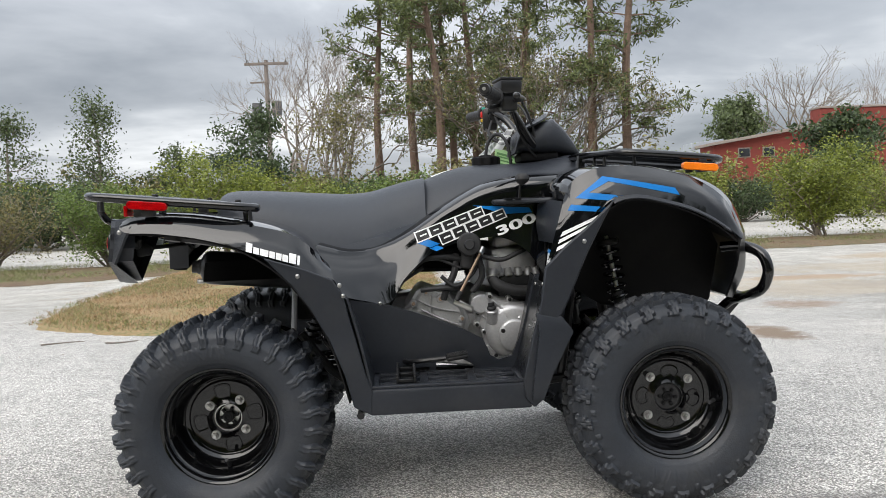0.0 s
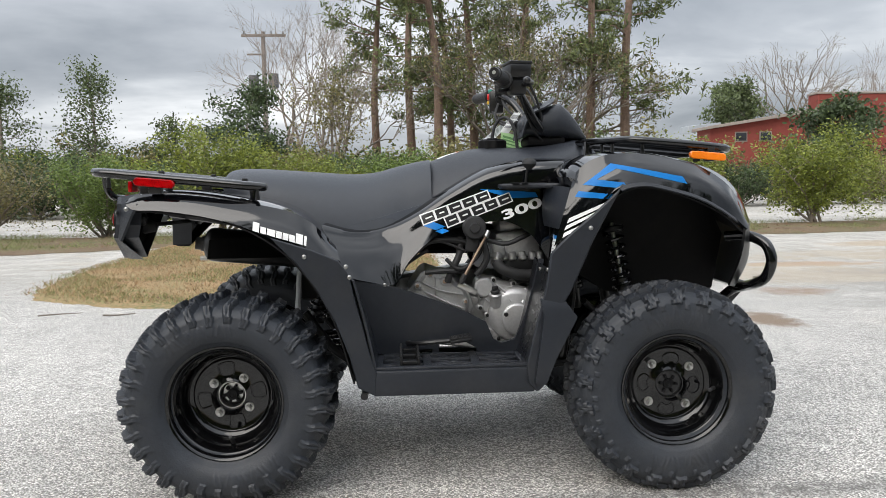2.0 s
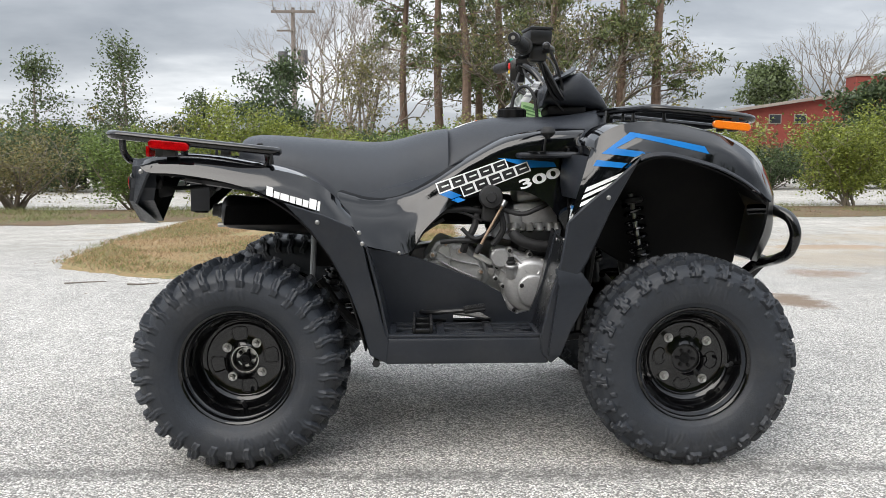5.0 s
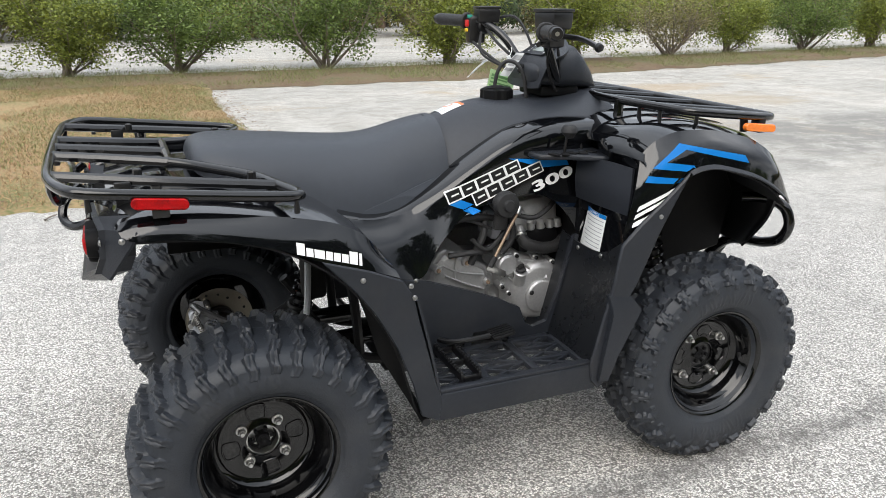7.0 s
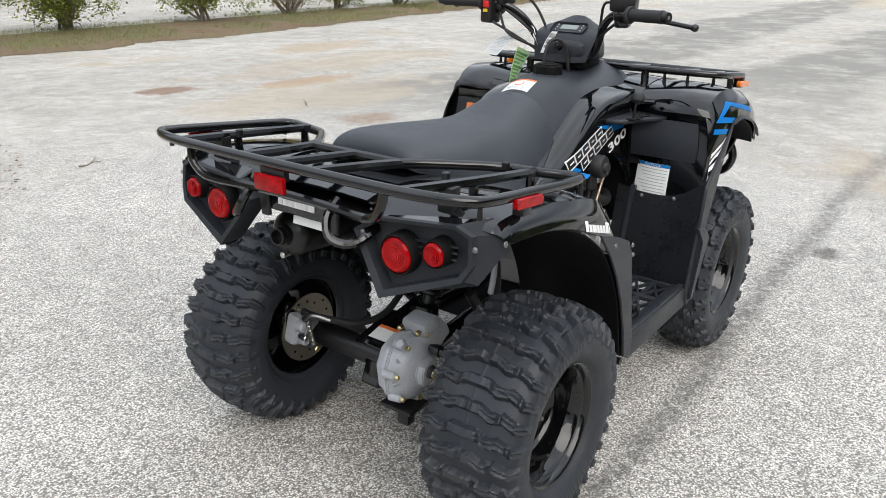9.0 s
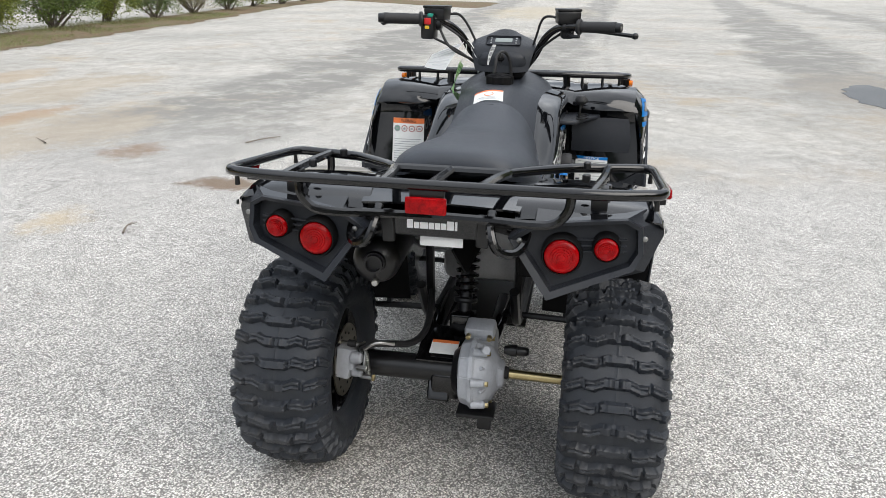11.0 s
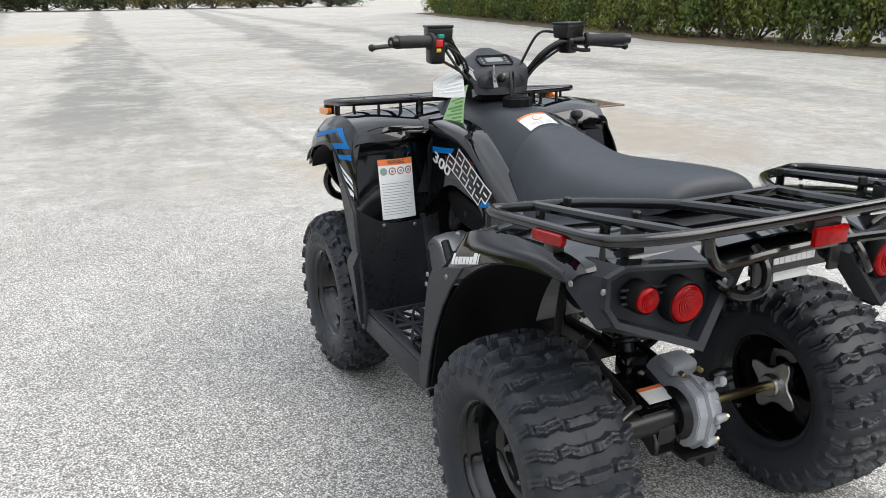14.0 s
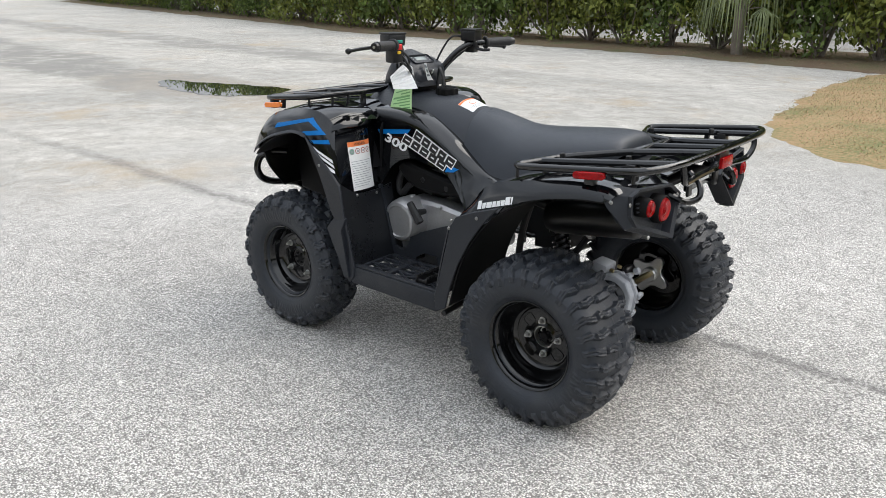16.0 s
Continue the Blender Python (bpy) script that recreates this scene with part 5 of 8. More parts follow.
# tail panel with its recessed lamp bay
t_out = [(-0.150, 0.744), (-0.205, 0.780), (-0.388, 0.796), (-0.420, 0.778), (-0.426, 0.724), (-0.408, 0.690), (-0.236, 0.624)]
t_in = [(-0.168, 0.742), (-0.214, 0.772), (-0.385, 0.787), (-0.410, 0.772), (-0.414, 0.726), (-0.398, 0.699), (-0.243, 0.642)]


def tail_x(y, z):
    return -0.872 + max(0, abs(y) - 0.36) * 0.35 + (z - 0.7) * 0.12 - (0.70 - z) * 0.15 * (z < 0.70)


def ring_panel(outer, inner, fx, depth):
    bm = bmesh.new()
    o = [bm.verts.new((fx(y, z), y, z)) for y, z in outer]
    f = [bm.verts.new((fx(y, z) - 0.008, y * 0.985 + cy * 0.015, z * 0.985 + cz * 0.015)) for y, z in outer for cy, cz in ((-0.31, 0.72),)]
    i = [bm.verts.new((fx(y, z) - 0.004, y, z)) for y, z in inner]
    r = [bm.verts.new((fx(y, z) + depth, y * 0.97 - 0.31 * 0.03, z * 0.97 + 0.72 * 0.03)) for y, z in inner]
    k = len(outer)
    for j in range(k):
        n = (j + 1) % k
        bm.faces.new((o[j], o[n], f[n], f[j])); bm.faces.new((f[j], f[n], i[n], i[j])); bm.faces.new((i[j], i[n], r[n], r[j]))
    bm.faces.new(r)
    back = [bm.verts.new((fx(y, z) + 0.055, y * 0.98 - 0.31 * 0.02, z * 0.98 + 0.72 * 0.02)) for y, z in outer]
    for j in range(k):
        n = (j + 1) % k
        bm.faces.new((back[j], back[n], o[n], o[j]))
    bmesh.ops.recalc_face_normals(bm, faces=bm.faces)
    return bm


tail = ring_panel(t_out, t_in, tail_x, 0.022)
tail_r, tail_l = both("tail_panel", tail, PLASTIC, quad, "matte grey plastic tail panel", 20)
def tail_facets(first, last):
    """The flat facets that join the lamp face to the end of the fender."""
    rear = [(tail_x(y, z) + 0.003, y, z) for y, z in ((-0.205, 0.780), (-0.388, 0.796), (-0.420, 0.778), (-0.426, 0.724), (-0.408, 0.690), (-0.236, 0.624))]
    ahead = [(-0.80, -0.205, 0.800), (-0.795, -0.425, 0.803), (-0.785, -0.464, 0.778), (-0.800, -0.466, 0.752), (-0.842, -0.430, 0.684), (-0.850, -0.245, 0.622)]
    bm = bmesh.new()
    r_ = [bm.verts.new(p) for p in rear]
    f_ = [bm.verts.new(p) for p in ahead]
    for i in range(first, last):
        bm.faces.new((r_[i], r_[i + 1], f_[i + 1], f_[i]))
    bmesh.ops.recalc_face_normals(bm, faces=bm.faces)
    ext = bmesh.ops.extrude_face_region(bm, geom=bm.faces[:])["geom"]
    bmesh.ops.translate(bm, verts=[v for v in ext if isinstance(v, bmesh.types.BMVert)], vec=(0.004, 0.003, -0.003))
    bmesh.ops.recalc_face_normals(bm, faces=bm.faces)
    return bm


both("tail_side", tail_facets(1, 5), PLASTIC, quad, "faceted matte side of the tail panel", 12)
both("tail_top", tail_facets(0, 1), GLOSS, quad, "gloss black end of the rear fender", 12)
for sd, tp in ((-1, tail_r), (1, tail_l)):
    for y, z, r in ((0.262, 0.714, 0.0365), (0.350, 0.735, 0.0245)):
        m = pose(tail_x(y, z) + 0.010, sd * y, z, 0, 0, 90)
        lamp = part("tail_lamp", lathe([(0.0001, 0.0250), (r * 0.20, 0.0248), (r * 0.22, 0.0236), (r * 0.34, 0.0246), (r * 0.36, 0.0232), (r * 0.48, 0.0242), (r * 0.50, 0.0226), (r * 0.62, 0.0236), (r * 0.64, 0.0220), (r * 0.75, 0.0230), (r * 0.77, 0.0228), (r * 0.88, 0.0212), (r * 0.97, 0.0175), (r, 0.012), (r, -0.012)], m, 32), RED, tp, "round red lamp lens")
        part("lamp_bezel", lathe([(r * 1.005, 0.008), (r * 1.03, 0.017), (r * 1.09, 0.018), (r * 1.15, 0.014), (r * 1.20, -0.02)], m, 32), DARK, tp)
    for z in (0.722, 0.734, 0.746):
        part("bay_rib", block((0.006, 0.16, 0.004), pose(tail_x(0.3, z) + 0.016, sd * 0.31, z, 4 * sd, 0, 0), 0.001), PLASTIC, tp)

# -- front fender, leg guard, foot well --
ff_in = [(0.311, -0.235, 0.842), (0.350, -0.235, 0.876), (0.45, -0.23, 0.893), (0.55, -0.23, 0.890), (0.65, -0.23, 0.875), (0.76, -0.22, 0.850), (0.84, -0.20, 0.79), (0.875, -0.18, 0.70)]
ff_mid = [(0.314, -0.36, 0.846), (0.350, -0.36, 0.882), (0.44, -0.36, 0.898), (0.53, -0.36, 0.893), (0.62, -0.36, 0.876), (0.72, -0.36, 0.846), (0.80, -0.345, 0.79), (0.845, -0.33, 0.70)]
ff_top = [(0.324, -0.440, 0.836), (0.356, -0.445, 0.866), (0.415, -0.448, 0.886), (0.50, -0.450, 0.886), (0.58, -0.450, 0.872), (0.66, -0.450, 0.848), (0.745, -0.440, 0.790), (0.795, -0.42, 0.695)]
ff_low = [(0.262, -0.480, 0.652), (0.325, -0.485, 0.712), (0.390, -0.490, 0.770), (0.448, -0.494, 0.806), (0.558, -0.498, 0.797), (0.63, -0.498, 0.775), (0.703, -0.492, 0.738), (0.772, -0.478, 0.686)]
ff_half = [tuple(Vector(a) * 0.5 + Vector(b) * 0.5 + Vector((0, -0.010, 0.006))) for a, b in zip(ff_top, ff_low)]
bm = skin([ff_in, ff_mid, ff_top], 34, 10, 0.004)
FLANK = skin([ff_top, ff_half, ff_low], 34, 8, 0.005)
flank_copy = FLANK.copy()
merge(bm, FLANK)
ffend_r, ffend_l = both("front_fender", bm, GLOSS, quad, "gloss black front fender with blue and white stripes", 30)
# flared lip over the wheel arch
lip_a = [(0.430, -0.492, 0.800), (0.456, -0.495, 0.809), (0.500, -0.497, 0.811), (0.558, -0.499, 0.798), (0.63, -0.499, 0.776), (0.690, -0.495, 0.746), (0.735, -0.489, 0.716)]
lip_b = [(x + 0.002, y - 0.008, z - 0.009) for x, y, z in lip_a]
both("fender_lip", skin([lip_a, lip_b], 26, 3, 0.004), PLASTIC, quad)
nose_a = [(0.795, -0.42, 0.695), (0.845, -0.33, 0.70), (0.875, -0.18, 0.70), (0.885, 0.0, 0.70), (0.875, 0.18, 0.70), (0.845, 0.33, 0.70), (0.795, 0.42, 0.695)]
nose_b = [(0.80, -0.385, 0.61), (0.858, -0.30, 0.59), (0.888, -0.15, 0.57), (0.892, 0.0, 0.56), (0.888, 0.15, 0.57), (0.858, 0.30, 0.59), (0.80, 0.385, 0.61)]
nose_c = [(0.80, -0.31, 0.515), (0.842, -0.25, 0.505), (0.868, -0.12, 0.50), (0.87, 0.0, 0.50), (0.868, 0.12, 0.50), (0.842, 0.25, 0.505), (0.80, 0.31, 0.515)]
part("nose", skin([nose_a, nose_b, nose_c], 30, 10, 0.006), SATIN, quad, "satin black nose cowl")
part("hood", skin([[(x, y, z + 0.002) for x, y, z in ff_in], [(0.34, -0.12, 0.885), (0.40, -0.12, 0.90), (0.47, -0.12, 0.90), (0.56, -0.12, 0.896), (0.66, -0.12, 0.88), (0.77, -0.11, 0.852), (0.85, -0.10, 0.79), (0.883, -0.09, 0.70)],
                   [(0.34, 0.12, 0.885), (0.40, 0.12, 0.90), (0.47, 0.12, 0.90), (0.56, 0.12, 0.896), (0.66, 0.12, 0.88), (0.77, 0.11, 0.852), (0.85, 0.10, 0.79), (0.883, 0.09, 0.70)], [(x, -y, z + 0.002) for x, y, z in ff_in]], 24, 12, 0.004), GLOSS, quad)
arch_a = [(0.33, -0.47, 0.66), (0.40, -0.482, 0.76), (0.486, -0.488, 0.80), (0.60, -0.488, 0.775), (0.70, -0.482, 0.73), (0.765, -0.47, 0.68)]
arch_b = [(0.30, -0.22, 0.66), (0.38, -0.22, 0.80), (0.486, -0.22, 0.86), (0.60, -0.22, 0.84), (0.72, -0.22, 0.79), (0.80, -0.22, 0.70)]
both("front_arch_liner", skin([arch_a, arch_b], 22, 4, 0.004), DARK, quad)
both("arch_wall", slab([(0.36, 0.56), (0.42, 0.83), (0.74, 0.80), (0.81, 0.66), (0.78, 0.50), (0.62, 0.47), (0.46, 0.50)], -0.235, -0.225, 0.003), DARK, quad)
# rear-facing wall of the front fender, behind the labels
wall_top = [(0.378, -0.185, 0.848), (0.314, -0.30, 0.852), (0.316, -0.40, 0.850), (0.327, -0.448, 0.840)]
wall_roll = [(0.368, -0.185, 0.828), (0.303, -0.30, 0.832), (0.307, -0.40, 0.830), (0.322, -0.456, 0.822)]
wall_ledge = [(0.376, -0.185, 0.808), (0.316, -0.30, 0.813), (0.320, -0.40, 0.811), (0.327, -0.462, 0.806)]
wall_mid = [(0.369, -0.185, 0.76), (0.312, -0.30, 0.77), (0.316, -0.40, 0.77), (0.325, -0.474, 0.76)]
wall_low = [(0.296, -0.205, 0.52), (0.276, -0.30, 0.53), (0.276, -0.40, 0.54), (0.288, -0.478, 0.60)]
WALL = skin([wall_top, wall_roll, wall_ledge, wall_mid, wall_low], 16, 26, 0.005)
wall_copy = WALL.copy()
both("inner_fender_wall", WALL, GLOSS, quad, "gloss black inner fender wall")
leg = [(0.251, 0.636), (0.30, 0.684), (0.359, 0.732), (0.436, 0.803), (0.398, 0.735), (0.359, 0.662), (0.328, 0.59), (0.302, 0.533), (0.274, 0.490), (0.306, 0.471), (0.287, 0.430), (0.262, 0.365), (0.238, 0.298), (0.214, 0.276), (0.190, 0.300), (0.186, 0.345), (0.214, 0.461), (0.236, 0.540)]
both("leg_guard", slab(leg, -0.498, -0.486, 0.004), PLASTIC, quad, "matte plastic leg guard")
def guard_fin():
    """The flared lower facet of the leg guard, with a sloping ledge on top."""
    bm = bmesh.new()
    out = [(0.222, -0.4975, 0.520), (0.288, -0.4960, 0.511), (0.318, -0.5050, 0.470), (0.229, -0.5140, 0.478), (0.205, -0.5060, 0.300), (0.236, -0.5040, 0.296), (0.262, -0.5045, 0.362)]
    o = [bm.verts.new(p) for p in out]
    i = [bm.verts.new((x, -0.486, z)) for x, y, z in out]
    bm.faces.new((o[0], o[1], o[2], o[3])); bm.faces.new((o[3], o[2], o[6], o[5], o[4]))
    rim_ = [0, 1, 2, 6, 5, 4, 3]
    for p, q in zip(rim_, rim_[1:] + rim_[:1]):
        bm.faces.new((o[p], o[q], i[q], i[p]))
    bm.faces.new([i[k] for k in reversed(rim_)])
    bmesh.ops.recalc_face_normals(bm, faces=bm.faces)
    bmesh.ops.bevel(bm, geom=bm.edges[:], offset=0.002, segments=2, affect="EDGES")
    return bm


both("leg_guard_fin", guard_fin(), PLASTIC, quad, "", 25)
fw_top = [(0.262, -0.222, 0.600), (0.268, -0.30, 0.585), (0.272, -0.40, 0.590), (0.268, -0.490, 0.645)]
fw_mid = [(0.235, -0.222, 0.47), (0.238, -0.30, 0.465), (0.238, -0.40, 0.465), (0.235, -0.490, 0.50)]
fw_low = [(0.200, -0.222, 0.338), (0.200, -0.30, 0.336), (0.200, -0.40, 0.336), (0.194, -0.490, 0.338)]
both("footwell_front", skin([fw_top, fw_mid, fw_low], 14, 10, 0.006), INNER, quad, "satin black plastic foot well wall")
fwb = slab([(-0.285, 0.556), (-0.136, 0.525), (-0.098, 0.512), (-0.098, 0.30), (-0.245, 0.30)], -0.276, -0.262, 0)
slab([(-0.098, 0.512), (-0.04, 0.491), (0.056, 0.452), (0.08, 0.438), (0.08, 0.350), (0.038, 0.374), (-0.023, 0.374), (-0.028, 0.350), (-0.098, 0.350)], -0.276, -0.262, 0, fwb)
slab([(-0.046, 0.350), (-0.028, 0.350), (-0.028, 0.30), (-0.046, 0.30)], -0.276, -0.262, 0, fwb)
slab([(0.08, 0.438), (0.108, 0.424), (0.128, 0.375), (0.150, 0.362), (0.190, 0.372), (0.222, 0.45), (0.245, 0.54), (0.262, 0.60), (0.275, 0.60), (0.215, 0.30), (0.08, 0.30)], -0.276, -0.262, 0, fwb)
both("footwell_side", fwb, PLASTIC, quad, "matte plastic inner side of the foot well", 20)
both("footwell_rear", skin([[(-0.275, -0.27, 0.56), (-0.27, -0.36, 0.565), (-0.255, -0.488, 0.575)], [(-0.235, -0.27, 0.45), (-0.232, -0.36, 0.45), (-0.225, -0.488, 0.45)], [(-0.205, -0.27, 0.335), (-0.205, -0.36, 0.335), (-0.202, -0.488, 0.335)]], 10, 8, 0.006), PLASTIC, quad)
for sd in (-1, 1):
    board = new("footboard"); board.parent = quad
    m1 = block((0.42, 0.045, 0.068), pose(0.0, sd * 0.470, 0.309), 0.008)
    part("skirt", m1, PLASTIC, board, "scuffed matte plastic skirt")
    part("tread_edge", block((0.405, 0.018, 0.008), pose(0.0, sd * 0.478, 0.346), 0.003), PLASTIC, board)
    # floor cast as a lattice of ribs
    fl = block((0.41, 0.02, 0.014), pose(0.0, sd * 0.285, 0.333), 0.003)
    for x in (-0.195, -0.065, 0.065, 0.195):
        block((0.022, 0.20, 0.014), pose(x, sd * 0.365, 0.333), 0.003, fl)
    for y in (0.335, 0.40):
        block((0.41, 0.014, 0.012), pose(0, sd * y, 0.332), 0.003, fl)
    for x in (-0.13, 0.0, 0.13):
        for s in (-1, 1):
            for y in (0.31, 0.367, 0.425):
                block((0.135, 0.008, 0.010), pose(x, sd * y, 0.331, 0, 0, s * 26), 0.002, fl)
    part("floor_lattice", fl, PLASTIC, board)
    peg = block((0.008, 0.175, 0.020), pose(-0.135, sd * 0.375, 0.356), 0.003)
    block((0.008, 0.175, 0.020), pose(-0.090, sd * 0.375, 0.356), 0.003, peg)
    for y in (0.30, 0.375, 0.455):
        block((0.045, 0.010, 0.014), pose(-0.1125, sd * y, 0.352), 0.003, peg)
    for k in range(14):
        for s in (-1, 1):
            block((0.007, 0.006, 0.008), pose(-0.1125 + s * 0.0225, sd * (0.295 + k * 0.0123), 0.368), 0.0015, peg)
    part("foot_peg", peg, SATIN, board, "serrated black steel foot peg")
# brake pedal in the right foot well
pedal = block((0.060, 0.050, 0.010), pose(0.03, -0.325, 0.385, 0, -8, 0), 0.004)
pedal_p = part("brake_pedal", pedal, SATIN, quad, "ribbed black brake pedal")
for k in range(5):
    part("pedal_rib", block((0.058, 0.004, 0.006), pose(0.03, -0.345 + k * 0.01, 0.392, 0, -8, 0), 0.001), SATIN, pedal_p)
part("pedal_arm", tube([(0.0, -0.325, 0.383), (-0.06, -0.32, 0.378), (-0.10, -0.30, 0.372), (-0.12, -0.265, 0.37)], 0.007, 8), SATIN, pedal_p)

# storage box and its lid on the right
boxp = skin([[(0.290, -0.235, 0.795), (0.302, -0.335, 0.805), (0.322, -0.425, 0.800)], [(0.284, -0.240, 0.74), (0.294, -0.345, 0.74), (0.314, -0.435, 0.735)], [(0.290, -0.240, 0.694), (0.296, -0.345, 0.692), (0.312, -0.432, 0.688)]], 14, 8, 0.008)
part("storage_box", boxp, PLASTIC, quad, "matte plastic storage box")
lid = slab([(0.150, -0.178), (0.160, -0.255), (0.235, -0.285), (0.300, -0.330), (0.340, -0.330), (0.345, -0.180)], 0.800, 0.814, 0.004, axis="z")
part("box_lid", lid, PLASTIC, quad)
gate = bmesh.new()
for k in range(5):
    block((0.018, 0.030, 0.003), pose(0.195 + k * 0.026, -0.268 - 0.008 * (k % 2), 0.8155, 0, 0, 20 * (-1) ** k), 0.0008, gate)
part("shift_gate", gate, DARK, quad)
lever = tube([(0.225, -0.262, 0.80), (0.228, -0.262, 0.83), (0.232, -0.264, 0.862)], 0.0038, 10)
lvr = part("shift_lever", lever, SATIN, quad)
part("knob", lathe([(0.0001, 0.022), (0.016, 0.020), (0.024, 0.011), (0.025, 0.0), (0.018, -0.010), (0.009, -0.016), (0.007, -0.02)], pose(0.236, -0.265, 0.868, 90, 0, 0) @ Matrix.Scale(0.82, 4), 20), GRIP, lvr, "black shift knob")

# -- racks --
def rk(x, y, dz=0.0):
    return (x, y, 0.862 - (x + 0.93) * 0.105 + dz)


rack = new("rear_rack"); rack.parent = quad
tagged(rack, "gloss black tubular steel rear rack")
loop_ = [(-0.935, 0.0), (-0.933, 0.18), (-0.925, 0.33), (-0.895, 0.425), (-0.85, 0.452), (-0.70, 0.456), (-0.54, 0.456), (-0.487, 0.446), (-0.480, 0.42), (-0.502, 0.36), (-0.528, 0.285), (-0.55, 0.252), (-0.60, 0.205), (-0.66, 0.155), (-0.70, 0.130)]
for sd in (-1, 1):
    part("outer_rail", tube([rk(x, sd * y) for x, y in loop_], 0.0112, 10, 90), TUBE, rack)
    part("notch_rail", tube([rk(-0.70, sd * 0.130), rk(-0.80, sd * 0.112), rk(-0.932, sd * 0.10)], 0.0108, 8), TUBE, rack)
    part("long_rail", tube([rk(-0.505, sd * 0.35), rk(-0.72, sd * 0.335), rk(-0.927, sd * 0.31)], 0.0105, 8), TUBE, rack)
    for x in (-0.52, -0.74):
        part("rack_post", tube([rk(x, sd * 0.345, -0.006), (x + 0.003, sd * 0.345, 0.77)], 0.010, 8), TUBE, rack)
        part("bolt", rod(rk(x - 0.03, sd * 0.30, 0.0), rk(x - 0.03, sd * 0.30, 0.018), 0.009, seg=6), SATIN, rack)
    part("hook_pin", rod(rk(-0.49, sd * 0.452, -0.006), rk(-0.49, sd * 0.452, -0.034), 0.004, 0.006), SATIN, rack)
    part("hook_pin", rod(rk(-0.86, sd * 0.44, -0.008), rk(-0.86, sd * 0.44, -0.036), 0.004, 0.006), SATIN, rack)
    brk = block((0.03, 0.034, 0.05), pose(-0.80, sd * 0.33, 0.822), 0.003)
    part("rack_bracket", brk, SATIN, rack)
    # grab tubes under the rear bar
    part("grab_tube", tube([rk(-0.925, sd * 0.275, -0.004), (-0.928, sd * 0.27, 0.825), (-0.922, sd * 0.245, 0.797), (-0.915, sd * 0.20, 0.790), (-0.905, sd * 0.11, 0.790), (-0.90, 0, 0.790)], 0.0095, 8, 30), TUBE, rack)
    part("grab_tube", tube([(-0.88, sd * 0.118, 0.800), (-0.915, sd * 0.120, 0.770), (-0.925, sd * 0.135, 0.735), (-0.905, sd * 0.165, 0.722), (-0.87, sd * 0.185, 0.735), (-0.80, sd * 0.19, 0.765)], 0.0095, 8, 30), TUBE, rack)
part("cross_rail", tube([rk(-0.70, -0.132), rk(-0.70, 0, 0.0), rk(-0.70, 0.132)], 0.0108, 8), TUBE, rack)
part("mid_rail", tube([rk(-0.70, 0), rk(-0.935, 0)], 0.0105, 8, 6), TUBE, rack)


def lens(w, h, d, m):
    """A flat stadium-shaped reflector."""
    bm = bmesh.new()
    pts = []
    for k in range(16):
        a = math.pi * 2 * k / 16
        pts.append((math.copysign(w / 2 - h / 2, math.cos(a)) + math.cos(a) * h / 2, math.sin(a) * h / 2))
    slab(pts, -d / 2, d / 2, 0.002, bm)
    bmesh.ops.transform(bm, matrix=m, verts=bm.verts)
    return bm


for sd in (-1, 1):
    r_ = part("side_reflector", lens(0.100, 0.022, 0.012, pose(-0.740, sd * 0.468, 0.829, 0, 6, 0)), RED, quad, "red side reflector")
    part("bracket", block((0.03, 0.025, 0.02), pose(-0.74, sd * 0.455, 0.812), 0.002), SATIN, r_)
    a_ = part("amber_reflector", lens(0.098, 0.021, 0.014, pose(0.680, sd * 0.436, 0.8785, 0, 6, 0)), AMBER, quad, "amber side reflector")
    part("bracket", block((0.02, 0.03, 0.035), pose(0.690, sd * 0.42, 0.882), 0.002), SATIN, a_)
part("rear_reflector", block((0.012, 0.083, 0.034), pose(-0.944, 0.006, 0.823), 0.003), RED, quad, "rectangular red rear reflector")
part("reflector_bracket", block((0.015, 0.07, 0.03), pose(-0.930, 0.006, 0.842), 0.002), SATIN, quad)
part("tail_bracket", slab([(0.110, 0.735), (0.112, 0.778), (-0.100, 0.778), (-0.098, 0.735)], -0.875, -0.862, 0.004, axis="x"), GLOSS, quad)
for sd in (-1, 1):
    part("tail_hanger", slab([(sd * 0.112, 0.720), (sd * 0.085, 0.722), (sd * 0.088, 0.792), (sd * 0.118, 0.792)], -0.882, -0.872, 0.003, axis="x"), SATIN, quad)
part("blank_plate", block((0.003, 0.092, 0.022), pose(-0.858, -0.010, 0.722, 0, 8, 0), 0.001), PAPER, quad, "blank white plate")
part("tail_underside", slab([(-0.84, -0.16), (-0.84, 0.16), (-0.50, 0.17), (-0.50, -0.17)], 0.752, 0.764, 0.003, axis="z"), DARK, quad)
part("rear_deck", skin([[(-0.835, -0.17, 0.792), (-0.74, -0.18, 0.806), (-0.64, -0.19, 0.803), (-0.54, -0.2, 0.786)], [(-0.838, 0, 0.80), (-0.74, 0, 0.808), (-0.64, 0, 0.80), (-0.54, 0, 0.785)], [(-0.835, 0.17, 0.792), (-0.74, 0.18, 0.806), (-0.64, 0.19, 0.803), (-0.54, 0.2, 0.786)]], 16, 8, 0.005), GLOSS, quad)

# front rack
frack = new("front_rack"); frack.parent = quad
tagged(frack, "black tubular steel front rack")


def fk(x, y, dz=0.0):
    return (x, y, 0.931 - (x - 0.42) * 0.10 + dz)


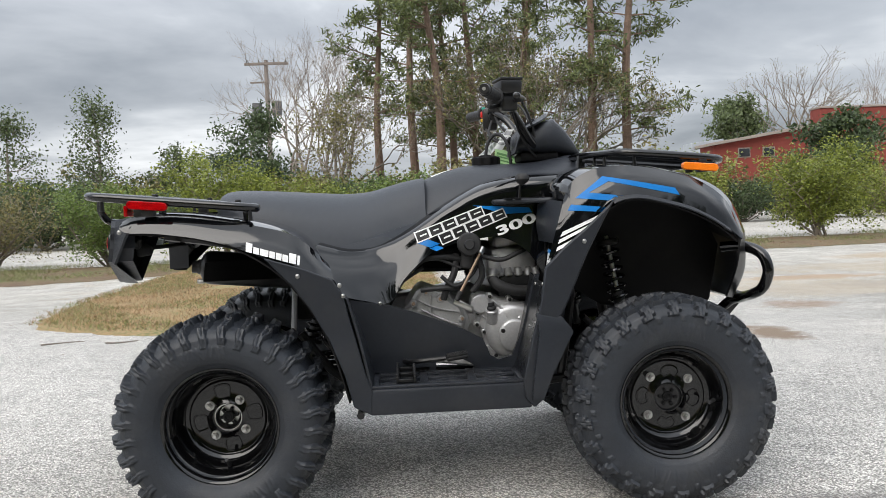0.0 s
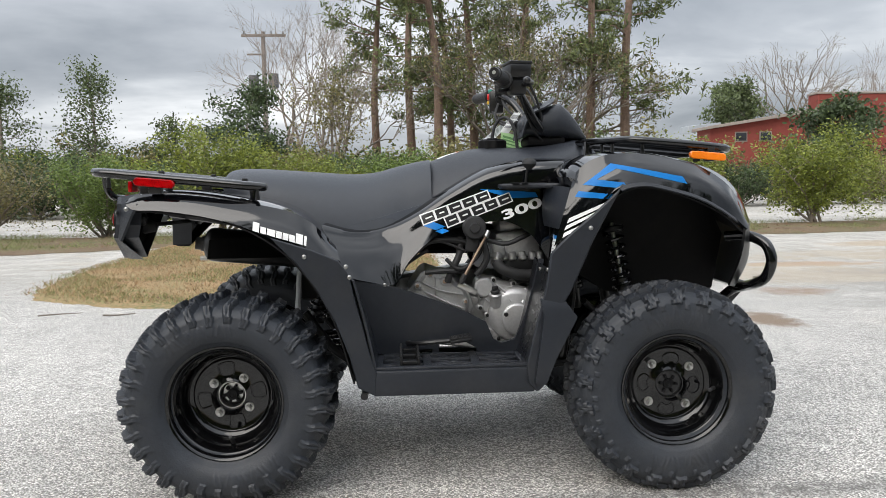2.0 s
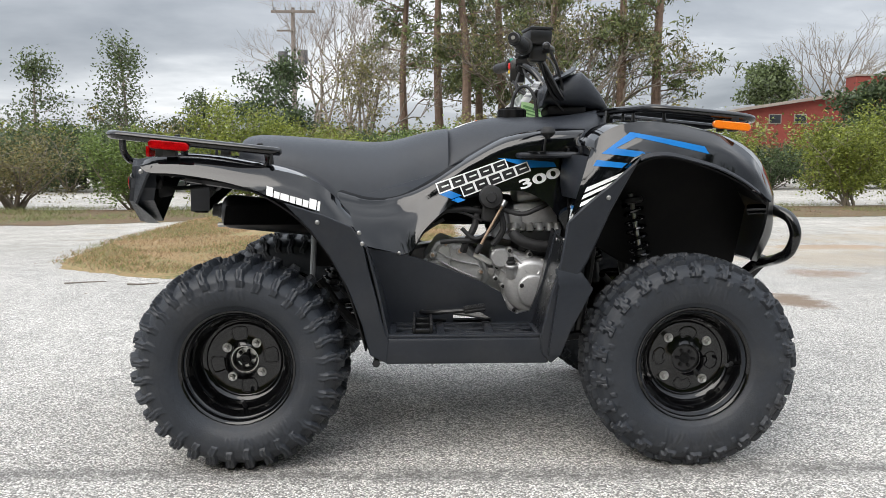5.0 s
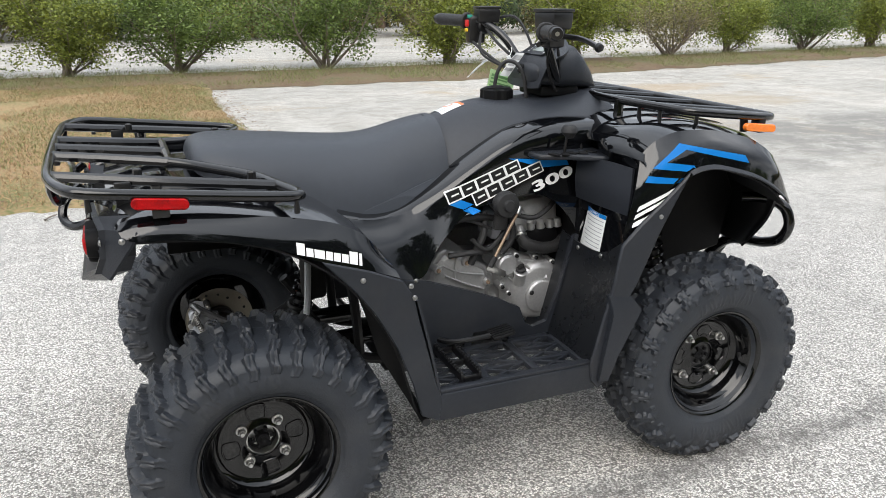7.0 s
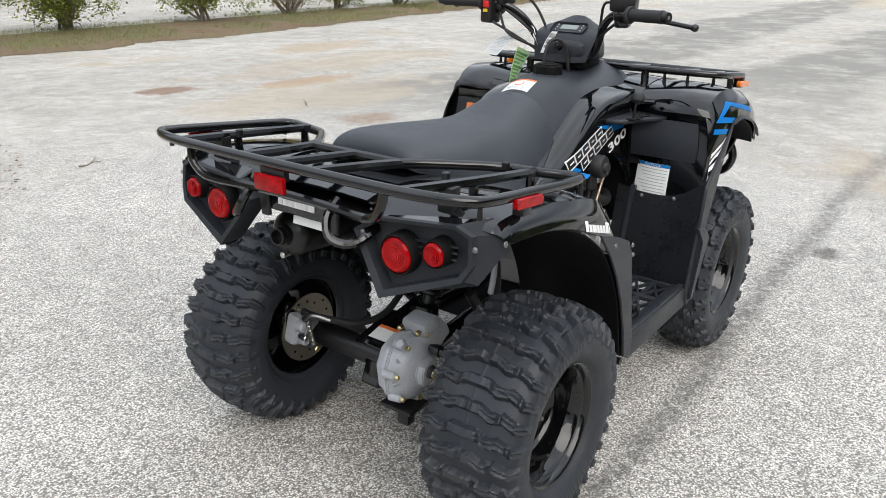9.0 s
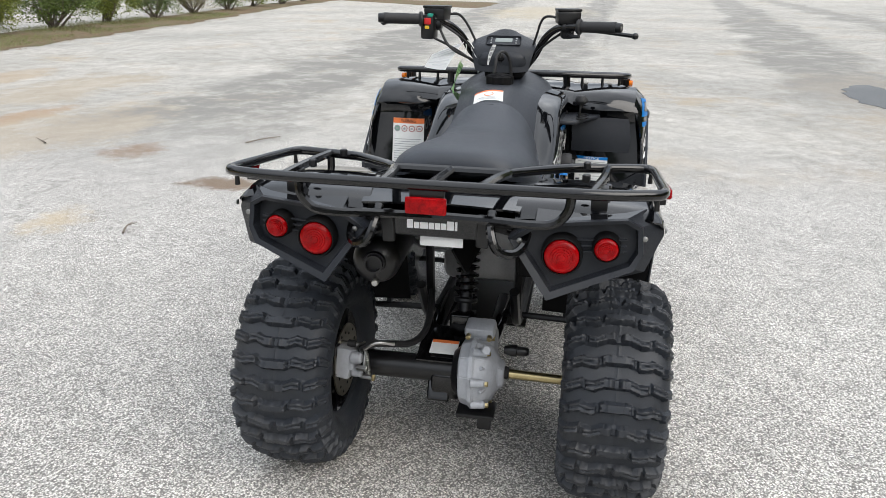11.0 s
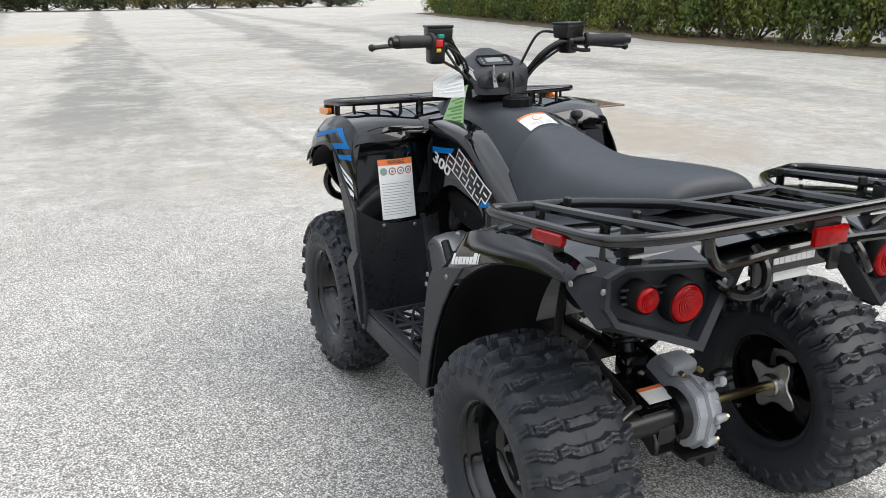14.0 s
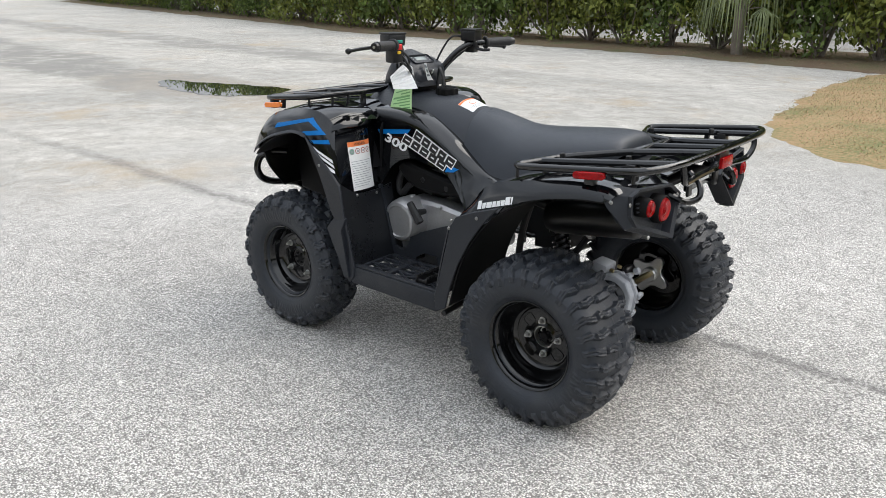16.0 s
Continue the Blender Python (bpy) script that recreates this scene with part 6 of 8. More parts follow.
for sd in (-1, 1):
    part("outer_rail", tube([fk(0.420, 0), fk(0.418, sd * 0.12), fk(0.420, sd * 0.20), fk(0.445, sd * 0.30), fk(0.475, sd * 0.395), fk(0.52, sd * 0.420), fk(0.62, sd * 0.428), fk(0.70, sd * 0.425), fk(0.745, sd * 0.40), fk(0.757, sd * 0.33), fk(0.765, 0)], 0.0105, 10, 80), TUBE, frack)
    part("rack_post", tube([fk(0.420, sd * 0.205), (0.418, sd * 0.207, 0.905), (0.412, sd * 0.212, 0.86)], 0.0125, 8), TUBE, frack)
    for y in (0.09, 0.27):
        part("long_rail", tube([fk(0.432 if y < 0.2 else 0.44, sd * y, -0.002), fk(0.76, sd * y, -0.002)], 0.0085, 8, 6), TUBE, frack)
    part("long_rail", tube([fk(0.47, sd * 0.36, -0.002), fk(0.752, sd * 0.355, -0.002)], 0.0085, 8, 6), TUBE, frack)
    part("front_post", tube([fk(0.66, sd * 0.40, -0.004), (0.665, sd * 0.40, 0.865)], 0.010, 8), SATIN, frack)
    for x, y in ((0.455, 0.33), (0.52, 0.39), (0.445, 0.26)):
        part("hook_pin", rod(fk(x, sd * y, -0.006), fk(x, sd * y, -0.038), 0.004, 0.006), SATIN, frack)

# -- front bumper --
for sd in (-1, 1):
    part("bumper_hoop", tube([(0.795, sd * 0.29, 0.655), (0.840, sd * 0.330, 0.658), (0.872, sd * 0.366, 0.640), (0.884, sd * 0.380, 0.608), (0.884, sd * 0.382, 0.578), (0.878, sd * 0.362, 0.542), (0.874, sd * 0.31, 0.520), (0.885, sd * 0.225, 0.502), (0.865, sd * 0.165, 0.480), (0.80, sd * 0.13, 0.40)], 0.0150, 10, 72), TUBE, quad, "black tubular bumper hoop")
    part("bumper_plate", slab([(0.80, 0.40), (0.88, 0.50), (0.93, 0.50), (0.86, 0.425), (0.83, 0.395)], sd * 0.15 - 0.003, sd * 0.15 + 0.003, 0.001), SATIN, quad)
part("bumper_bar", tube([(0.885, -0.22, 0.501), (0.905, 0, 0.500), (0.885, 0.22, 0.501)], 0.0150, 10), TUBE, quad)
sk = slab([(0.60, -0.14), (0.80, -0.15), (0.84, -0.10), (0.84, 0.10), (0.80, 0.15), (0.60, 0.14)], 0.365, 0.372, 0.002, axis="z")
part("front_skid", sk, SATIN, quad)

# -- handlebar --
bar = new("handlebar"); bar.parent = quad
tagged(bar, "black handlebar with rubber grips and levers")
GR, GL = Vector((0.128, -0.363, 1.108)), Vector((0.157, 0.393, 1.121))
inR, inL = Vector((0.172, -0.238, 1.106)), Vector((0.196, 0.262, 1.118))
part("bar_tube", tube([inR, (0.205, -0.180, 1.100), (0.240, -0.135, 1.065), (0.285, -0.098, 1.00), (0.318, -0.060, 0.965), (0.325, 0.0, 0.958), (0.325, 0.066, 0.966), (0.298, 0.110, 1.005), (0.262, 0.150, 1.072), (0.228, 0.200, 1.110), inL], 0.0118, 10, 70), TUBE, bar)
for e0, e1 in ((GR, inR), (GL, inL)):
    d = (e1 - e0).normalized()
    gm = Matrix.Translation(e0) @ d.to_track_quat("Y", "Z").to_matrix().to_4x4()
    gl = (e1 - e0).length
    gb_ = lathe([(0.012, gl), (0.0172, gl - 0.002), (0.0168, gl * 0.75), (0.0176, gl * 0.45), (0.0170, gl * 0.2), (0.0182, 0.016), (0.0178, 0.009), (0.012, 0.007)], gm, 22)
    g_ = part("grip", gb_, GRIP, bar, "black rubber grip with a fine grain")
    part("grip_flange", rod(e1 - d * 0.012, e1, 0.024, 0.024, 20), GRIP, g_)
    em = Matrix.Translation(e0) @ (-d).to_track_quat("Y", "Z").to_matrix().to_4x4()
    part("bar_end", lathe([(0.0065, 0.009), (0.0135, 0.009), (0.0150, 0.005), (0.0155, -0.012), (0.006, -0.012)], em, 18), SATIN, g_)
    part("end_screw", lathe([(0.0001, 0.0095), (0.005, 0.0095), (0.0062, 0.006), (0.0062, 0.0)], em, 12), ZINC, g_)
# levers
part("brake_lever", tube([(0.225, -0.215, 1.095), (0.245, -0.26, 1.093), (0.232, -0.33, 1.088), (0.205, -0.415, 1.080)], 0.0065, 8), SATIN, bar)
part("lever_ball", lathe([(0.0001, 0.011), (0.008, 0.008), (0.011, 0), (0.008, -0.008), (0.0001, -0.011)], pose(0.205, -0.417, 1.080), 12), SATIN, bar)
part("brake_lever", tube([(0.245, 0.235, 1.106), (0.282, 0.275, 1.107), (0.284, 0.34, 1.105), (0.268, 0.412, 1.102)], 0.0065, 8), SATIN, bar)
part("lever_ball", lathe([(0.0001, 0.011), (0.008, 0.008), (0.011, 0), (0.008, -0.008), (0.0001, -0.011)], pose(0.268, 0.414, 1.102), 12), SATIN, bar)
# master cylinders, clamps, switches
for sd, c in ((-1, Vector((0.212, -0.205, 1.132))), (1, Vector((0.238, 0.222, 1.133)))):
    mc = part("master_cylinder", block((0.062, 0.070, 0.040), pose(c.x, c.y, c.z, 0, 0, -12 * sd), 0.006, taper=1.06), SATIN, bar)
    part("lid", block((0.068, 0.076, 0.008), pose(c.x, c.y, c.z + 0.023, 0, 0, -12 * sd), 0.002), SATIN, mc)
    part("clamp", rod(c + Vector((-0.012, -0.018, -0.030)), c + Vector((-0.012, 0.018, -0.030)), 0.021), SATIN, bar)
part("throttle_box", block((0.050, 0.040, 0.050), pose(0.212, -0.205, 1.092, 0, 0, 10), 0.008), SATIN, bar)
part("throttle_lever", tube([(0.190, -0.205, 1.085), (0.165, -0.222, 1.078), (0.150, -0.245, 1.078)], 0.006, 8), SATIN, bar)
swb = part("switch_box", block((0.050, 0.046, 0.078), pose(0.212, 0.244, 1.094, 0, 0, -8), 0.008), SATIN, bar)
part("red_switch", block((0.012, 0.022, 0.020), pose(0.186, 0.244, 1.112, 0, 0, -8), 0.003), mat("red_switch", (0.6, 0.02, 0.02), 0.4), swb)
part("yellow_switch", block((0.012, 0.014, 0.010), pose(0.186, 0.246, 1.093, 0, 0, -8), 0.002), mat("yellow_switch", (0.75, 0.5, 0.03), 0.4), swb)
part("green_switch", block((0.012, 0.018, 0.010), pose(0.190, 0.236, 1.131, 0, 0, -8), 0.002), mat("green_switch", (0.02, 0.30, 0.22), 0.4), swb)
# cables
for i, pts in enumerate(([(0.215, 0.21, 1.09), (0.20, 0.17, 1.03), (0.26, 0.10, 0.985), (0.31, 0.03, 0.94)], [(0.225, 0.20, 1.10), (0.235, 0.14, 1.06), (0.29, 0.09, 1.0), (0.33, 0.02, 0.95)], [(0.23, -0.20, 1.12), (0.25, -0.13, 1.13), (0.29, -0.10, 1.06), (0.32, -0.07, 0.96)],
                         [(0.22, -0.19, 1.085), (0.25, -0.12, 1.03), (0.285, -0.085, 0.97), (0.33, -0.05, 0.93)], [(0.195, 0.225, 1.06), (0.22, 0.15, 1.02), (0.29, 0.08, 0.96)], [(0.25, 0.22, 1.12), (0.30, 0.16, 1.13), (0.33, 0.11, 1.05), (0.34, 0.08, 0.95)])):
    part("cable", tube(pts, 0.0042, 6, 24), GRIP, bar)
part("steering_stem", tube([(0.325, 0, 0.965), (0.345, 0, 0.92), (0.40, 0, 0.80), (0.50, 0, 0.55), (0.53, 0, 0.42)], 0.016, 10), SATIN, quad)
part("vent_hose", tube([(0.165, 0.018, 0.93), (0.172, 0.016, 0.985), (0.190, 0.010, 1.016), (0.212, -0.010, 1.018), (0.232, -0.024, 0.985), (0.240, -0.030, 0.925)], 0.0052, 8, 36), GRIP, quad)
part("steering_boot", block((0.12, 0.13, 0.03), pose(0.325, 0.0, 0.944), 0.01), DARK, quad)

# meter pod
pod = new("meter_pod"); pod.parent = quad
shell = bmesh.new()
rows = []
for x, w, zb, zt in ((0.243, 0.070, 0.968, 1.000), (0.250, 0.088, 0.962, 1.012), (0.285, 0.100, 0.955, 1.034), (0.33, 0.102, 0.950, 1.050), (0.372, 0.094, 0.948, 1.062), (0.40, 0.082, 0.946, 1.038), (0.43, 0.066, 0.945, 1.000), (0.457, 0.040, 0.945, 0.958)):
    row = []
    for k in range(24):
        t = 2 * math.pi * k / 24
        c_, s_ = math.cos(t), math.sin(t)
        u = math.copysign(abs(c_) ** 0.55, c_); v = math.copysign(abs(s_) ** 0.55, s_)
        row.append(Vector((x, 0.006 + u * w * (1 - 0.18 * (v + 1) / 2), (zb + zt) / 2 + v * (zt - zb) / 2)))
    rows.append(row)
vs = grid(shell, rows, close_u=True)
shell.faces.new(vs[0][::-1]); shell.faces.new(vs[-1])
bmesh.ops.recalc_face_normals(shell, faces=shell.faces)
part("pod_shell", shell, PLASTIC, pod, "dark grey moulded meter cowl")
dash_top = [(0.352, -0.050, 1.066), (0.358, -0.02, 1.080), (0.359, 0.006, 1.083), (0.358, 0.032, 1.080), (0.352, 0.062, 1.066)]
dash_a = [(0.318, -0.098, 1.046), (0.318, -0.05, 1.056), (0.318, 0.006, 1.059), (0.318, 0.062, 1.056), (0.318, 0.110, 1.046)]
dash_b = [(0.268, -0.098, 1.018), (0.262, -0.05, 1.022), (0.260, 0.006, 1.023), (0.262, 0.062, 1.022), (0.268, 0.110, 1.018)]
dash_c = [(0.246, -0.082, 0.956), (0.240, -0.05, 0.952), (0.238, 0.006, 0.951), (0.240, 0.062, 0.952), (0.246, 0.094, 0.956)]
part("meter_face", skin([dash_top, dash_a, dash_b, dash_c], 16, 16, 0.005), PLASTIC, pod, "dark grey moulded dash panel")
face_m = pose(0.296, 0.006, 1.0455, 0, -31, 0)
part("meter_rim", block((0.050, 0.116, 0.006), face_m, 0.010), PLASTIC, pod)
part("lcd", block((0.022, 0.058, 0.004), face_m @ pose(0.004, 0, 0.0025), 0.001), SCREEN, pod, "grey lcd screen")
for y in (-0.042, 0.042):
    for x in (-0.010, 0.003, 0.015):
        part("indicator", rod(face_m @ Vector((x, y, 0.001)), face_m @ Vector((x, y, 0.0045)), 0.003, seg=8), PRINT, pod)
# two black plugs, their colour gives the dark of holes in the dash
for y in (-0.036, 0.050):
    part("dark_dash_plug", rod((0.252, y, 0.990), (0.246, y, 0.992), 0.008, seg=14), SATIN, pod)
part("key_barrel", lathe([(0.0001, 0.020), (0.006, 0.020), (0.0125, 0.017), (0.0135, 0.004), (0.0160, 0.002), (0.0160, -0.012)], pose(0.254, 0.010, 0.995, 0, 0, 90) @ pose(0, 0, 0, 22, 0, 0), 20), DARK, pod)
part("key", block((0.004, 0.008, 0.036), pose(0.236, 0.010, 0.998, 0, -30, 10), 0.001), ZINC, pod)

# hang tags
tags = new("hang_tag"); tags.parent = quad
tagged(tags, "white and green paper hang tags on a string")


def tag_sheet(corners, material, name, lines=0, ink=PRINT):
    """A sagging sheet of card between four corners, with plain bars for its print on both faces."""
    bm = bmesh.new()
    c = [Vector(p) for p in corners]
    nrm = (c[1] - c[0]).cross(c[3] - c[0]).normalized()

    def at(u, v):
        return c[0].lerp(c[1], u).lerp(c[3].lerp(c[2], u), v) + nrm * (0.0022 * math.sin(u * 4.2 + v * 3.0) + 0.002 * math.sin(v * 4.0 - u))
    grid(bm, [[at(u / 8, v / 8) for u in range(9)] for v in range(9)])
    o = part(name, bm, material, tags)
    for i in range(lines):
        lb = bmesh.new()
        v0 = 0.10 + 0.82 * i / lines
        hi = 0.34 / lines * (1.6 if i in (0, lines // 2) else 1.0)
        end = (0.92, 0.72, 0.88, 0.58)[i % 4]
        for s in (-1, 1):
            grid(lb, [[at(0.08 + (end - 0.08) * k / 5, v) + nrm * s * 0.0012 for k in range(6)] for v in (v0, v0 + hi)])
        part("print_line", lb, ink, o)
    return o


tag_sheet([(0.262, 0.136, 1.043), (0.236, 0.240, 1.006), (0.205, 0.258, 0.962), (0.155, 0.178, 0.964)], TAGWHITE, "white_tag", 6, mat("faint_print", (0.66, 0.67, 0.68), 0.6))
tag_sheet([(0.214, 0.139, 0.990), (0.300, 0.146, 0.964), (0.292, 0.193, 0.854), (0.204, 0.161, 0.869)], TAGGREEN, "green_tag", 9, mat("green_print", (0.22, 0.48, 0.18), 0.6))
tag_sheet([(0.262, 0.116, 1.030), (0.250, 0.104, 1.026), (0.258, 0.072, 0.958), (0.282, 0.088, 0.942)], TAGWHITE, "white_tag")
tag_sheet([(0.240, 0.036, 1.040), (0.262, 0.030, 1.038), (0.224, 0.044, 0.975), (0.196, 0.048, 0.979)], TAGWHITE, "white_tag", 3)
part("string", tube([(0.262, 0.15, 1.072), (0.274, 0.135, 1.058), (0.260, 0.138, 1.040)], 0.0012, 5), PAPER, tags)
part("string", tube([(0.262, 0.15, 1.062), (0.27, 0.12, 1.045), (0.252, 0.10, 1.025)], 0.0012, 5), PAPER, tags)
part("string", tube([(0.262, 0.15, 1.072), (0.268, 0.128, 1.03), (0.256, 0.142, 0.978)], 0.0012, 5), PAPER, tags)


# -- engine, frame, drive --
def coil(a, b, R, r, turns, n=110):
    a, b = Vector(a), Vector(b)
    d = (b - a).normalized(); u = d.orthogonal().normalized(); v = d.cross(u)
    pts = [a.lerp(b, i / n) + (u * math.cos(2 * math.pi * turns * i / n) + v * math.sin(2 * math.pi * turns * i / n)) * R for i in range(n + 1)]
    return tube(pts, r, 6, -1)


def shock(a, b, R, name="shock_absorber"):
    e = new(name); e.parent = quad
    a, b = Vector(a), Vector(b)
    part("damper_body", rod(a.lerp(b, 0.45), b, R * 0.55), SATIN, e)
    part("damper_rod", rod(a, a.lerp(b, 0.6), R * 0.22), ZINC, e)
    part("spring", coil(a.lerp(b, 0.08), a.lerp(b, 0.72), R * 0.86, R * 0.15, 9), TUBE, e, "black coil spring")
    part("collar", rod(a.lerp(b, 0.72), a.lerp(b, 0.77), R), SATIN, e)
    part("collar", rod(a.lerp(b, 0.03), a.lerp(b, 0.08), R), SATIN, e)
    return e


shock((-0.33, 0.006, 0.60), (-0.43, 0.006, 0.33), 0.034)
for sd in (-1, 1):
    shock((0.465, sd * 0.285, 0.70), (0.515, sd * 0.335, 0.36), 0.030)
    part("front_arm", tube([(0.42, sd * 0.08, 0.30), (0.50, sd * 0.22, 0.275), (0.575, sd * 0.34, 0.255)], 0.013, 8), SATIN, quad)
    part("front_arm", tube([(0.70, sd * 0.08, 0.30), (0.64, sd * 0.22, 0.275), (0.585, sd * 0.34, 0.255)], 0.013, 8), SATIN, quad)
    part("upper_arm", tube([(0.48, sd * 0.10, 0.42), (0.54, sd * 0.24, 0.375), (0.58, sd * 0.34, 0.35)], 0.011, 8), SATIN, quad)
    part("knuckle", block((0.06, 0.07, 0.14), pose(0.582, sd * 0.345, 0.29), 0.015), SATIN, quad)
    part("tie_rod", tube([(0.50, sd * 0.05, 0.35), (0.535, sd * 0.33, 0.30)], 0.007, 8, 6), SATIN, quad)
    part("brake_drum", rod((0.5825, sd * 0.355, 0.27), (0.5825, sd * 0.425, 0.27), 0.075, 0.085, 28), SATIN, quad)
    part("frame_rail", tube([(-0.42, sd * 0.13, 0.44), (-0.30, sd * 0.13, 0.30), (-0.10, sd * 0.13, 0.262), (0.30, sd * 0.13, 0.262), (0.55, sd * 0.12, 0.31), (0.78, sd * 0.11, 0.42), (0.83, sd * 0.11, 0.60)], 0.014, 8, 40), SATIN, quad)
    part("frame_rail", tube([(-0.80, sd * 0.13, 0.745), (-0.50, sd * 0.135, 0.70), (-0.20, sd * 0.13, 0.66), (0.10, sd * 0.12, 0.72), (0.36, sd * 0.10, 0.80), (0.52, sd * 0.10, 0.74)], 0.014, 8, 40), SATIN, quad)
    part("frame_rail", tube([(-0.28, sd * 0.13, 0.30), (-0.30, sd * 0.13, 0.50), (-0.36, sd * 0.13, 0.685)], 0.013, 8), SATIN, quad)
    part("frame_rail", tube([(0.36, sd * 0.11, 0.27), (0.40, sd * 0.11, 0.55), (0.38, sd * 0.10, 0.79)], 0.013, 8), SATIN, quad)
    part("peg_bar", tube([(-0.215, sd * 0.10, 0.285), (-0.225, sd * 0.30, 0.283), (-0.232, sd * 0.482, 0.275)], 0.010, 8), SATIN, quad)
    part("peg_bar", tube([(0.20, sd * 0.10, 0.285), (0.20, sd * 0.30, 0.285), (0.20, sd * 0.47, 0.288)], 0.010, 8), SATIN, quad)
part("belly_plate", slab([(-0.22, -0.15), (0.32, -0.15), (0.32, 0.15), (-0.22, 0.15)], 0.245, 0.250, 0.002, axis="z"), SATIN, quad)

engine = new("engine"); engine.parent = quad
tagged(engine, "grey cast aluminium engine with black hoses")
part("crankcase", block((0.34, 0.26, 0.17), pose(0.07, 0.0, 0.40, 0, 8, 0), 0.03), ALU, engine)
REAR_CASE = [(-0.110, 0.50), (-0.082, 0.537), (-0.073, 0.553), (-0.053, 0.563), (-0.027, 0.553), (-0.007, 0.545), (0.017, 0.548), (0.032, 0.525), (0.063, 0.507), (0.075, 0.478), (0.082, 0.452), (0.060, 0.41), (-0.100, 0.41)]
CLUTCH = [(0.088, 0.512), (0.095, 0.530), (0.115, 0.539), (0.141, 0.535), (0.154, 0.530), (0.202, 0.521), (0.259, 0.501), (0.284, 0.448), (0.270, 0.405), (0.248, 0.389), (0.202, 0.377), (0.184, 0.371), (0.172, 0.354), (0.154, 0.348), (0.134, 0.356), (0.123, 0.379), (0.120, 0.428), (0.103, 0.440), (0.100, 0.458), (0.107, 0.481), (0.092, 0.493)]


def shrink(outline, k):
    cx, cz = sum(p[0] for p in outline) / len(outline), sum(p[1] for p in outline) / len(outline)
    return [(cx + (x - cx) * k, cz + (z - cz) * k) for x, z in outline]


gc = slab(REAR_CASE, -0.150, 0.08, 0.006)
slab(shrink(REAR_CASE, 1.035), -0.160, -0.150, 0.003, gc)
slab(shrink(REAR_CASE, 0.90), -0.178, -0.158, 0.009, gc)
part("rear_case", gc, ALU, engine, "", 30)
for x, z, r in ((-0.003, 0.531, 0.0125), (-0.083, 0.520, 0.011), (0.058, 0.470, 0.010), (-0.045, 0.552, 0.009)):
    bs = part("case_boss", lathe([(r, -0.150), (r, -0.186), (r * 0.8, -0.189), (0.0001, -0.189)], pose(x, 0, z), 20), ALU, engine)
    part("case_bolt", rod((x, -0.188, z), (x, -0.196, z), r * 0.55, r * 0.5, 6), COPPER, bs)
for pts in ([(-0.07, -0.182, 0.53), (-0.02, -0.183, 0.505), (0.05, -0.182, 0.49)], [(-0.06, -0.182, 0.50), (0.0, -0.184, 0.47), (0.05, -0.182, 0.45)], [(-0.03, -0.182, 0.545), (-0.035, -0.183, 0.49)]):
    part("case_rib", tube(pts, 0.0032, 6, 12), ALU, engine)
cc = slab(CLUTCH, -0.176, -0.08, 0.004)
slab(shrink(CLUTCH, 0.955), -0.190, -0.174, 0.007, cc)
lathe([(0.083, 0.0), (0.080, 0.010), (0.070, 0.019), (0.062, 0.022), (0.0001, 0.022)], pose(0.205, -0.186, 0.430, 0, 0, 180), 40, cc)
lathe([(0.030, 0.0), (0.029, 0.012), (0.024, 0.017), (0.0001, 0.017)], pose(0.113, -0.184, 0.511, 0, 0, 180), 26, cc)
part("clutch_cover", cc, ALU, engine, "cast aluminium clutch cover", 34)
part("round_cap", lathe([(0.047, 0.0), (0.047, 0.010), (0.044, 0.0135), (0.040, 0.0145), (0.0001, 0.0145)], pose(0.208, -0.207, 0.418, 0, 0, 180), 36), ALU, engine)
for k in range(3):
    a = 0.62 + k * 2.09
    x, z = 0.208 + 0.038 * math.cos(a), 0.418 + 0.038 * math.sin(a)
    part("cap_screw", rod((x, -0.220, z), (x, -0.2255, z), 0.0068, 0.006, 12), SATIN, engine)
for x, z in ((0.096, 0.528), (0.141, 0.532), (0.200, 0.520), (0.252, 0.500), (0.276, 0.448), (0.246, 0.392), (0.184, 0.374), (0.154, 0.357), (0.125, 0.380), (0.122, 0.428), (0.101, 0.450), (0.104, 0.484)):
    part("case_lug", rod((x, -0.150, z), (x, -0.190, z), 0.0105, 0.0095, 12), ALU, engine)
    part("case_bolt", rod((x, -0.189, z), (x, -0.1955, z), 0.0056, 0.0052, 8), SATIN, engine)
for pts in ([(0.150, -0.192, 0.520), (0.175, -0.200, 0.495), (0.19, -0.206, 0.47)], [(0.235, -0.192, 0.505), (0.228, -0.202, 0.48), (0.222, -0.208, 0.465)], [(0.115, -0.190, 0.478), (0.135, -0.196, 0.462), (0.150, -0.202, 0.452)], [(0.130, -0.191, 0.41), (0.148, -0.198, 0.405), (0.160, -0.206, 0.41)]):
    part("case_rib", tube(pts, 0.0042, 6, 12), ALU, engine)
part("oil_filler", rod((0.146, -0.196, 0.455), (0.143, -0.212, 0.492), 0.0165, 0.0150, 18), ALU, engine)
part("filler_collar", rod((0.1435, -0.209, 0.486), (0.143, -0.212, 0.496), 0.0185, 0.0185, 18), ALU, engine)
part("oil_cap", rod((0.143, -0.212, 0.496), (0.142, -0.214, 0.506), 0.0135, 0.0135, 14), GRIP, engine)
part("oil_cap_tab", block((0.020, 0.007, 0.012), pose(0.142, -0.215, 0.511, 0, 0, 25), 0.002), GRIP, engine)
part("barrel", block((0.125, 0.20, 0.088), pose(0.232, -0.045, 0.552, 0, -6, 0), 0.012), SATIN, engine, "black engine barrel")
hd = block((0.130, 0.20, 0.082), pose(0.222, -0.045, 0.634, 0, -6, 0), 0.012)
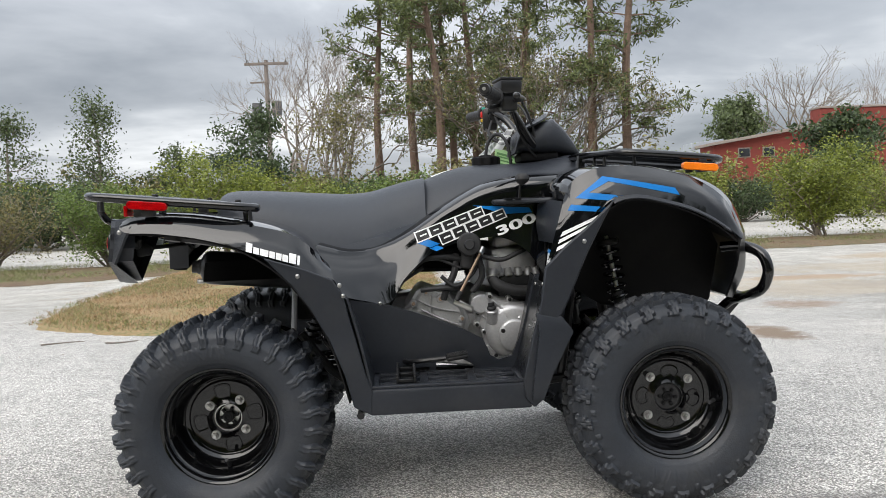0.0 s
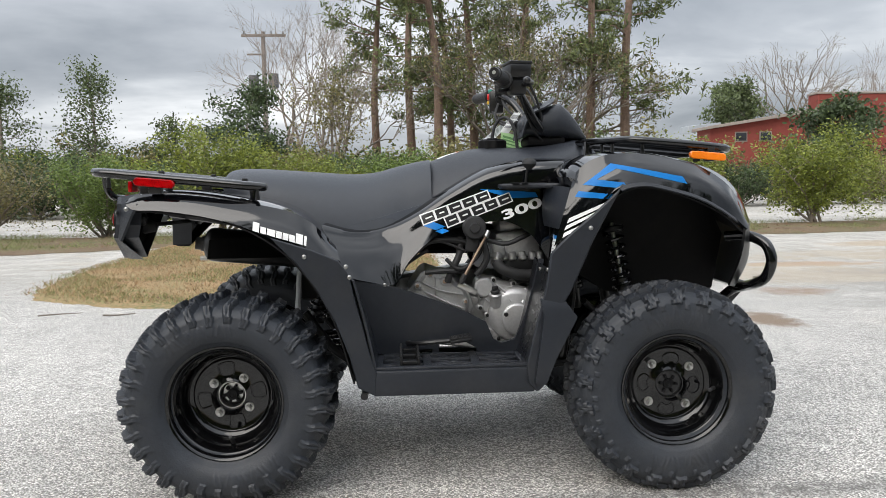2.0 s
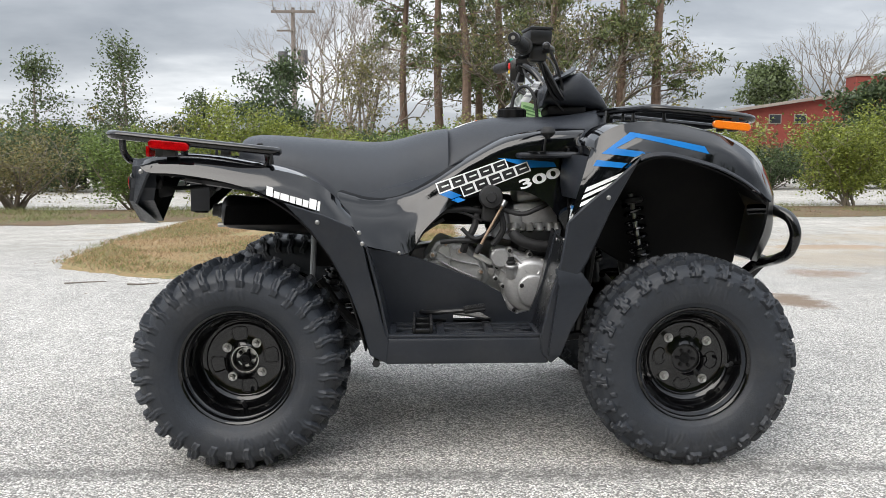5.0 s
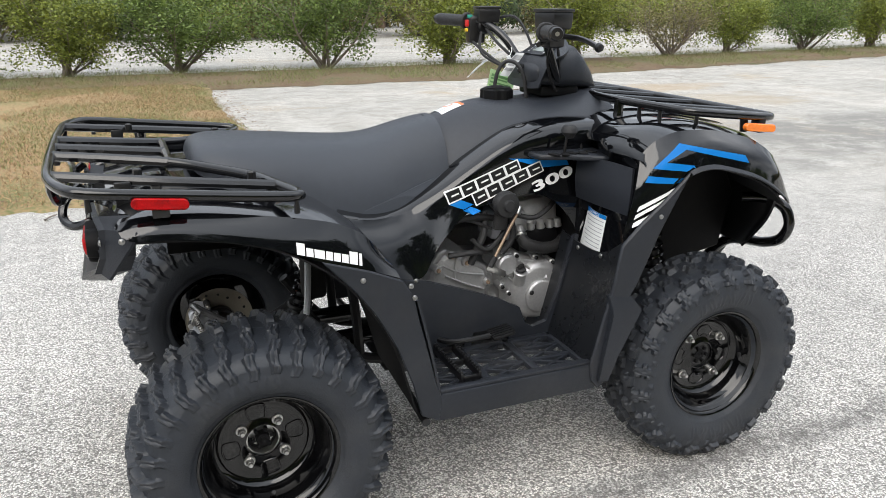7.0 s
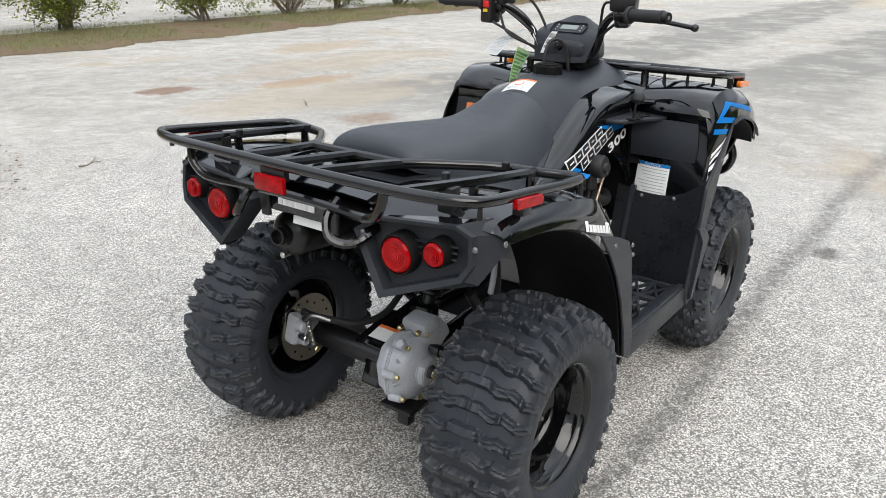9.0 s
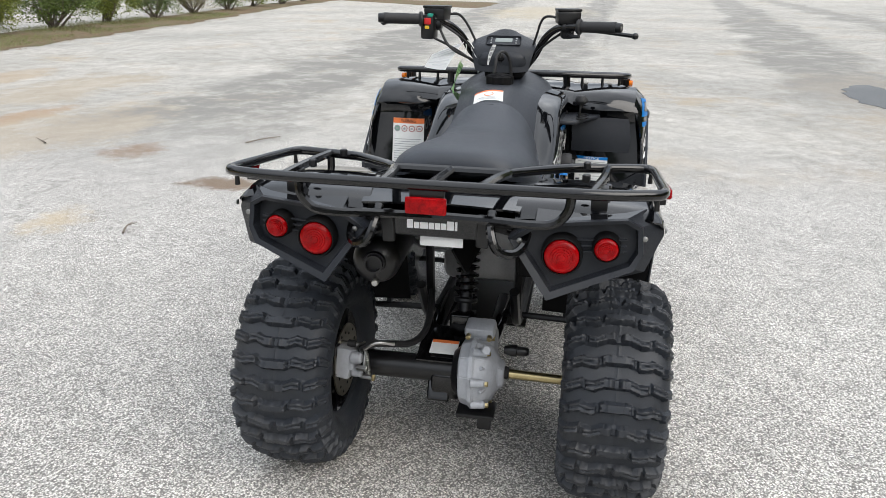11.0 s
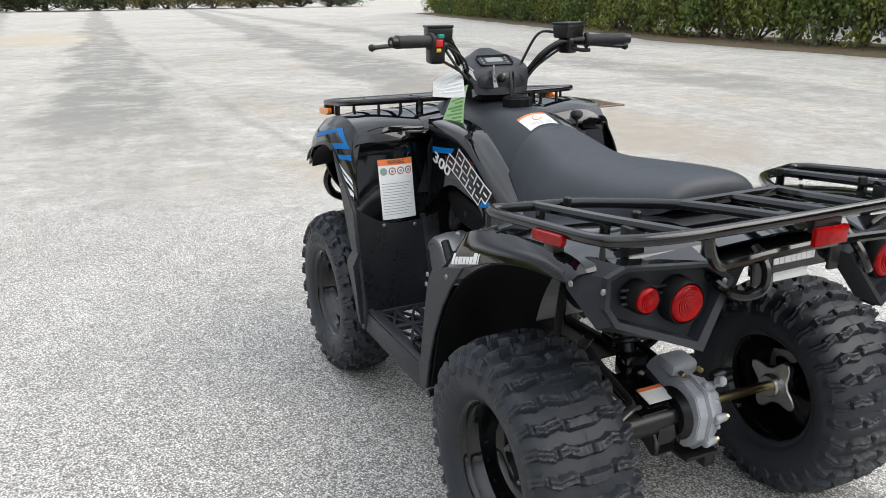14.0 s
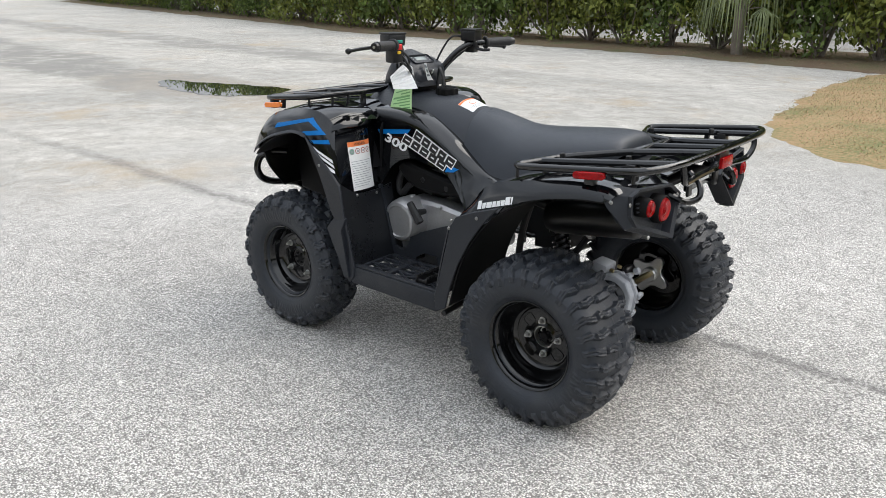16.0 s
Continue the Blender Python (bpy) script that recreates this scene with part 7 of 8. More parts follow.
block((0.10, 0.16, 0.045), pose(0.216, -0.045, 0.690, 0, -6, 0), 0.014, hd)
part("head", hd, ALU, engine)
for x in (0.180, 0.205, 0.235, 0.265, 0.288):
    part("head_boss", rod((x, -0.146, 0.586), (x - 0.003, -0.146, 0.612), 0.0125, 0.0110, 14), ALU, engine)
part("thermostat_housing", block((0.038, 0.045, 0.056), pose(0.160, -0.150, 0.622, 0, -10, 0), 0.010), ALU, engine)
part("thermostat_neck", rod((0.158, -0.165, 0.606), (0.152, -0.182, 0.588), 0.015, 0.014, 16), ALU, engine)
part("hose_clamp", rod((0.153, -0.181, 0.590), (0.152, -0.187, 0.583), 0.0185, 0.0185, 16), ZINC, engine)
part("radiator_hose", tube([(0.152, -0.186, 0.584), (0.163, -0.198, 0.568), (0.190, -0.200, 0.555), (0.225, -0.195, 0.546), (0.270, -0.180, 0.545), (0.305, -0.15, 0.55)], 0.0165, 12, 34), GRIP, engine)
for i, (pts, r) in enumerate((([(0.045, -0.18, 0.66), (0.040, -0.195, 0.61), (0.015, -0.20, 0.56), (0.005, -0.195, 0.53)], 0.010), ([(-0.13, -0.16, 0.60), (-0.08, -0.19, 0.64), (0.0, -0.2, 0.655), (0.08, -0.18, 0.64)], 0.009),
                              ([(-0.16, -0.17, 0.53), (-0.12, -0.19, 0.58), (-0.05, -0.19, 0.625)], 0.005), ([(-0.15, -0.18, 0.52), (-0.10, -0.20, 0.60), (-0.03, -0.2, 0.65), (0.06, -0.2, 0.62)], 0.004), ([(0.10, -0.19, 0.66), (0.17, -0.21, 0.64), (0.22, -0.20, 0.655), (0.26, -0.17, 0.67)], 0.007), ([(0.0, -0.21, 0.60), (0.04, -0.215, 0.57), (0.09, -0.2, 0.60), (0.12, -0.18, 0.65)], 0.006),
                              ([(0.09, -0.2, 0.55), (0.12, -0.205, 0.60), (0.10, -0.2, 0.68)], 0.009), ([(-0.06, -0.2, 0.56), (0.0, -0.21, 0.565), (0.06, -0.2, 0.56)], 0.008))):
    part("hose", tube(pts, r, 8, 26), GRIP, engine)
part("intake_duct", tube([(0.10, -0.05, 0.655), (0.0, -0.03, 0.665), (-0.12, 0, 0.67)], 0.034, 14), DARK, engine)
part("air_box", block((0.26, 0.20, 0.10), pose(-0.16, 0.0, 0.69, 0, -6, 0), 0.03), DARK, engine)
part("carburettor", block((0.07, 0.09, 0.08), pose(0.13, -0.09, 0.60, 0, 10, 0), 0.012), GREYCAST, engine)
part("carb_bolt", rod((0.15, -0.13, 0.60), (0.15, -0.17, 0.60), 0.012, 0.010), ZINC, engine)
part("upper_duct", block((0.26, 0.14, 0.07), pose(0.19, -0.02, 0.76, 0, 6, 0), 0.02), DARK, engine)
part("choke_housing", lathe([(0.0001, 0.034), (0.013, 0.034), (0.016, 0.026), (0.030, 0.024), (0.034, 0.016), (0.034, 0.0), (0.026, -0.02), (0.026, -0.05)], pose(0.082, -0.225, 0.690, 0, 0, 180), 26), GRIP, engine)
part("choke_arm", block((0.040, 0.020, 0.085), pose(0.080, -0.215, 0.660, 0, 8, 0), 0.010), GRIP, engine)
part("shift_rod", rod((0.118, -0.236, 0.672), (0.048, -0.236, 0.545), 0.0042, seg=10), COPPER, engine)
part("rod_end", rod((0.122, -0.230, 0.680), (0.112, -0.238, 0.662), 0.009, seg=12), ZINC, engine)
part("rod_end", rod((0.054, -0.236, 0.556), (0.040, -0.236, 0.530), 0.008, seg=12), GRIP, engine)
part("shift_arm", block((0.060, 0.006, 0.018), pose(0.060, -0.232, 0.515, 0, 28, 0), 0.003), ZINC, engine)
# left side of the engine
lc = lathe([(0.086, 0.0), (0.086, 0.05), (0.080, 0.085), (0.072, 0.098), (0.062, 0.101), (0.058, 0.096), (0.0001, 0.096)], pose(0.180, 0.168, 0.468), 40)
part("starter_cover", lc, ALU, engine)
part("belt_case", slab([(0.24, 0.38), (0.265, 0.47), (0.20, 0.548), (0.05, 0.545), (-0.10, 0.525), (-0.18, 0.51), (-0.20, 0.47), (-0.10, 0.43), (0.05, 0.37), (0.15, 0.36)], 0.10, 0.195, 0.012), ALU, engine)
for x, z in ((0.215, 0.46), (0.17, 0.553), (0.03, 0.534), (-0.11, 0.515), (-0.17, 0.485), (-0.06, 0.43), (0.08, 0.375)):
    part("case_bolt", rod((x, 0.190, z), (x, 0.204, z), 0.009, 0.007, 8), ALU, engine)
ph = part("pull_handle", rod((0.125, 0.262, 0.552), (0.070, 0.262, 0.482), 0.013, 0.016, 8), GRIP, engine, "black pull starter handle")
part("handle_neck", rod((0.110, 0.195, 0.505), (0.098, 0.262, 0.516), 0.012), GRIP, ph)
du = slab([(0.255, 0.655), (0.225, 0.690), (0.15, 0.672), (0.0, 0.648), (-0.11, 0.635), (-0.125, 0.600), (-0.07, 0.585), (0.06, 0.582), (0.15, 0.585), (0.21, 0.61)], 0.150, 0.198, 0.012)
dct = part("belt_duct", du, DARK, engine, "black belt cooling duct")
for x, z in ((0.115, 0.628), (0.0, 0.612)):
    part("duct_hole", rod((x, 0.196, z), (x, 0.200, z), 0.010, seg=14), SATIN, dct)
part("hose", tube([(0.24, 0.15, 0.66), (0.27, 0.16, 0.60), (0.25, 0.17, 0.55), (0.19, 0.16, 0.60), (0.10, 0.15, 0.57)], 0.014, 8, 30), GRIP, engine)

# exhaust
part("muffler", lathe([(0.0001, -0.01), (0.024, -0.01), (0.026, 0.0), (0.042, 0.006), (0.053, 0.018), (0.056, 0.03), (0.056, 0.30), (0.045, 0.33), (0.02, 0.34)], Matrix.Translation((-0.775, 0.160, 0.632)) @ pose(0, 0, 0, -6, 0, -90 + 6), 30), SATIN, quad, "black cylindrical muffler")
part("tail_pipe", lathe([(0.017, 0.0), (0.017, -0.028), (0.021, -0.028), (0.021, 0.0)], Matrix.Translation((-0.775, 0.160, 0.632)) @ pose(0, 0, 0, -6, 0, -84), 20, closed=True), SATIN, quad)
part("muffler_bolt", rod((-0.79, 0.158, 0.585), (-0.765, 0.158, 0.585), 0.008, seg=8), ZINC, quad)
part("exhaust_pipe", tube([(-0.46, 0.12, 0.60), (-0.30, 0.13, 0.63), (-0.1, 0.12, 0.665), (0.12, 0.10, 0.67), (0.30, 0.05, 0.64)], 0.020, 10, 40), SATIN, quad)
part("heat_shield", skin([[(-0.72, -0.01, 0.655), (-0.55, -0.02, 0.66), (-0.42, -0.03, 0.64)], [(-0.72, -0.045, 0.60), (-0.55, -0.05, 0.60), (-0.42, -0.055, 0.60)]], 10, 4, 0.004), DARK, quad)

# swing arm, axle, gear case
arm = new("swing_arm"); arm.parent = quad
tagged(arm, "black steel swing arm and axle housing")
part("axle_housing", rod((-0.5825, 0.275, 0.272), (-0.5825, -0.02, 0.272), 0.034, seg=24), SATIN, arm)
part("arm_beam", tube([(-0.22, 0.075, 0.33), (-0.36, 0.080, 0.325), (-0.50, 0.075, 0.305), (-0.575, 0.06, 0.285)], 0.024, 10), TUBE, arm)
part("arm_beam", tube([(-0.22, -0.085, 0.33), (-0.36, -0.085, 0.325), (-0.50, -0.075, 0.305), (-0.56, -0.06, 0.295)], 0.024, 10), TUBE, arm)
part("arm_plate", block((0.15, 0.15, 0.012), pose(-0.530, 0.030, 0.318, 0, -14, 0), 0.003), TUBE, arm)
part("arm_web", slab([(-0.60, 0.300), (-0.62, 0.265), (-0.615, 0.205), (-0.59, 0.190), (-0.545, 0.20), (-0.53, 0.30)], -0.012, 0.060, 0.005), TUBE, arm)
part("warning_label", block((0.052, 0.072, 0.002), pose(-0.562, 0.035, 0.3255, 0, -14, 0), 0), PAPER, arm, "small white warning label")
part("label_head", block((0.010, 0.070, 0.002), pose(-0.542, 0.035, 0.3320, 0, -14, 0), 0), ORANGE, arm)
part("shock_mount", block((0.05, 0.07, 0.06), pose(-0.435, 0.006, 0.345), 0.008), TUBE, arm)
part("hitch_bracket", slab([(-0.555, 0.26), (-0.600, 0.262), (-0.625, 0.20), (-0.605, 0.188), (-0.575, 0.205)], 0.012, 0.070, 0.004), TUBE, arm)
part("skid_bracket", block((0.08, 0.10, 0.012), pose(-0.60, -0.06, 0.172), 0.004), SATIN, arm)
part("skid_bracket", block((0.03, 0.035, 0.035), pose(-0.625, -0.085, 0.155), 0.004), SATIN, arm)
part("hub_carrier", rod((-0.5825, 0.275, 0.272), (-0.5825, 0.315, 0.272), 0.045, seg=20), SATIN, arm)
diff = new("gear_case"); diff.parent = quad
tagged(diff, "light grey cast final gear case")
gear_hull = [(-0.084, 0.022), (-0.062, 0.068), (-0.012, 0.088), (0.048, 0.076), (0.080, 0.034), (0.076, -0.038), (0.034, -0.082), (-0.036, -0.086), (-0.076, -0.044)]
gh = bmesh.new()
gv = grid(gh, [[Vector((-0.5825 + x * k, y, 0.276 + z * k)) for x, z in gear_hull] for y, k in ((-0.012, 0.70), (-0.018, 0.93), (-0.042, 1.0), (-0.0425, 1.07), (-0.055, 1.07), (-0.0555, 1.0), (-0.080, 0.93), (-0.102, 0.74), (-0.113, 0.46), (-0.128, 0.36), (-0.130, 0.10))], close_u=True)
gh.faces.new(gv[0]); gh.faces.new(gv[-1][::-1])
bmesh.ops.recalc_face_normals(gh, faces=gh.faces)
bmesh.ops.bevel(gh, geom=gh.edges[:], offset=0.0022, segments=2, affect="EDGES")
part("case_half", gh, GREYCAST, diff, "", 30)
part("case_seat", rod((-0.5825, -0.016, 0.274), (-0.5825, 0.004, 0.274), 0.066, 0.056, 24), SATIN, diff, "black bearing seat")
for k in range(8):
    a = k * math.pi / 4 + 0.2
    c_, s_ = math.cos(a), math.sin(a)
    part("case_rib", rod((-0.5825 + 0.036 * c_, -0.104, 0.276 + 0.036 * s_), (-0.5825 + 0.084 * c_, -0.074, 0.276 + 0.084 * s_), 0.005, 0.006, 6), GREYCAST, diff)
part("case_neck", rod((-0.565, -0.058, 0.305), (-0.455, -0.058, 0.335), 0.050, 0.038, 24), GREYCAST, diff)
part("top_boss", block((0.065, 0.080, 0.036), pose(-0.530, -0.056, 0.374, 0, -8, 0), 0.012), GREYCAST, diff)
for y in (-0.03, -0.085):
    part("case_bolt", rod((-0.570, y, 0.372), (-0.586, y, 0.370), 0.007, seg=6), BRASS, diff)
for k in range(7):
    a = k * 0.898 + 0.3
    part("case_lug", rod((-0.5825 + 0.090 * math.cos(a), -0.050, 0.276 + 0.090 * math.sin(a)), (-0.5825 + 0.088 * math.cos(a), -0.088, 0.276 + 0.088 * math.sin(a)), 0.0125, 0.010, 10), GREYCAST, diff)
    part("case_bolt", rod((-0.5825 + 0.088 * math.cos(a), -0.086, 0.276 + 0.088 * math.sin(a)), (-0.5825 + 0.088 * math.cos(a), -0.097, 0.276 + 0.088 * math.sin(a)), 0.0065, seg=6), BRASS, diff)
part("filler_plug", rod((-0.635, -0.085, 0.365), (-0.655, -0.088, 0.375), 0.013, seg=6), GREYCAST, diff)
part("breather_plug", lathe([(0.0001, 0.034), (0.008, 0.033), (0.0115, 0.028), (0.012, 0.004), (0.0155, 0.002), (0.0155, -0.012), (0.010, -0.03)], pose(-0.579, -0.155, 0.344, 0, 0, 180), 18), SATIN, diff, "smooth black breather plug")
part("axle_seal", rod((-0.5825, -0.115, 0.280), (-0.5825, -0.140, 0.280), 0.020, 0.016), GRIP, quad)
part("axle_shaft", rod((-0.5825, -0.138, 0.278), (-0.5825, -0.335, 0.274), 0.0125, seg=18), BRASS, quad, "yellow-plated axle shaft")
part("axle_shaft", rod((-0.5825, 0.30, 0.272), (-0.5825, 0.36, 0.272), 0.0125, seg=18), BRASS, quad)
# star-shaped wheel hubs
for sd in (-1, 1):
    star = []
    for k in range(32):
        a = 2 * math.pi * k / 32
        r = 0.058 + 0.026 * max(-0.4, math.cos(4 * a))
        star.append((-0.5825 + r * math.cos(a + 0.5), 0.272 + r * math.sin(a + 0.5)))
    part("wheel_hub", slab(star, sd * 0.335, sd * 0.352, 0.003), ZINC if sd < 0 else SATIN, quad, "bright star-shaped wheel hub")
    part("hub_sleeve", rod((-0.5825, sd * 0.320, 0.272), (-0.5825, sd * 0.385, 0.272), 0.030), ZINC, quad)
part("brake_disc", lathe([(0.045, 0.300), (0.098, 0.300), (0.098, 0.304), (0.045, 0.304)], pose(-0.5825, 0, 0.272), 40, closed=True), mat("brake_disc_steel", (0.30, 0.27, 0.22), 0.35, metal=1.0, var=0.15, vscale=30), quad, "drilled brake disc")
# solid black plugs paint the dark of the drilled holes
for k in range(16):
    a = 2 * math.pi * k / 16
    rr = 0.070 + 0.008 * (k % 3)
    part("dark_hole_plug", rod((-0.5825 + rr * math.cos(a), 0.2985, 0.272 + rr * math.sin(a)), (-0.5825 + rr * math.cos(a), 0.3055, 0.272 + rr * math.sin(a)), 0.0042, seg=8), DARK, quad)
cal = new("brake_caliper"); cal.parent = quad
part("caliper_body", block((0.050, 0.052, 0.082), pose(-0.640, 0.286, 0.296, 10, 15, 0), 0.010), GREYCAST, cal)
part("caliper_bridge", block((0.070, 0.022, 0.050), pose(-0.628, 0.262, 0.300, 10, 15, 0), 0.006), GREYCAST, cal)
part("piston_boss", rod((-0.655, 0.262, 0.318), (-0.658, 0.232, 0.320), 0.017, 0.015, 18), GREYCAST, cal)
part("piston_boss", rod((-0.648, 0.262, 0.276), (-0.651, 0.236, 0.275), 0.015, 0.013, 18), GREYCAST, cal)
part("caliper_bracket", slab([(-0.60, 0.262), (-0.655, 0.250), (-0.672, 0.275), (-0.664, 0.345), (-0.635, 0.352), (-0.612, 0.318)], 0.300, 0.308, 0.003), SATIN, cal)
part("slide_pin", rod((-0.618, 0.300, 0.338), (-0.618, 0.235, 0.338), 0.0065, seg=10), ZINC, cal)
part("slide_boot", rod((-0.618, 0.282, 0.338), (-0.618, 0.258, 0.338), 0.011, 0.009, 12), GRIP, cal)
part("bleed_bolt", rod((-0.648, 0.245, 0.345), (-0.650, 0.225, 0.362), 0.0055, seg=6), ZINC, cal)
part("caliper_bolt", rod((-0.640, 0.245, 0.258), (-0.642, 0.205, 0.258), 0.0065, seg=8), ZINC, cal)
part("caliper_bolt", rod((-0.668, 0.245, 0.298), (-0.672, 0.215, 0.298), 0.008, seg=6), ZINC, cal)
part("adjuster_nut", rod((-0.642, 0.212, 0.258), (-0.642, 0.204, 0.258), 0.010, seg=6), BRASS, cal)
part("brake_lever_arm", slab([(-0.672, 0.300), (-0.655, 0.292), (-0.640, 0.335), (-0.652, 0.345)], 0.222, 0.228, 0.002), ZINC, cal)
part("return_spring", coil((-0.656, 0.222, 0.335), (-0.640, 0.222, 0.262), 0.0055, 0.0016, 11), ZINC, cal)
part("brake_hose", tube([(-0.655, 0.235, 0.345), (-0.66, 0.20, 0.365), (-0.63, 0.16, 0.355), (-0.57, 0.12, 0.335), (-0.48, 0.10, 0.34), (-0.36, 0.11, 0.40)], 0.0095, 8, 40), GRIP, quad)
part("brake_pipe", tube([(-0.665, 0.225, 0.35), (-0.665, 0.19, 0.372), (-0.645, 0.15, 0.362)], 0.005, 8, 16), ZINC, quad)
part("light_harness", tube([(-0.83, 0.26, 0.715), (-0.80, 0.20, 0.70), (-0.76, 0.10, 0.72), (-0.72, 0.0, 0.73), (-0.75, -0.12, 0.72), (-0.83, -0.26, 0.715)], 0.006, 6, 40), GRIP, quad)
for sd in (-1, 1):
    for y, z in ((0.262, 0.714), (0.350, 0.735)):
        part("lamp_socket", rod((-0.835, sd * y, z), (-0.80, sd * y, z - 0.004), 0.022 if y < 0.3 else 0.016, 0.014, 16), GRIP, quad)
part("coolant_bottle", block((0.06, 0.05, 0.13), pose(-0.40, -0.16, 0.55), 0.015), DARK, quad)
part("drain_tube", tube([(-0.42, -0.20, 0.60), (-0.425, -0.205, 0.52), (-0.43, -0.2, 0.46)], 0.008, 8), GREYCAST, quad)
# added black plate, stands in for the dark frame and hoses in this gap
part("gap_filler_plate", slab([(-0.232, 0.46), (-0.232, 0.80), (-0.20, 0.86), (0.20, 0.86), (0.232, 0.80), (0.232, 0.46)], 0.300, 0.308, 0.003, axis="x"), DARK, quad, "black plate added to fill the gap behind the engine bay")

# -- graphics, labels and screws, laid on the panels --
from mathutils.bvhtree import BVHTree

flank_tree = BVHTree.FromBMesh(flank_copy)
wall_tree = BVHTree.FromBMesh(wall_copy)


def tree_of(ob):
    b_ = bmesh.new(); b_.from_mesh(ob.data)
    return BVHTree.FromBMesh(b_)


side_tree, rear_tree, cover_tree = tree_of(side_r), tree_of(rfend_r), tree_of(cover)


def drape(bm, tree, lift, sd=-1, way="y"):
    """Lay a flat mesh given in (x, z) on the right-hand panel, or its mirror on the left; way x: given in (y, z) on a rear-facing wall; way z: given in (x, y) from above."""
    for v in bm.verts:
        a, b_ = v.co.x, v.co.y
        if way == "y":
            hit = tree.ray_cast(Vector((a, -1.2, b_)), Vector((0, 1, 0)))[0]
            y = (hit.y if hit else v.co.z) - lift
            v.co = Vector((a, y if sd < 0 else -y, b_))
        elif way == "x":
            hit = tree.ray_cast(Vector((-0.4, -abs(a), b_)), Vector((1, 0, 0)))[0]
            v.co = Vector(((hit.x if hit else 0.31) - lift, a, b_))
        else:
            hit = tree.ray_cast(Vector((a, b_, 1.6)), Vector((0, 0, -1)))[0]
            v.co = Vector((a, b_, (hit.z if hit else 0.9) + lift))
    bmesh.ops.recalc_face_normals(bm, faces=bm.faces)
    return bm


def flat(polys, guess=-0.24, cuts=3):
    """Polygons in a plane, cut fine enough to follow a curved panel."""
    bm = bmesh.new()
    for poly in polys:
        b2 = bmesh.new()
        b2.faces.new([b2.verts.new((a, b_, guess)) for a, b_ in poly])
        bmesh.ops.triangulate(b2, faces=b2.faces[:])
        for _ in range(cuts):
            long_ = [e for e in b2.edges if e.calc_length() > 0.018]
            if not long_:
                break
            bmesh.ops.subdivide_edges(b2, edges=long_, cuts=1)
            bmesh.ops.triangulate(b2, faces=b2.faces[:])
        merge(bm, b2)
    return bm


def mapper(lt, rt, lb, rb):
    def f(u, v):
        return ((lt[0] * (1 - u) + rt[0] * u) * v + (lb[0] * (1 - u) + rb[0] * u) * (1 - v), (lt[1] * (1 - u) + rt[1] * u) * v + (lb[1] * (1 - u) + rb[1] * u) * (1 - v))
    return f


def quads(f, cells):
    return [[f(u0, v0), f(u1, v0), f(u1, v1), f(u0, v1)] for u0, v0, u1, v1 in cells]


def text_on(f, text, bold=0.012):
    """Characters of the built-in font, mapped into a four-cornered field."""
    cu = bpy.data.curves.new("glyphs", "FONT")
    cu.body = text; cu.offset = bold; cu.resolution_u = 3
    ob = bpy.data.objects.new("glyphs", cu)
    scene.collection.objects.link(ob)
    me = bpy.data.meshes.new_from_object(ob.evaluated_get(bpy.context.evaluated_depsgraph_get()))
    bpy.data.objects.remove(ob); bpy.data.curves.remove(cu)
    bm = bmesh.new(); bm.from_mesh(me); bpy.data.meshes.remove(me)
    xs = [v.co.x for v in bm.verts]; ys = [v.co.y for v in bm.verts]
    for v in bm.verts:
        a, b_ = f((v.co.x - min(xs)) / (max(xs) - min(xs)), (v.co.y - min(ys)) / (max(ys) - min(ys)))
        v.co = Vector((a, b_, -0.24))
    return bm


BLUE_A = [(0.339, 0.808), (0.412, 0.862), (0.593, 0.825), (0.604, 0.806), (0.424, 0.848), (0.373, 0.821), (0.461, 0.809), (0.446, 0.796)]
BLUE_B = [(0.327, 0.792), (0.424, 0.781), (0.410, 0.770), (0.318, 0.777)]
WHITES = [[(0.301, 0.723), (0.405, 0.768), (0.398, 0.757), (0.295, 0.710)], [(0.293, 0.704), (0.380, 0.745), (0.372, 0.735), (0.288, 0.692)], [(0.287, 0.685), (0.340, 0.712), (0.333, 0.702), (0.283, 0.674)]]
# the model graphic as a row of plain outlined blocks
def block_word(f, n, lift, sd, tree, parent, name):
    for i in range(n):
        u0, u1 = i / n + 0.004, (i + 1) / n - 0.004
        o = part(name, drape(flat(quads(f, [(u0 - 0.006, -0.04, u1 + 0.006, 1.04)])), tree, lift, sd), WHITE, parent, "white outlined block of the graphic")
        part("block_inside", drape(flat(quads(f, [(u0 + 0.012, 0.08, u1 - 0.012, 0.92)])), tree, lift + 0.0007, sd), BLACKDECAL, o)
        part("block_bar", drape(flat(quads(f, [(u0 + (u1 - u0) * 0.30, 0.43, u1 - (u1 - u0) * (0.30 if i % 2 else 0.18), 0.57)])), tree, lift + 0.0014, sd), WHITE, o)


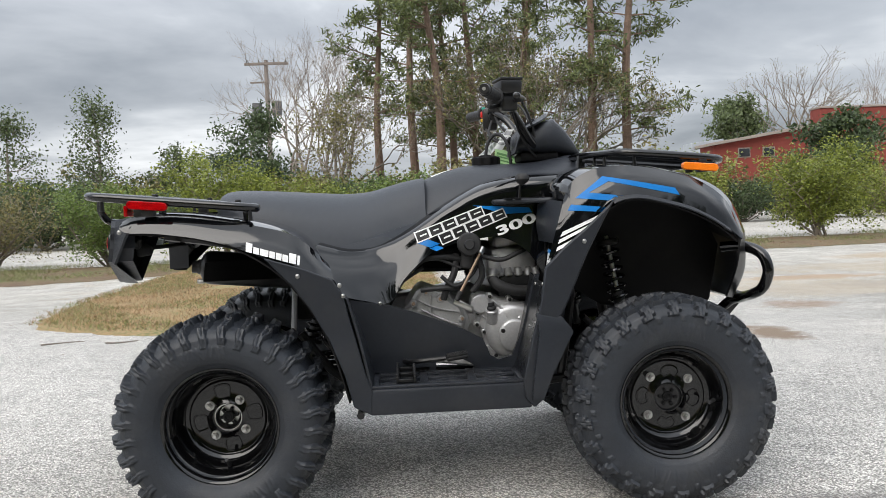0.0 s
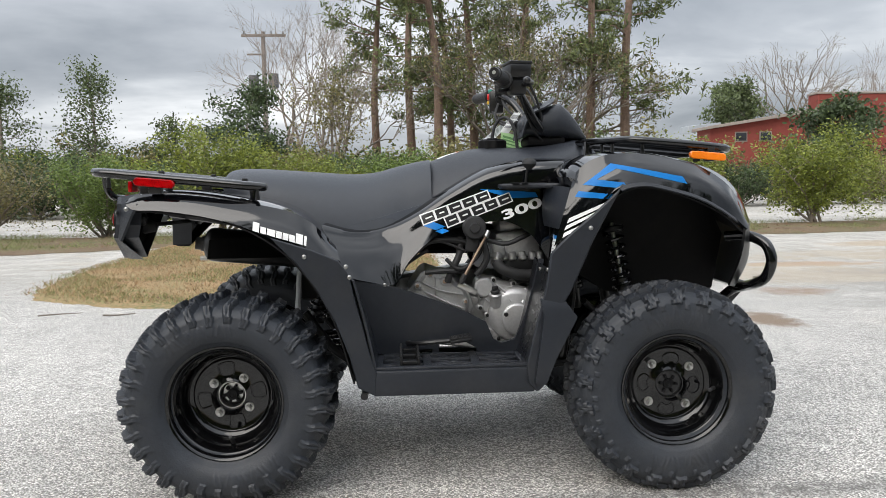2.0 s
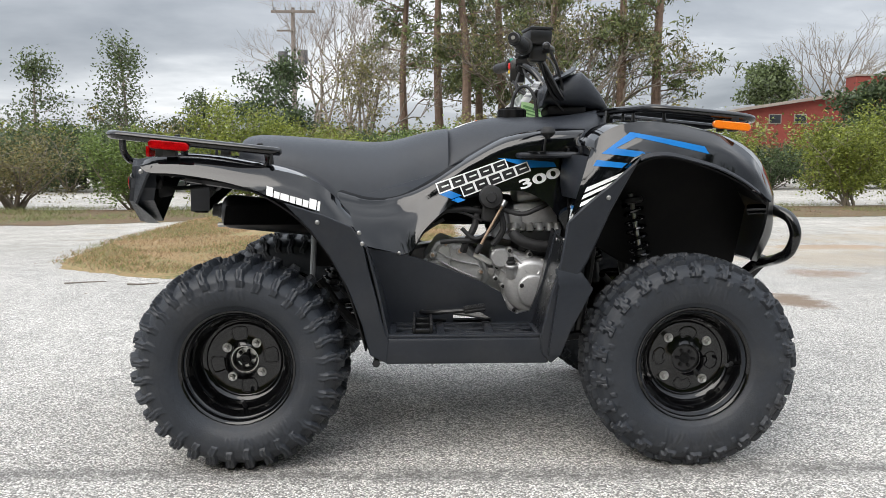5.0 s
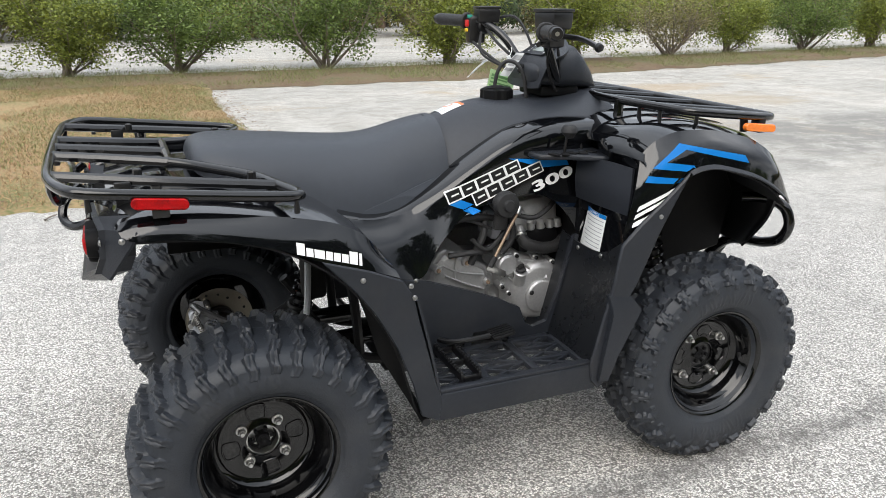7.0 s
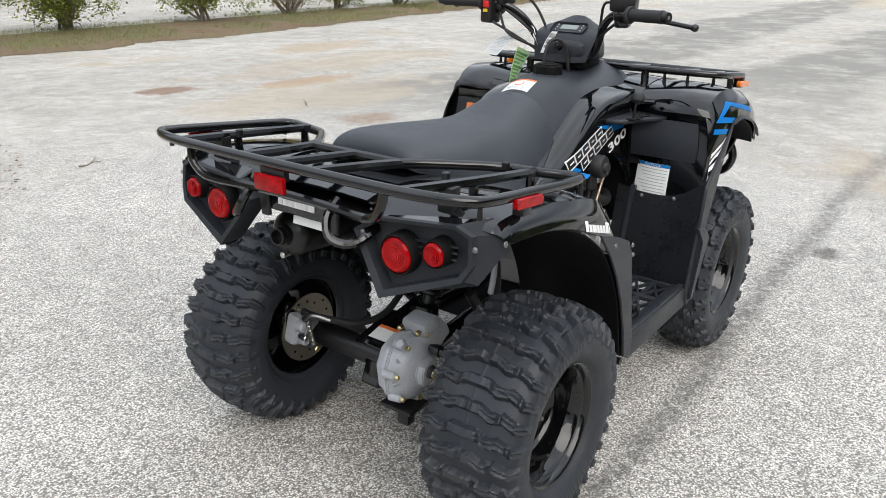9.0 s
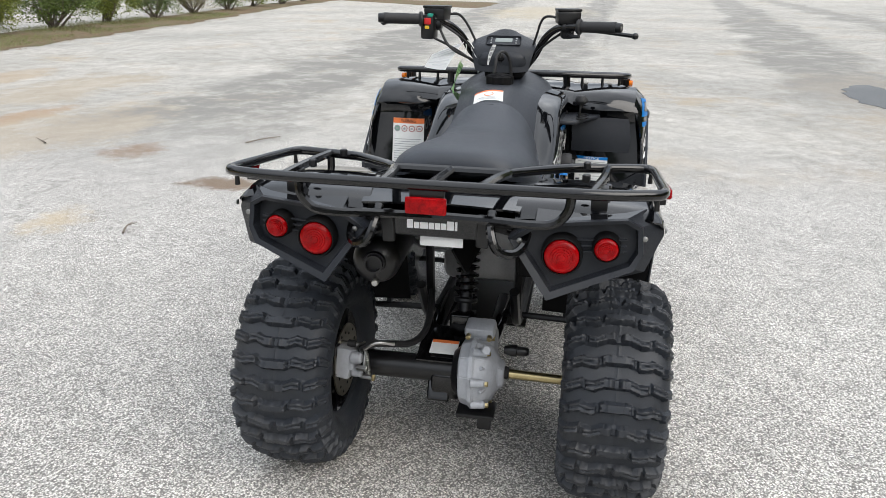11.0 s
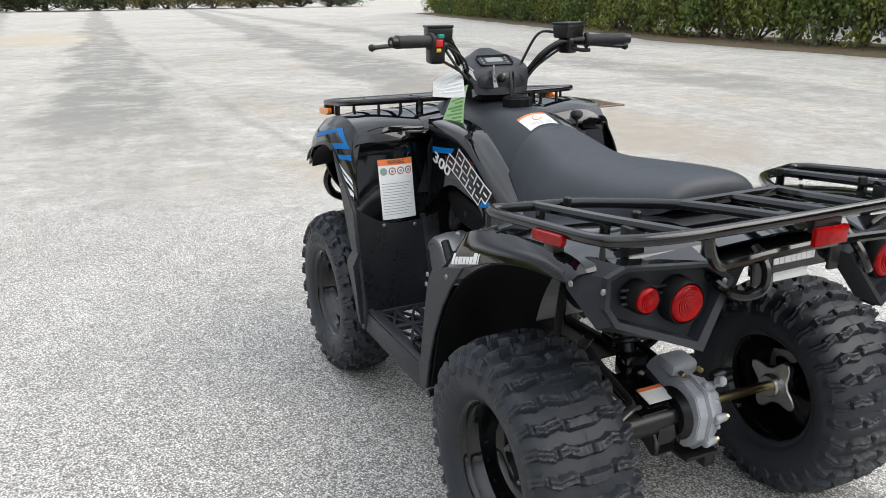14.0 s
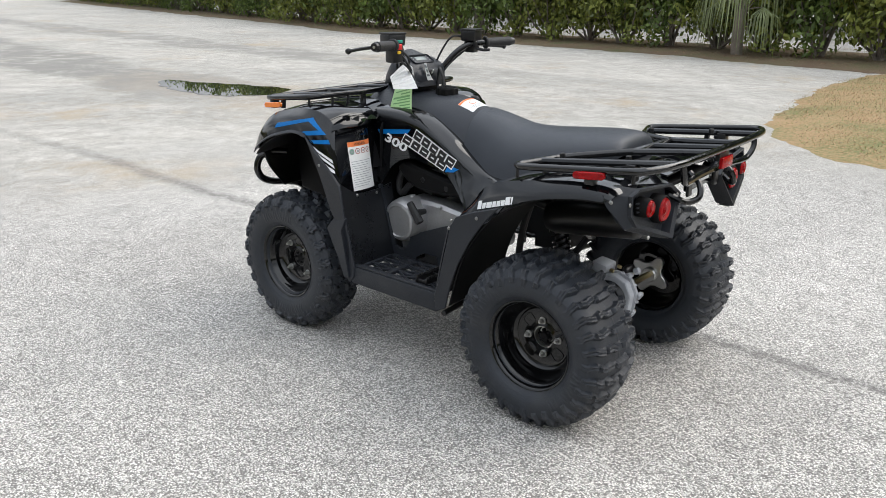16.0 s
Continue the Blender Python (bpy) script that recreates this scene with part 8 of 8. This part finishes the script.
for sd, side_p, fend_p in ((-1, side_r, ffend_r), (1, side_l, ffend_l)):
    for poly in (BLUE_A, BLUE_B):
        part("blue_stripe", drape(flat([poly], -0.48), flank_tree, 0.0012, sd), BLUE, fend_p, "bright blue stripe decal")
    for w in WHITES:
        part("white_stripe", drape(flat([w], -0.488), flank_tree, 0.0014, sd), WHITE, fend_p, "white slash decal")
    if sd < 0:
        f1 = mapper((-0.074, 0.727), (0.124, 0.797), (-0.064, 0.698), (0.134, 0.772))
        f2 = mapper((-0.006, 0.720), (0.186, 0.789), (0.006, 0.690), (0.197, 0.764))
        f3 = mapper((0.160, 0.735), (0.274, 0.776), (0.170, 0.709), (0.284, 0.748))
        blue = [[(0.10, 0.800), (0.262, 0.788), (0.270, 0.774), (0.19, 0.772)], [(-0.064, 0.697), (-0.035, 0.708), (0.0, 0.694), (-0.028, 0.684)], [(-0.030, 0.681), (-0.008, 0.689), (0.010, 0.682), (-0.012, 0.674)]]
    else:
        f1 = mapper((0.138, 0.818), (-0.055, 0.728), (0.155, 0.784), (-0.040, 0.695))
        f2 = mapper((0.190, 0.797), (-0.020, 0.714), (0.207, 0.765), (-0.005, 0.684))
        f3 = mapper((0.278, 0.792), (0.170, 0.756), (0.292, 0.759), (0.184, 0.726))
        blue = [[(0.330, 0.798), (0.165, 0.814), (0.180, 0.797), (0.318, 0.780)], [(-0.024, 0.708), (-0.068, 0.698), (-0.050, 0.686), (-0.010, 0.682)]]
    for poly in blue:
        part("blue_flash", drape(flat([poly]), side_tree, 0.0012, sd), BLUE, side_p, "blue flash behind the graphics")
    block_word(f1, 5, 0.0020, sd, side_tree, side_p, "graphic_block")
    block_word(f2, 5, 0.0020, sd, side_tree, side_p, "graphic_block")
    part("number_graphic", drape(text_on(f3, "300", 0.03), side_tree, 0.0024, sd), WHITE, side_p, "white model number 300")

# maker's mark as plain white bars
MARK = [(0.0, 0.0, 0.115, 1.0), (0.135, 0.0, 0.235, 0.70), (0.25, 0.0, 0.40, 0.70), (0.415, 0.0, 0.515, 0.70), (0.53, 0.0, 0.63, 0.70), (0.645, 0.0, 0.745, 0.70), (0.76, 0.0, 0.885, 1.0), (0.905, 0.0, 0.95, 0.95)]
fm = mapper((-0.500, 0.729), (-0.360, 0.688), (-0.501, 0.706), (-0.362, 0.663))
for sd, p in ((-1, rfend_r), (1, rfend_l)):
    f_ = fm if sd < 0 else (lambda u, v: fm(1 - u, v))
    for c in MARK:
        part("mark_bar", drape(flat(quads(f_, [c]), -0.478), rear_tree, 0.0012, sd), WHITE, p)
tb = [o for o in quad.children if o.name.startswith("tail_bracket")][0]
for u0, v0, u1, v1 in MARK:
    part("mark_bar", block((0.002, (u1 - u0) * 0.112, 0.019 * (v1 - v0)), pose(-0.8765, 0.060 - (u0 + u1) / 2 * 0.112, 0.754 + 0.019 * (v1 - v0) / 2), 0), WHITE, tb)


# labels
def label_plate(name, cx, cz, w, h, sd, head, rows_, icons, tag, word=""):
    e = part(name, drape(flat([[(sd * (cx - w / 2), cz - h / 2), (sd * (cx + w / 2), cz - h / 2), (sd * (cx + w / 2), cz + h / 2), (sd * (cx - w / 2), cz + h / 2)]]), wall_tree, 0.0015, sd, "x"), PAPER, quad, tag)
    t = cz + h / 2
    part("label_head", drape(flat([[(sd * (cx - w / 2), t - 0.10 * h), (sd * (cx + w / 2), t - 0.10 * h), (sd * (cx + w / 2), t), (sd * (cx - w / 2), t)]]), wall_tree, 0.0022, sd, "x"), head, e)
    if word:
        def f_(u, v):
            return (sd * (cx + w * (0.24 - 0.48 * u) * (1 if sd > 0 else -1)), t - 0.085 * h + 0.07 * h * v)
        part("head_text", drape(text_on(f_, word, 0.01), wall_tree, 0.0029, sd, "x"), WHITE if sd < 0 else BLACKDECAL, e)
    cells = []
    for i in range(rows_):
        z = t - h * ((0.40 if icons else 0.17) + (0.56 if icons else 0.78) * i / rows_)
        ww = w * (0.86 - 0.28 * ((i * 5) % 4) / 4)
        y0 = cx + w * 0.44
        cells.append([(sd * y0, z), (sd * (y0 - ww), z), (sd * (y0 - ww), z - 0.0018), (sd * y0, z - 0.0018)])
    part("print_line", drape(flat(cells), wall_tree, 0.0022, sd, "x"), PRINT, e)
    if icons:
        for i in range(4):
            yc = cx + w * (0.36 - 0.24 * i)
            ring_ = [(sd * (yc + 0.0115 * math.cos(a)), t - 0.20 * h + 0.0115 * math.sin(a)) for a in (k * math.pi / 8 for k in range(16))]
            mark_ = [(sd * (yc + 0.0052 * math.cos(a)), t - 0.20 * h + (0.0052 if i % 2 else 0.0040) * math.sin(a)) for a in (k * math.pi / 3 for k in range(6))]
            disc_ = [(sd * (yc + 0.0085 * math.cos(a)), t - 0.20 * h + 0.0085 * math.sin(a)) for a in (k * math.pi / 6 for k in range(12))]
            part("icon_disc", drape(flat([ring_]), wall_tree, 0.0022, sd, "x"), PRINT if i == 0 else mat("dark_red_print", (0.30, 0.06, 0.05), 0.5), e)
            part("icon_disc", drape(flat([disc_]), wall_tree, 0.0028, sd, "x"), PAPER if i else GREEN, e)
            part("icon_mark", drape(flat([mark_]), wall_tree, 0.0034, sd, "x"), PRINT, e)
    return e


label_plate("warning_label", 0.338, 0.682, 0.112, 0.180, 1, ORANGE, 12, True, "white warning label with an orange head", "WARNING")
label_plate("notice_label", 0.312, 0.622, 0.108, 0.098, -1, BLUE, 8, False, "white notice label with a blue head", "NOTICE")
sl = part("seat_label", drape(flat([[(-0.010, -0.032), (-0.010, 0.058), (0.058, 0.064), (0.058, -0.026)]]), cover_tree, 0.0014, way="z"), PAPER, quad, "white warning label on the tank cover")
part("label_head", drape(flat([[(0.048, -0.025), (0.048, 0.063), (0.057, 0.064), (0.057, -0.026)]]), cover_tree, 0.0020, way="z"), ORANGE, sl)
ring_o = [(0.028 + 0.013 * math.cos(a), 0.016 + 0.015 * math.sin(a)) for a in (k * math.pi / 10 for k in range(20))]
ring_i = [(0.028 + 0.010 * math.cos(a), 0.016 + 0.012 * math.sin(a)) for a in (k * math.pi / 10 for k in range(20))]
part("icon_ring", drape(flat([ring_o]), cover_tree, 0.0020, way="z"), ORANGE, sl)
part("icon_ring", drape(flat([ring_i]), cover_tree, 0.0026, way="z"), PAPER, sl)

for k in range(3):
    x = 0.010 - k * 0.006
    part("print_line", drape(flat([[(x, -0.022 + 0.001 * k), (x, 0.050 - 0.008 * k), (x - 0.0018, 0.050 - 0.008 * k), (x - 0.0018, -0.022)]]), cover_tree, 0.0020, way="z"), PRINT, sl)

# screws on the panels
screw = finish("panel_screw", lathe([(0.0001, 0.0045), (0.003, 0.0038), (0.0056, 0.0022), (0.0062, 0.0)], None, 12), STEEL)
SPOTS = [(-0.373, -0.494, 0.639), (0.353, -0.498, 0.698), (-0.177, -0.276, 0.536), (-0.812, -0.466, 0.765), (-0.270, -0.494, 0.612), (-0.262, -0.494, 0.585)]
for x, y, z in SPOTS:
    for sd in (-1, 1):
        o = new("panel_screw", screw); o.parent = quad
        o.matrix_basis = Matrix.Translation((x, -y * sd, z)) @ pose(0, 0, 0, 0, 0, 180 if sd < 0 else 0)
for y, z in ((0.30, 0.575), (0.40, 0.583), (0.245, 0.53), (0.245, 0.575), (0.455, 0.60)):
    for sd in (-1, 1):
        o = new("panel_screw", screw); o.parent = quad
        o.matrix_basis = Matrix.Translation((0.258 + (z - 0.57) * 0.2, sd * y, z)) @ pose(0, 0, 0, 0, 0, 90)
for y, z in ((0.26, 0.785), (0.41, 0.785), (0.41, 0.675)):
    o = new("panel_screw", screw); o.parent = quad
    o.matrix_basis = Matrix.Translation((0.286 + (y - 0.24) * 0.16, -y, z)) @ pose(0, 0, 0, 0, 0, 98)
for sd in (-1, 1):
    for y, z in ((0.175, 0.742), (0.425, 0.755)):
        o = new("panel_screw", screw); o.parent = quad
        o.matrix_basis = Matrix.Translation((tail_x(y, z) - 0.006, sd * y, z)) @ pose(0, 0, 0, 0, 0, 90)
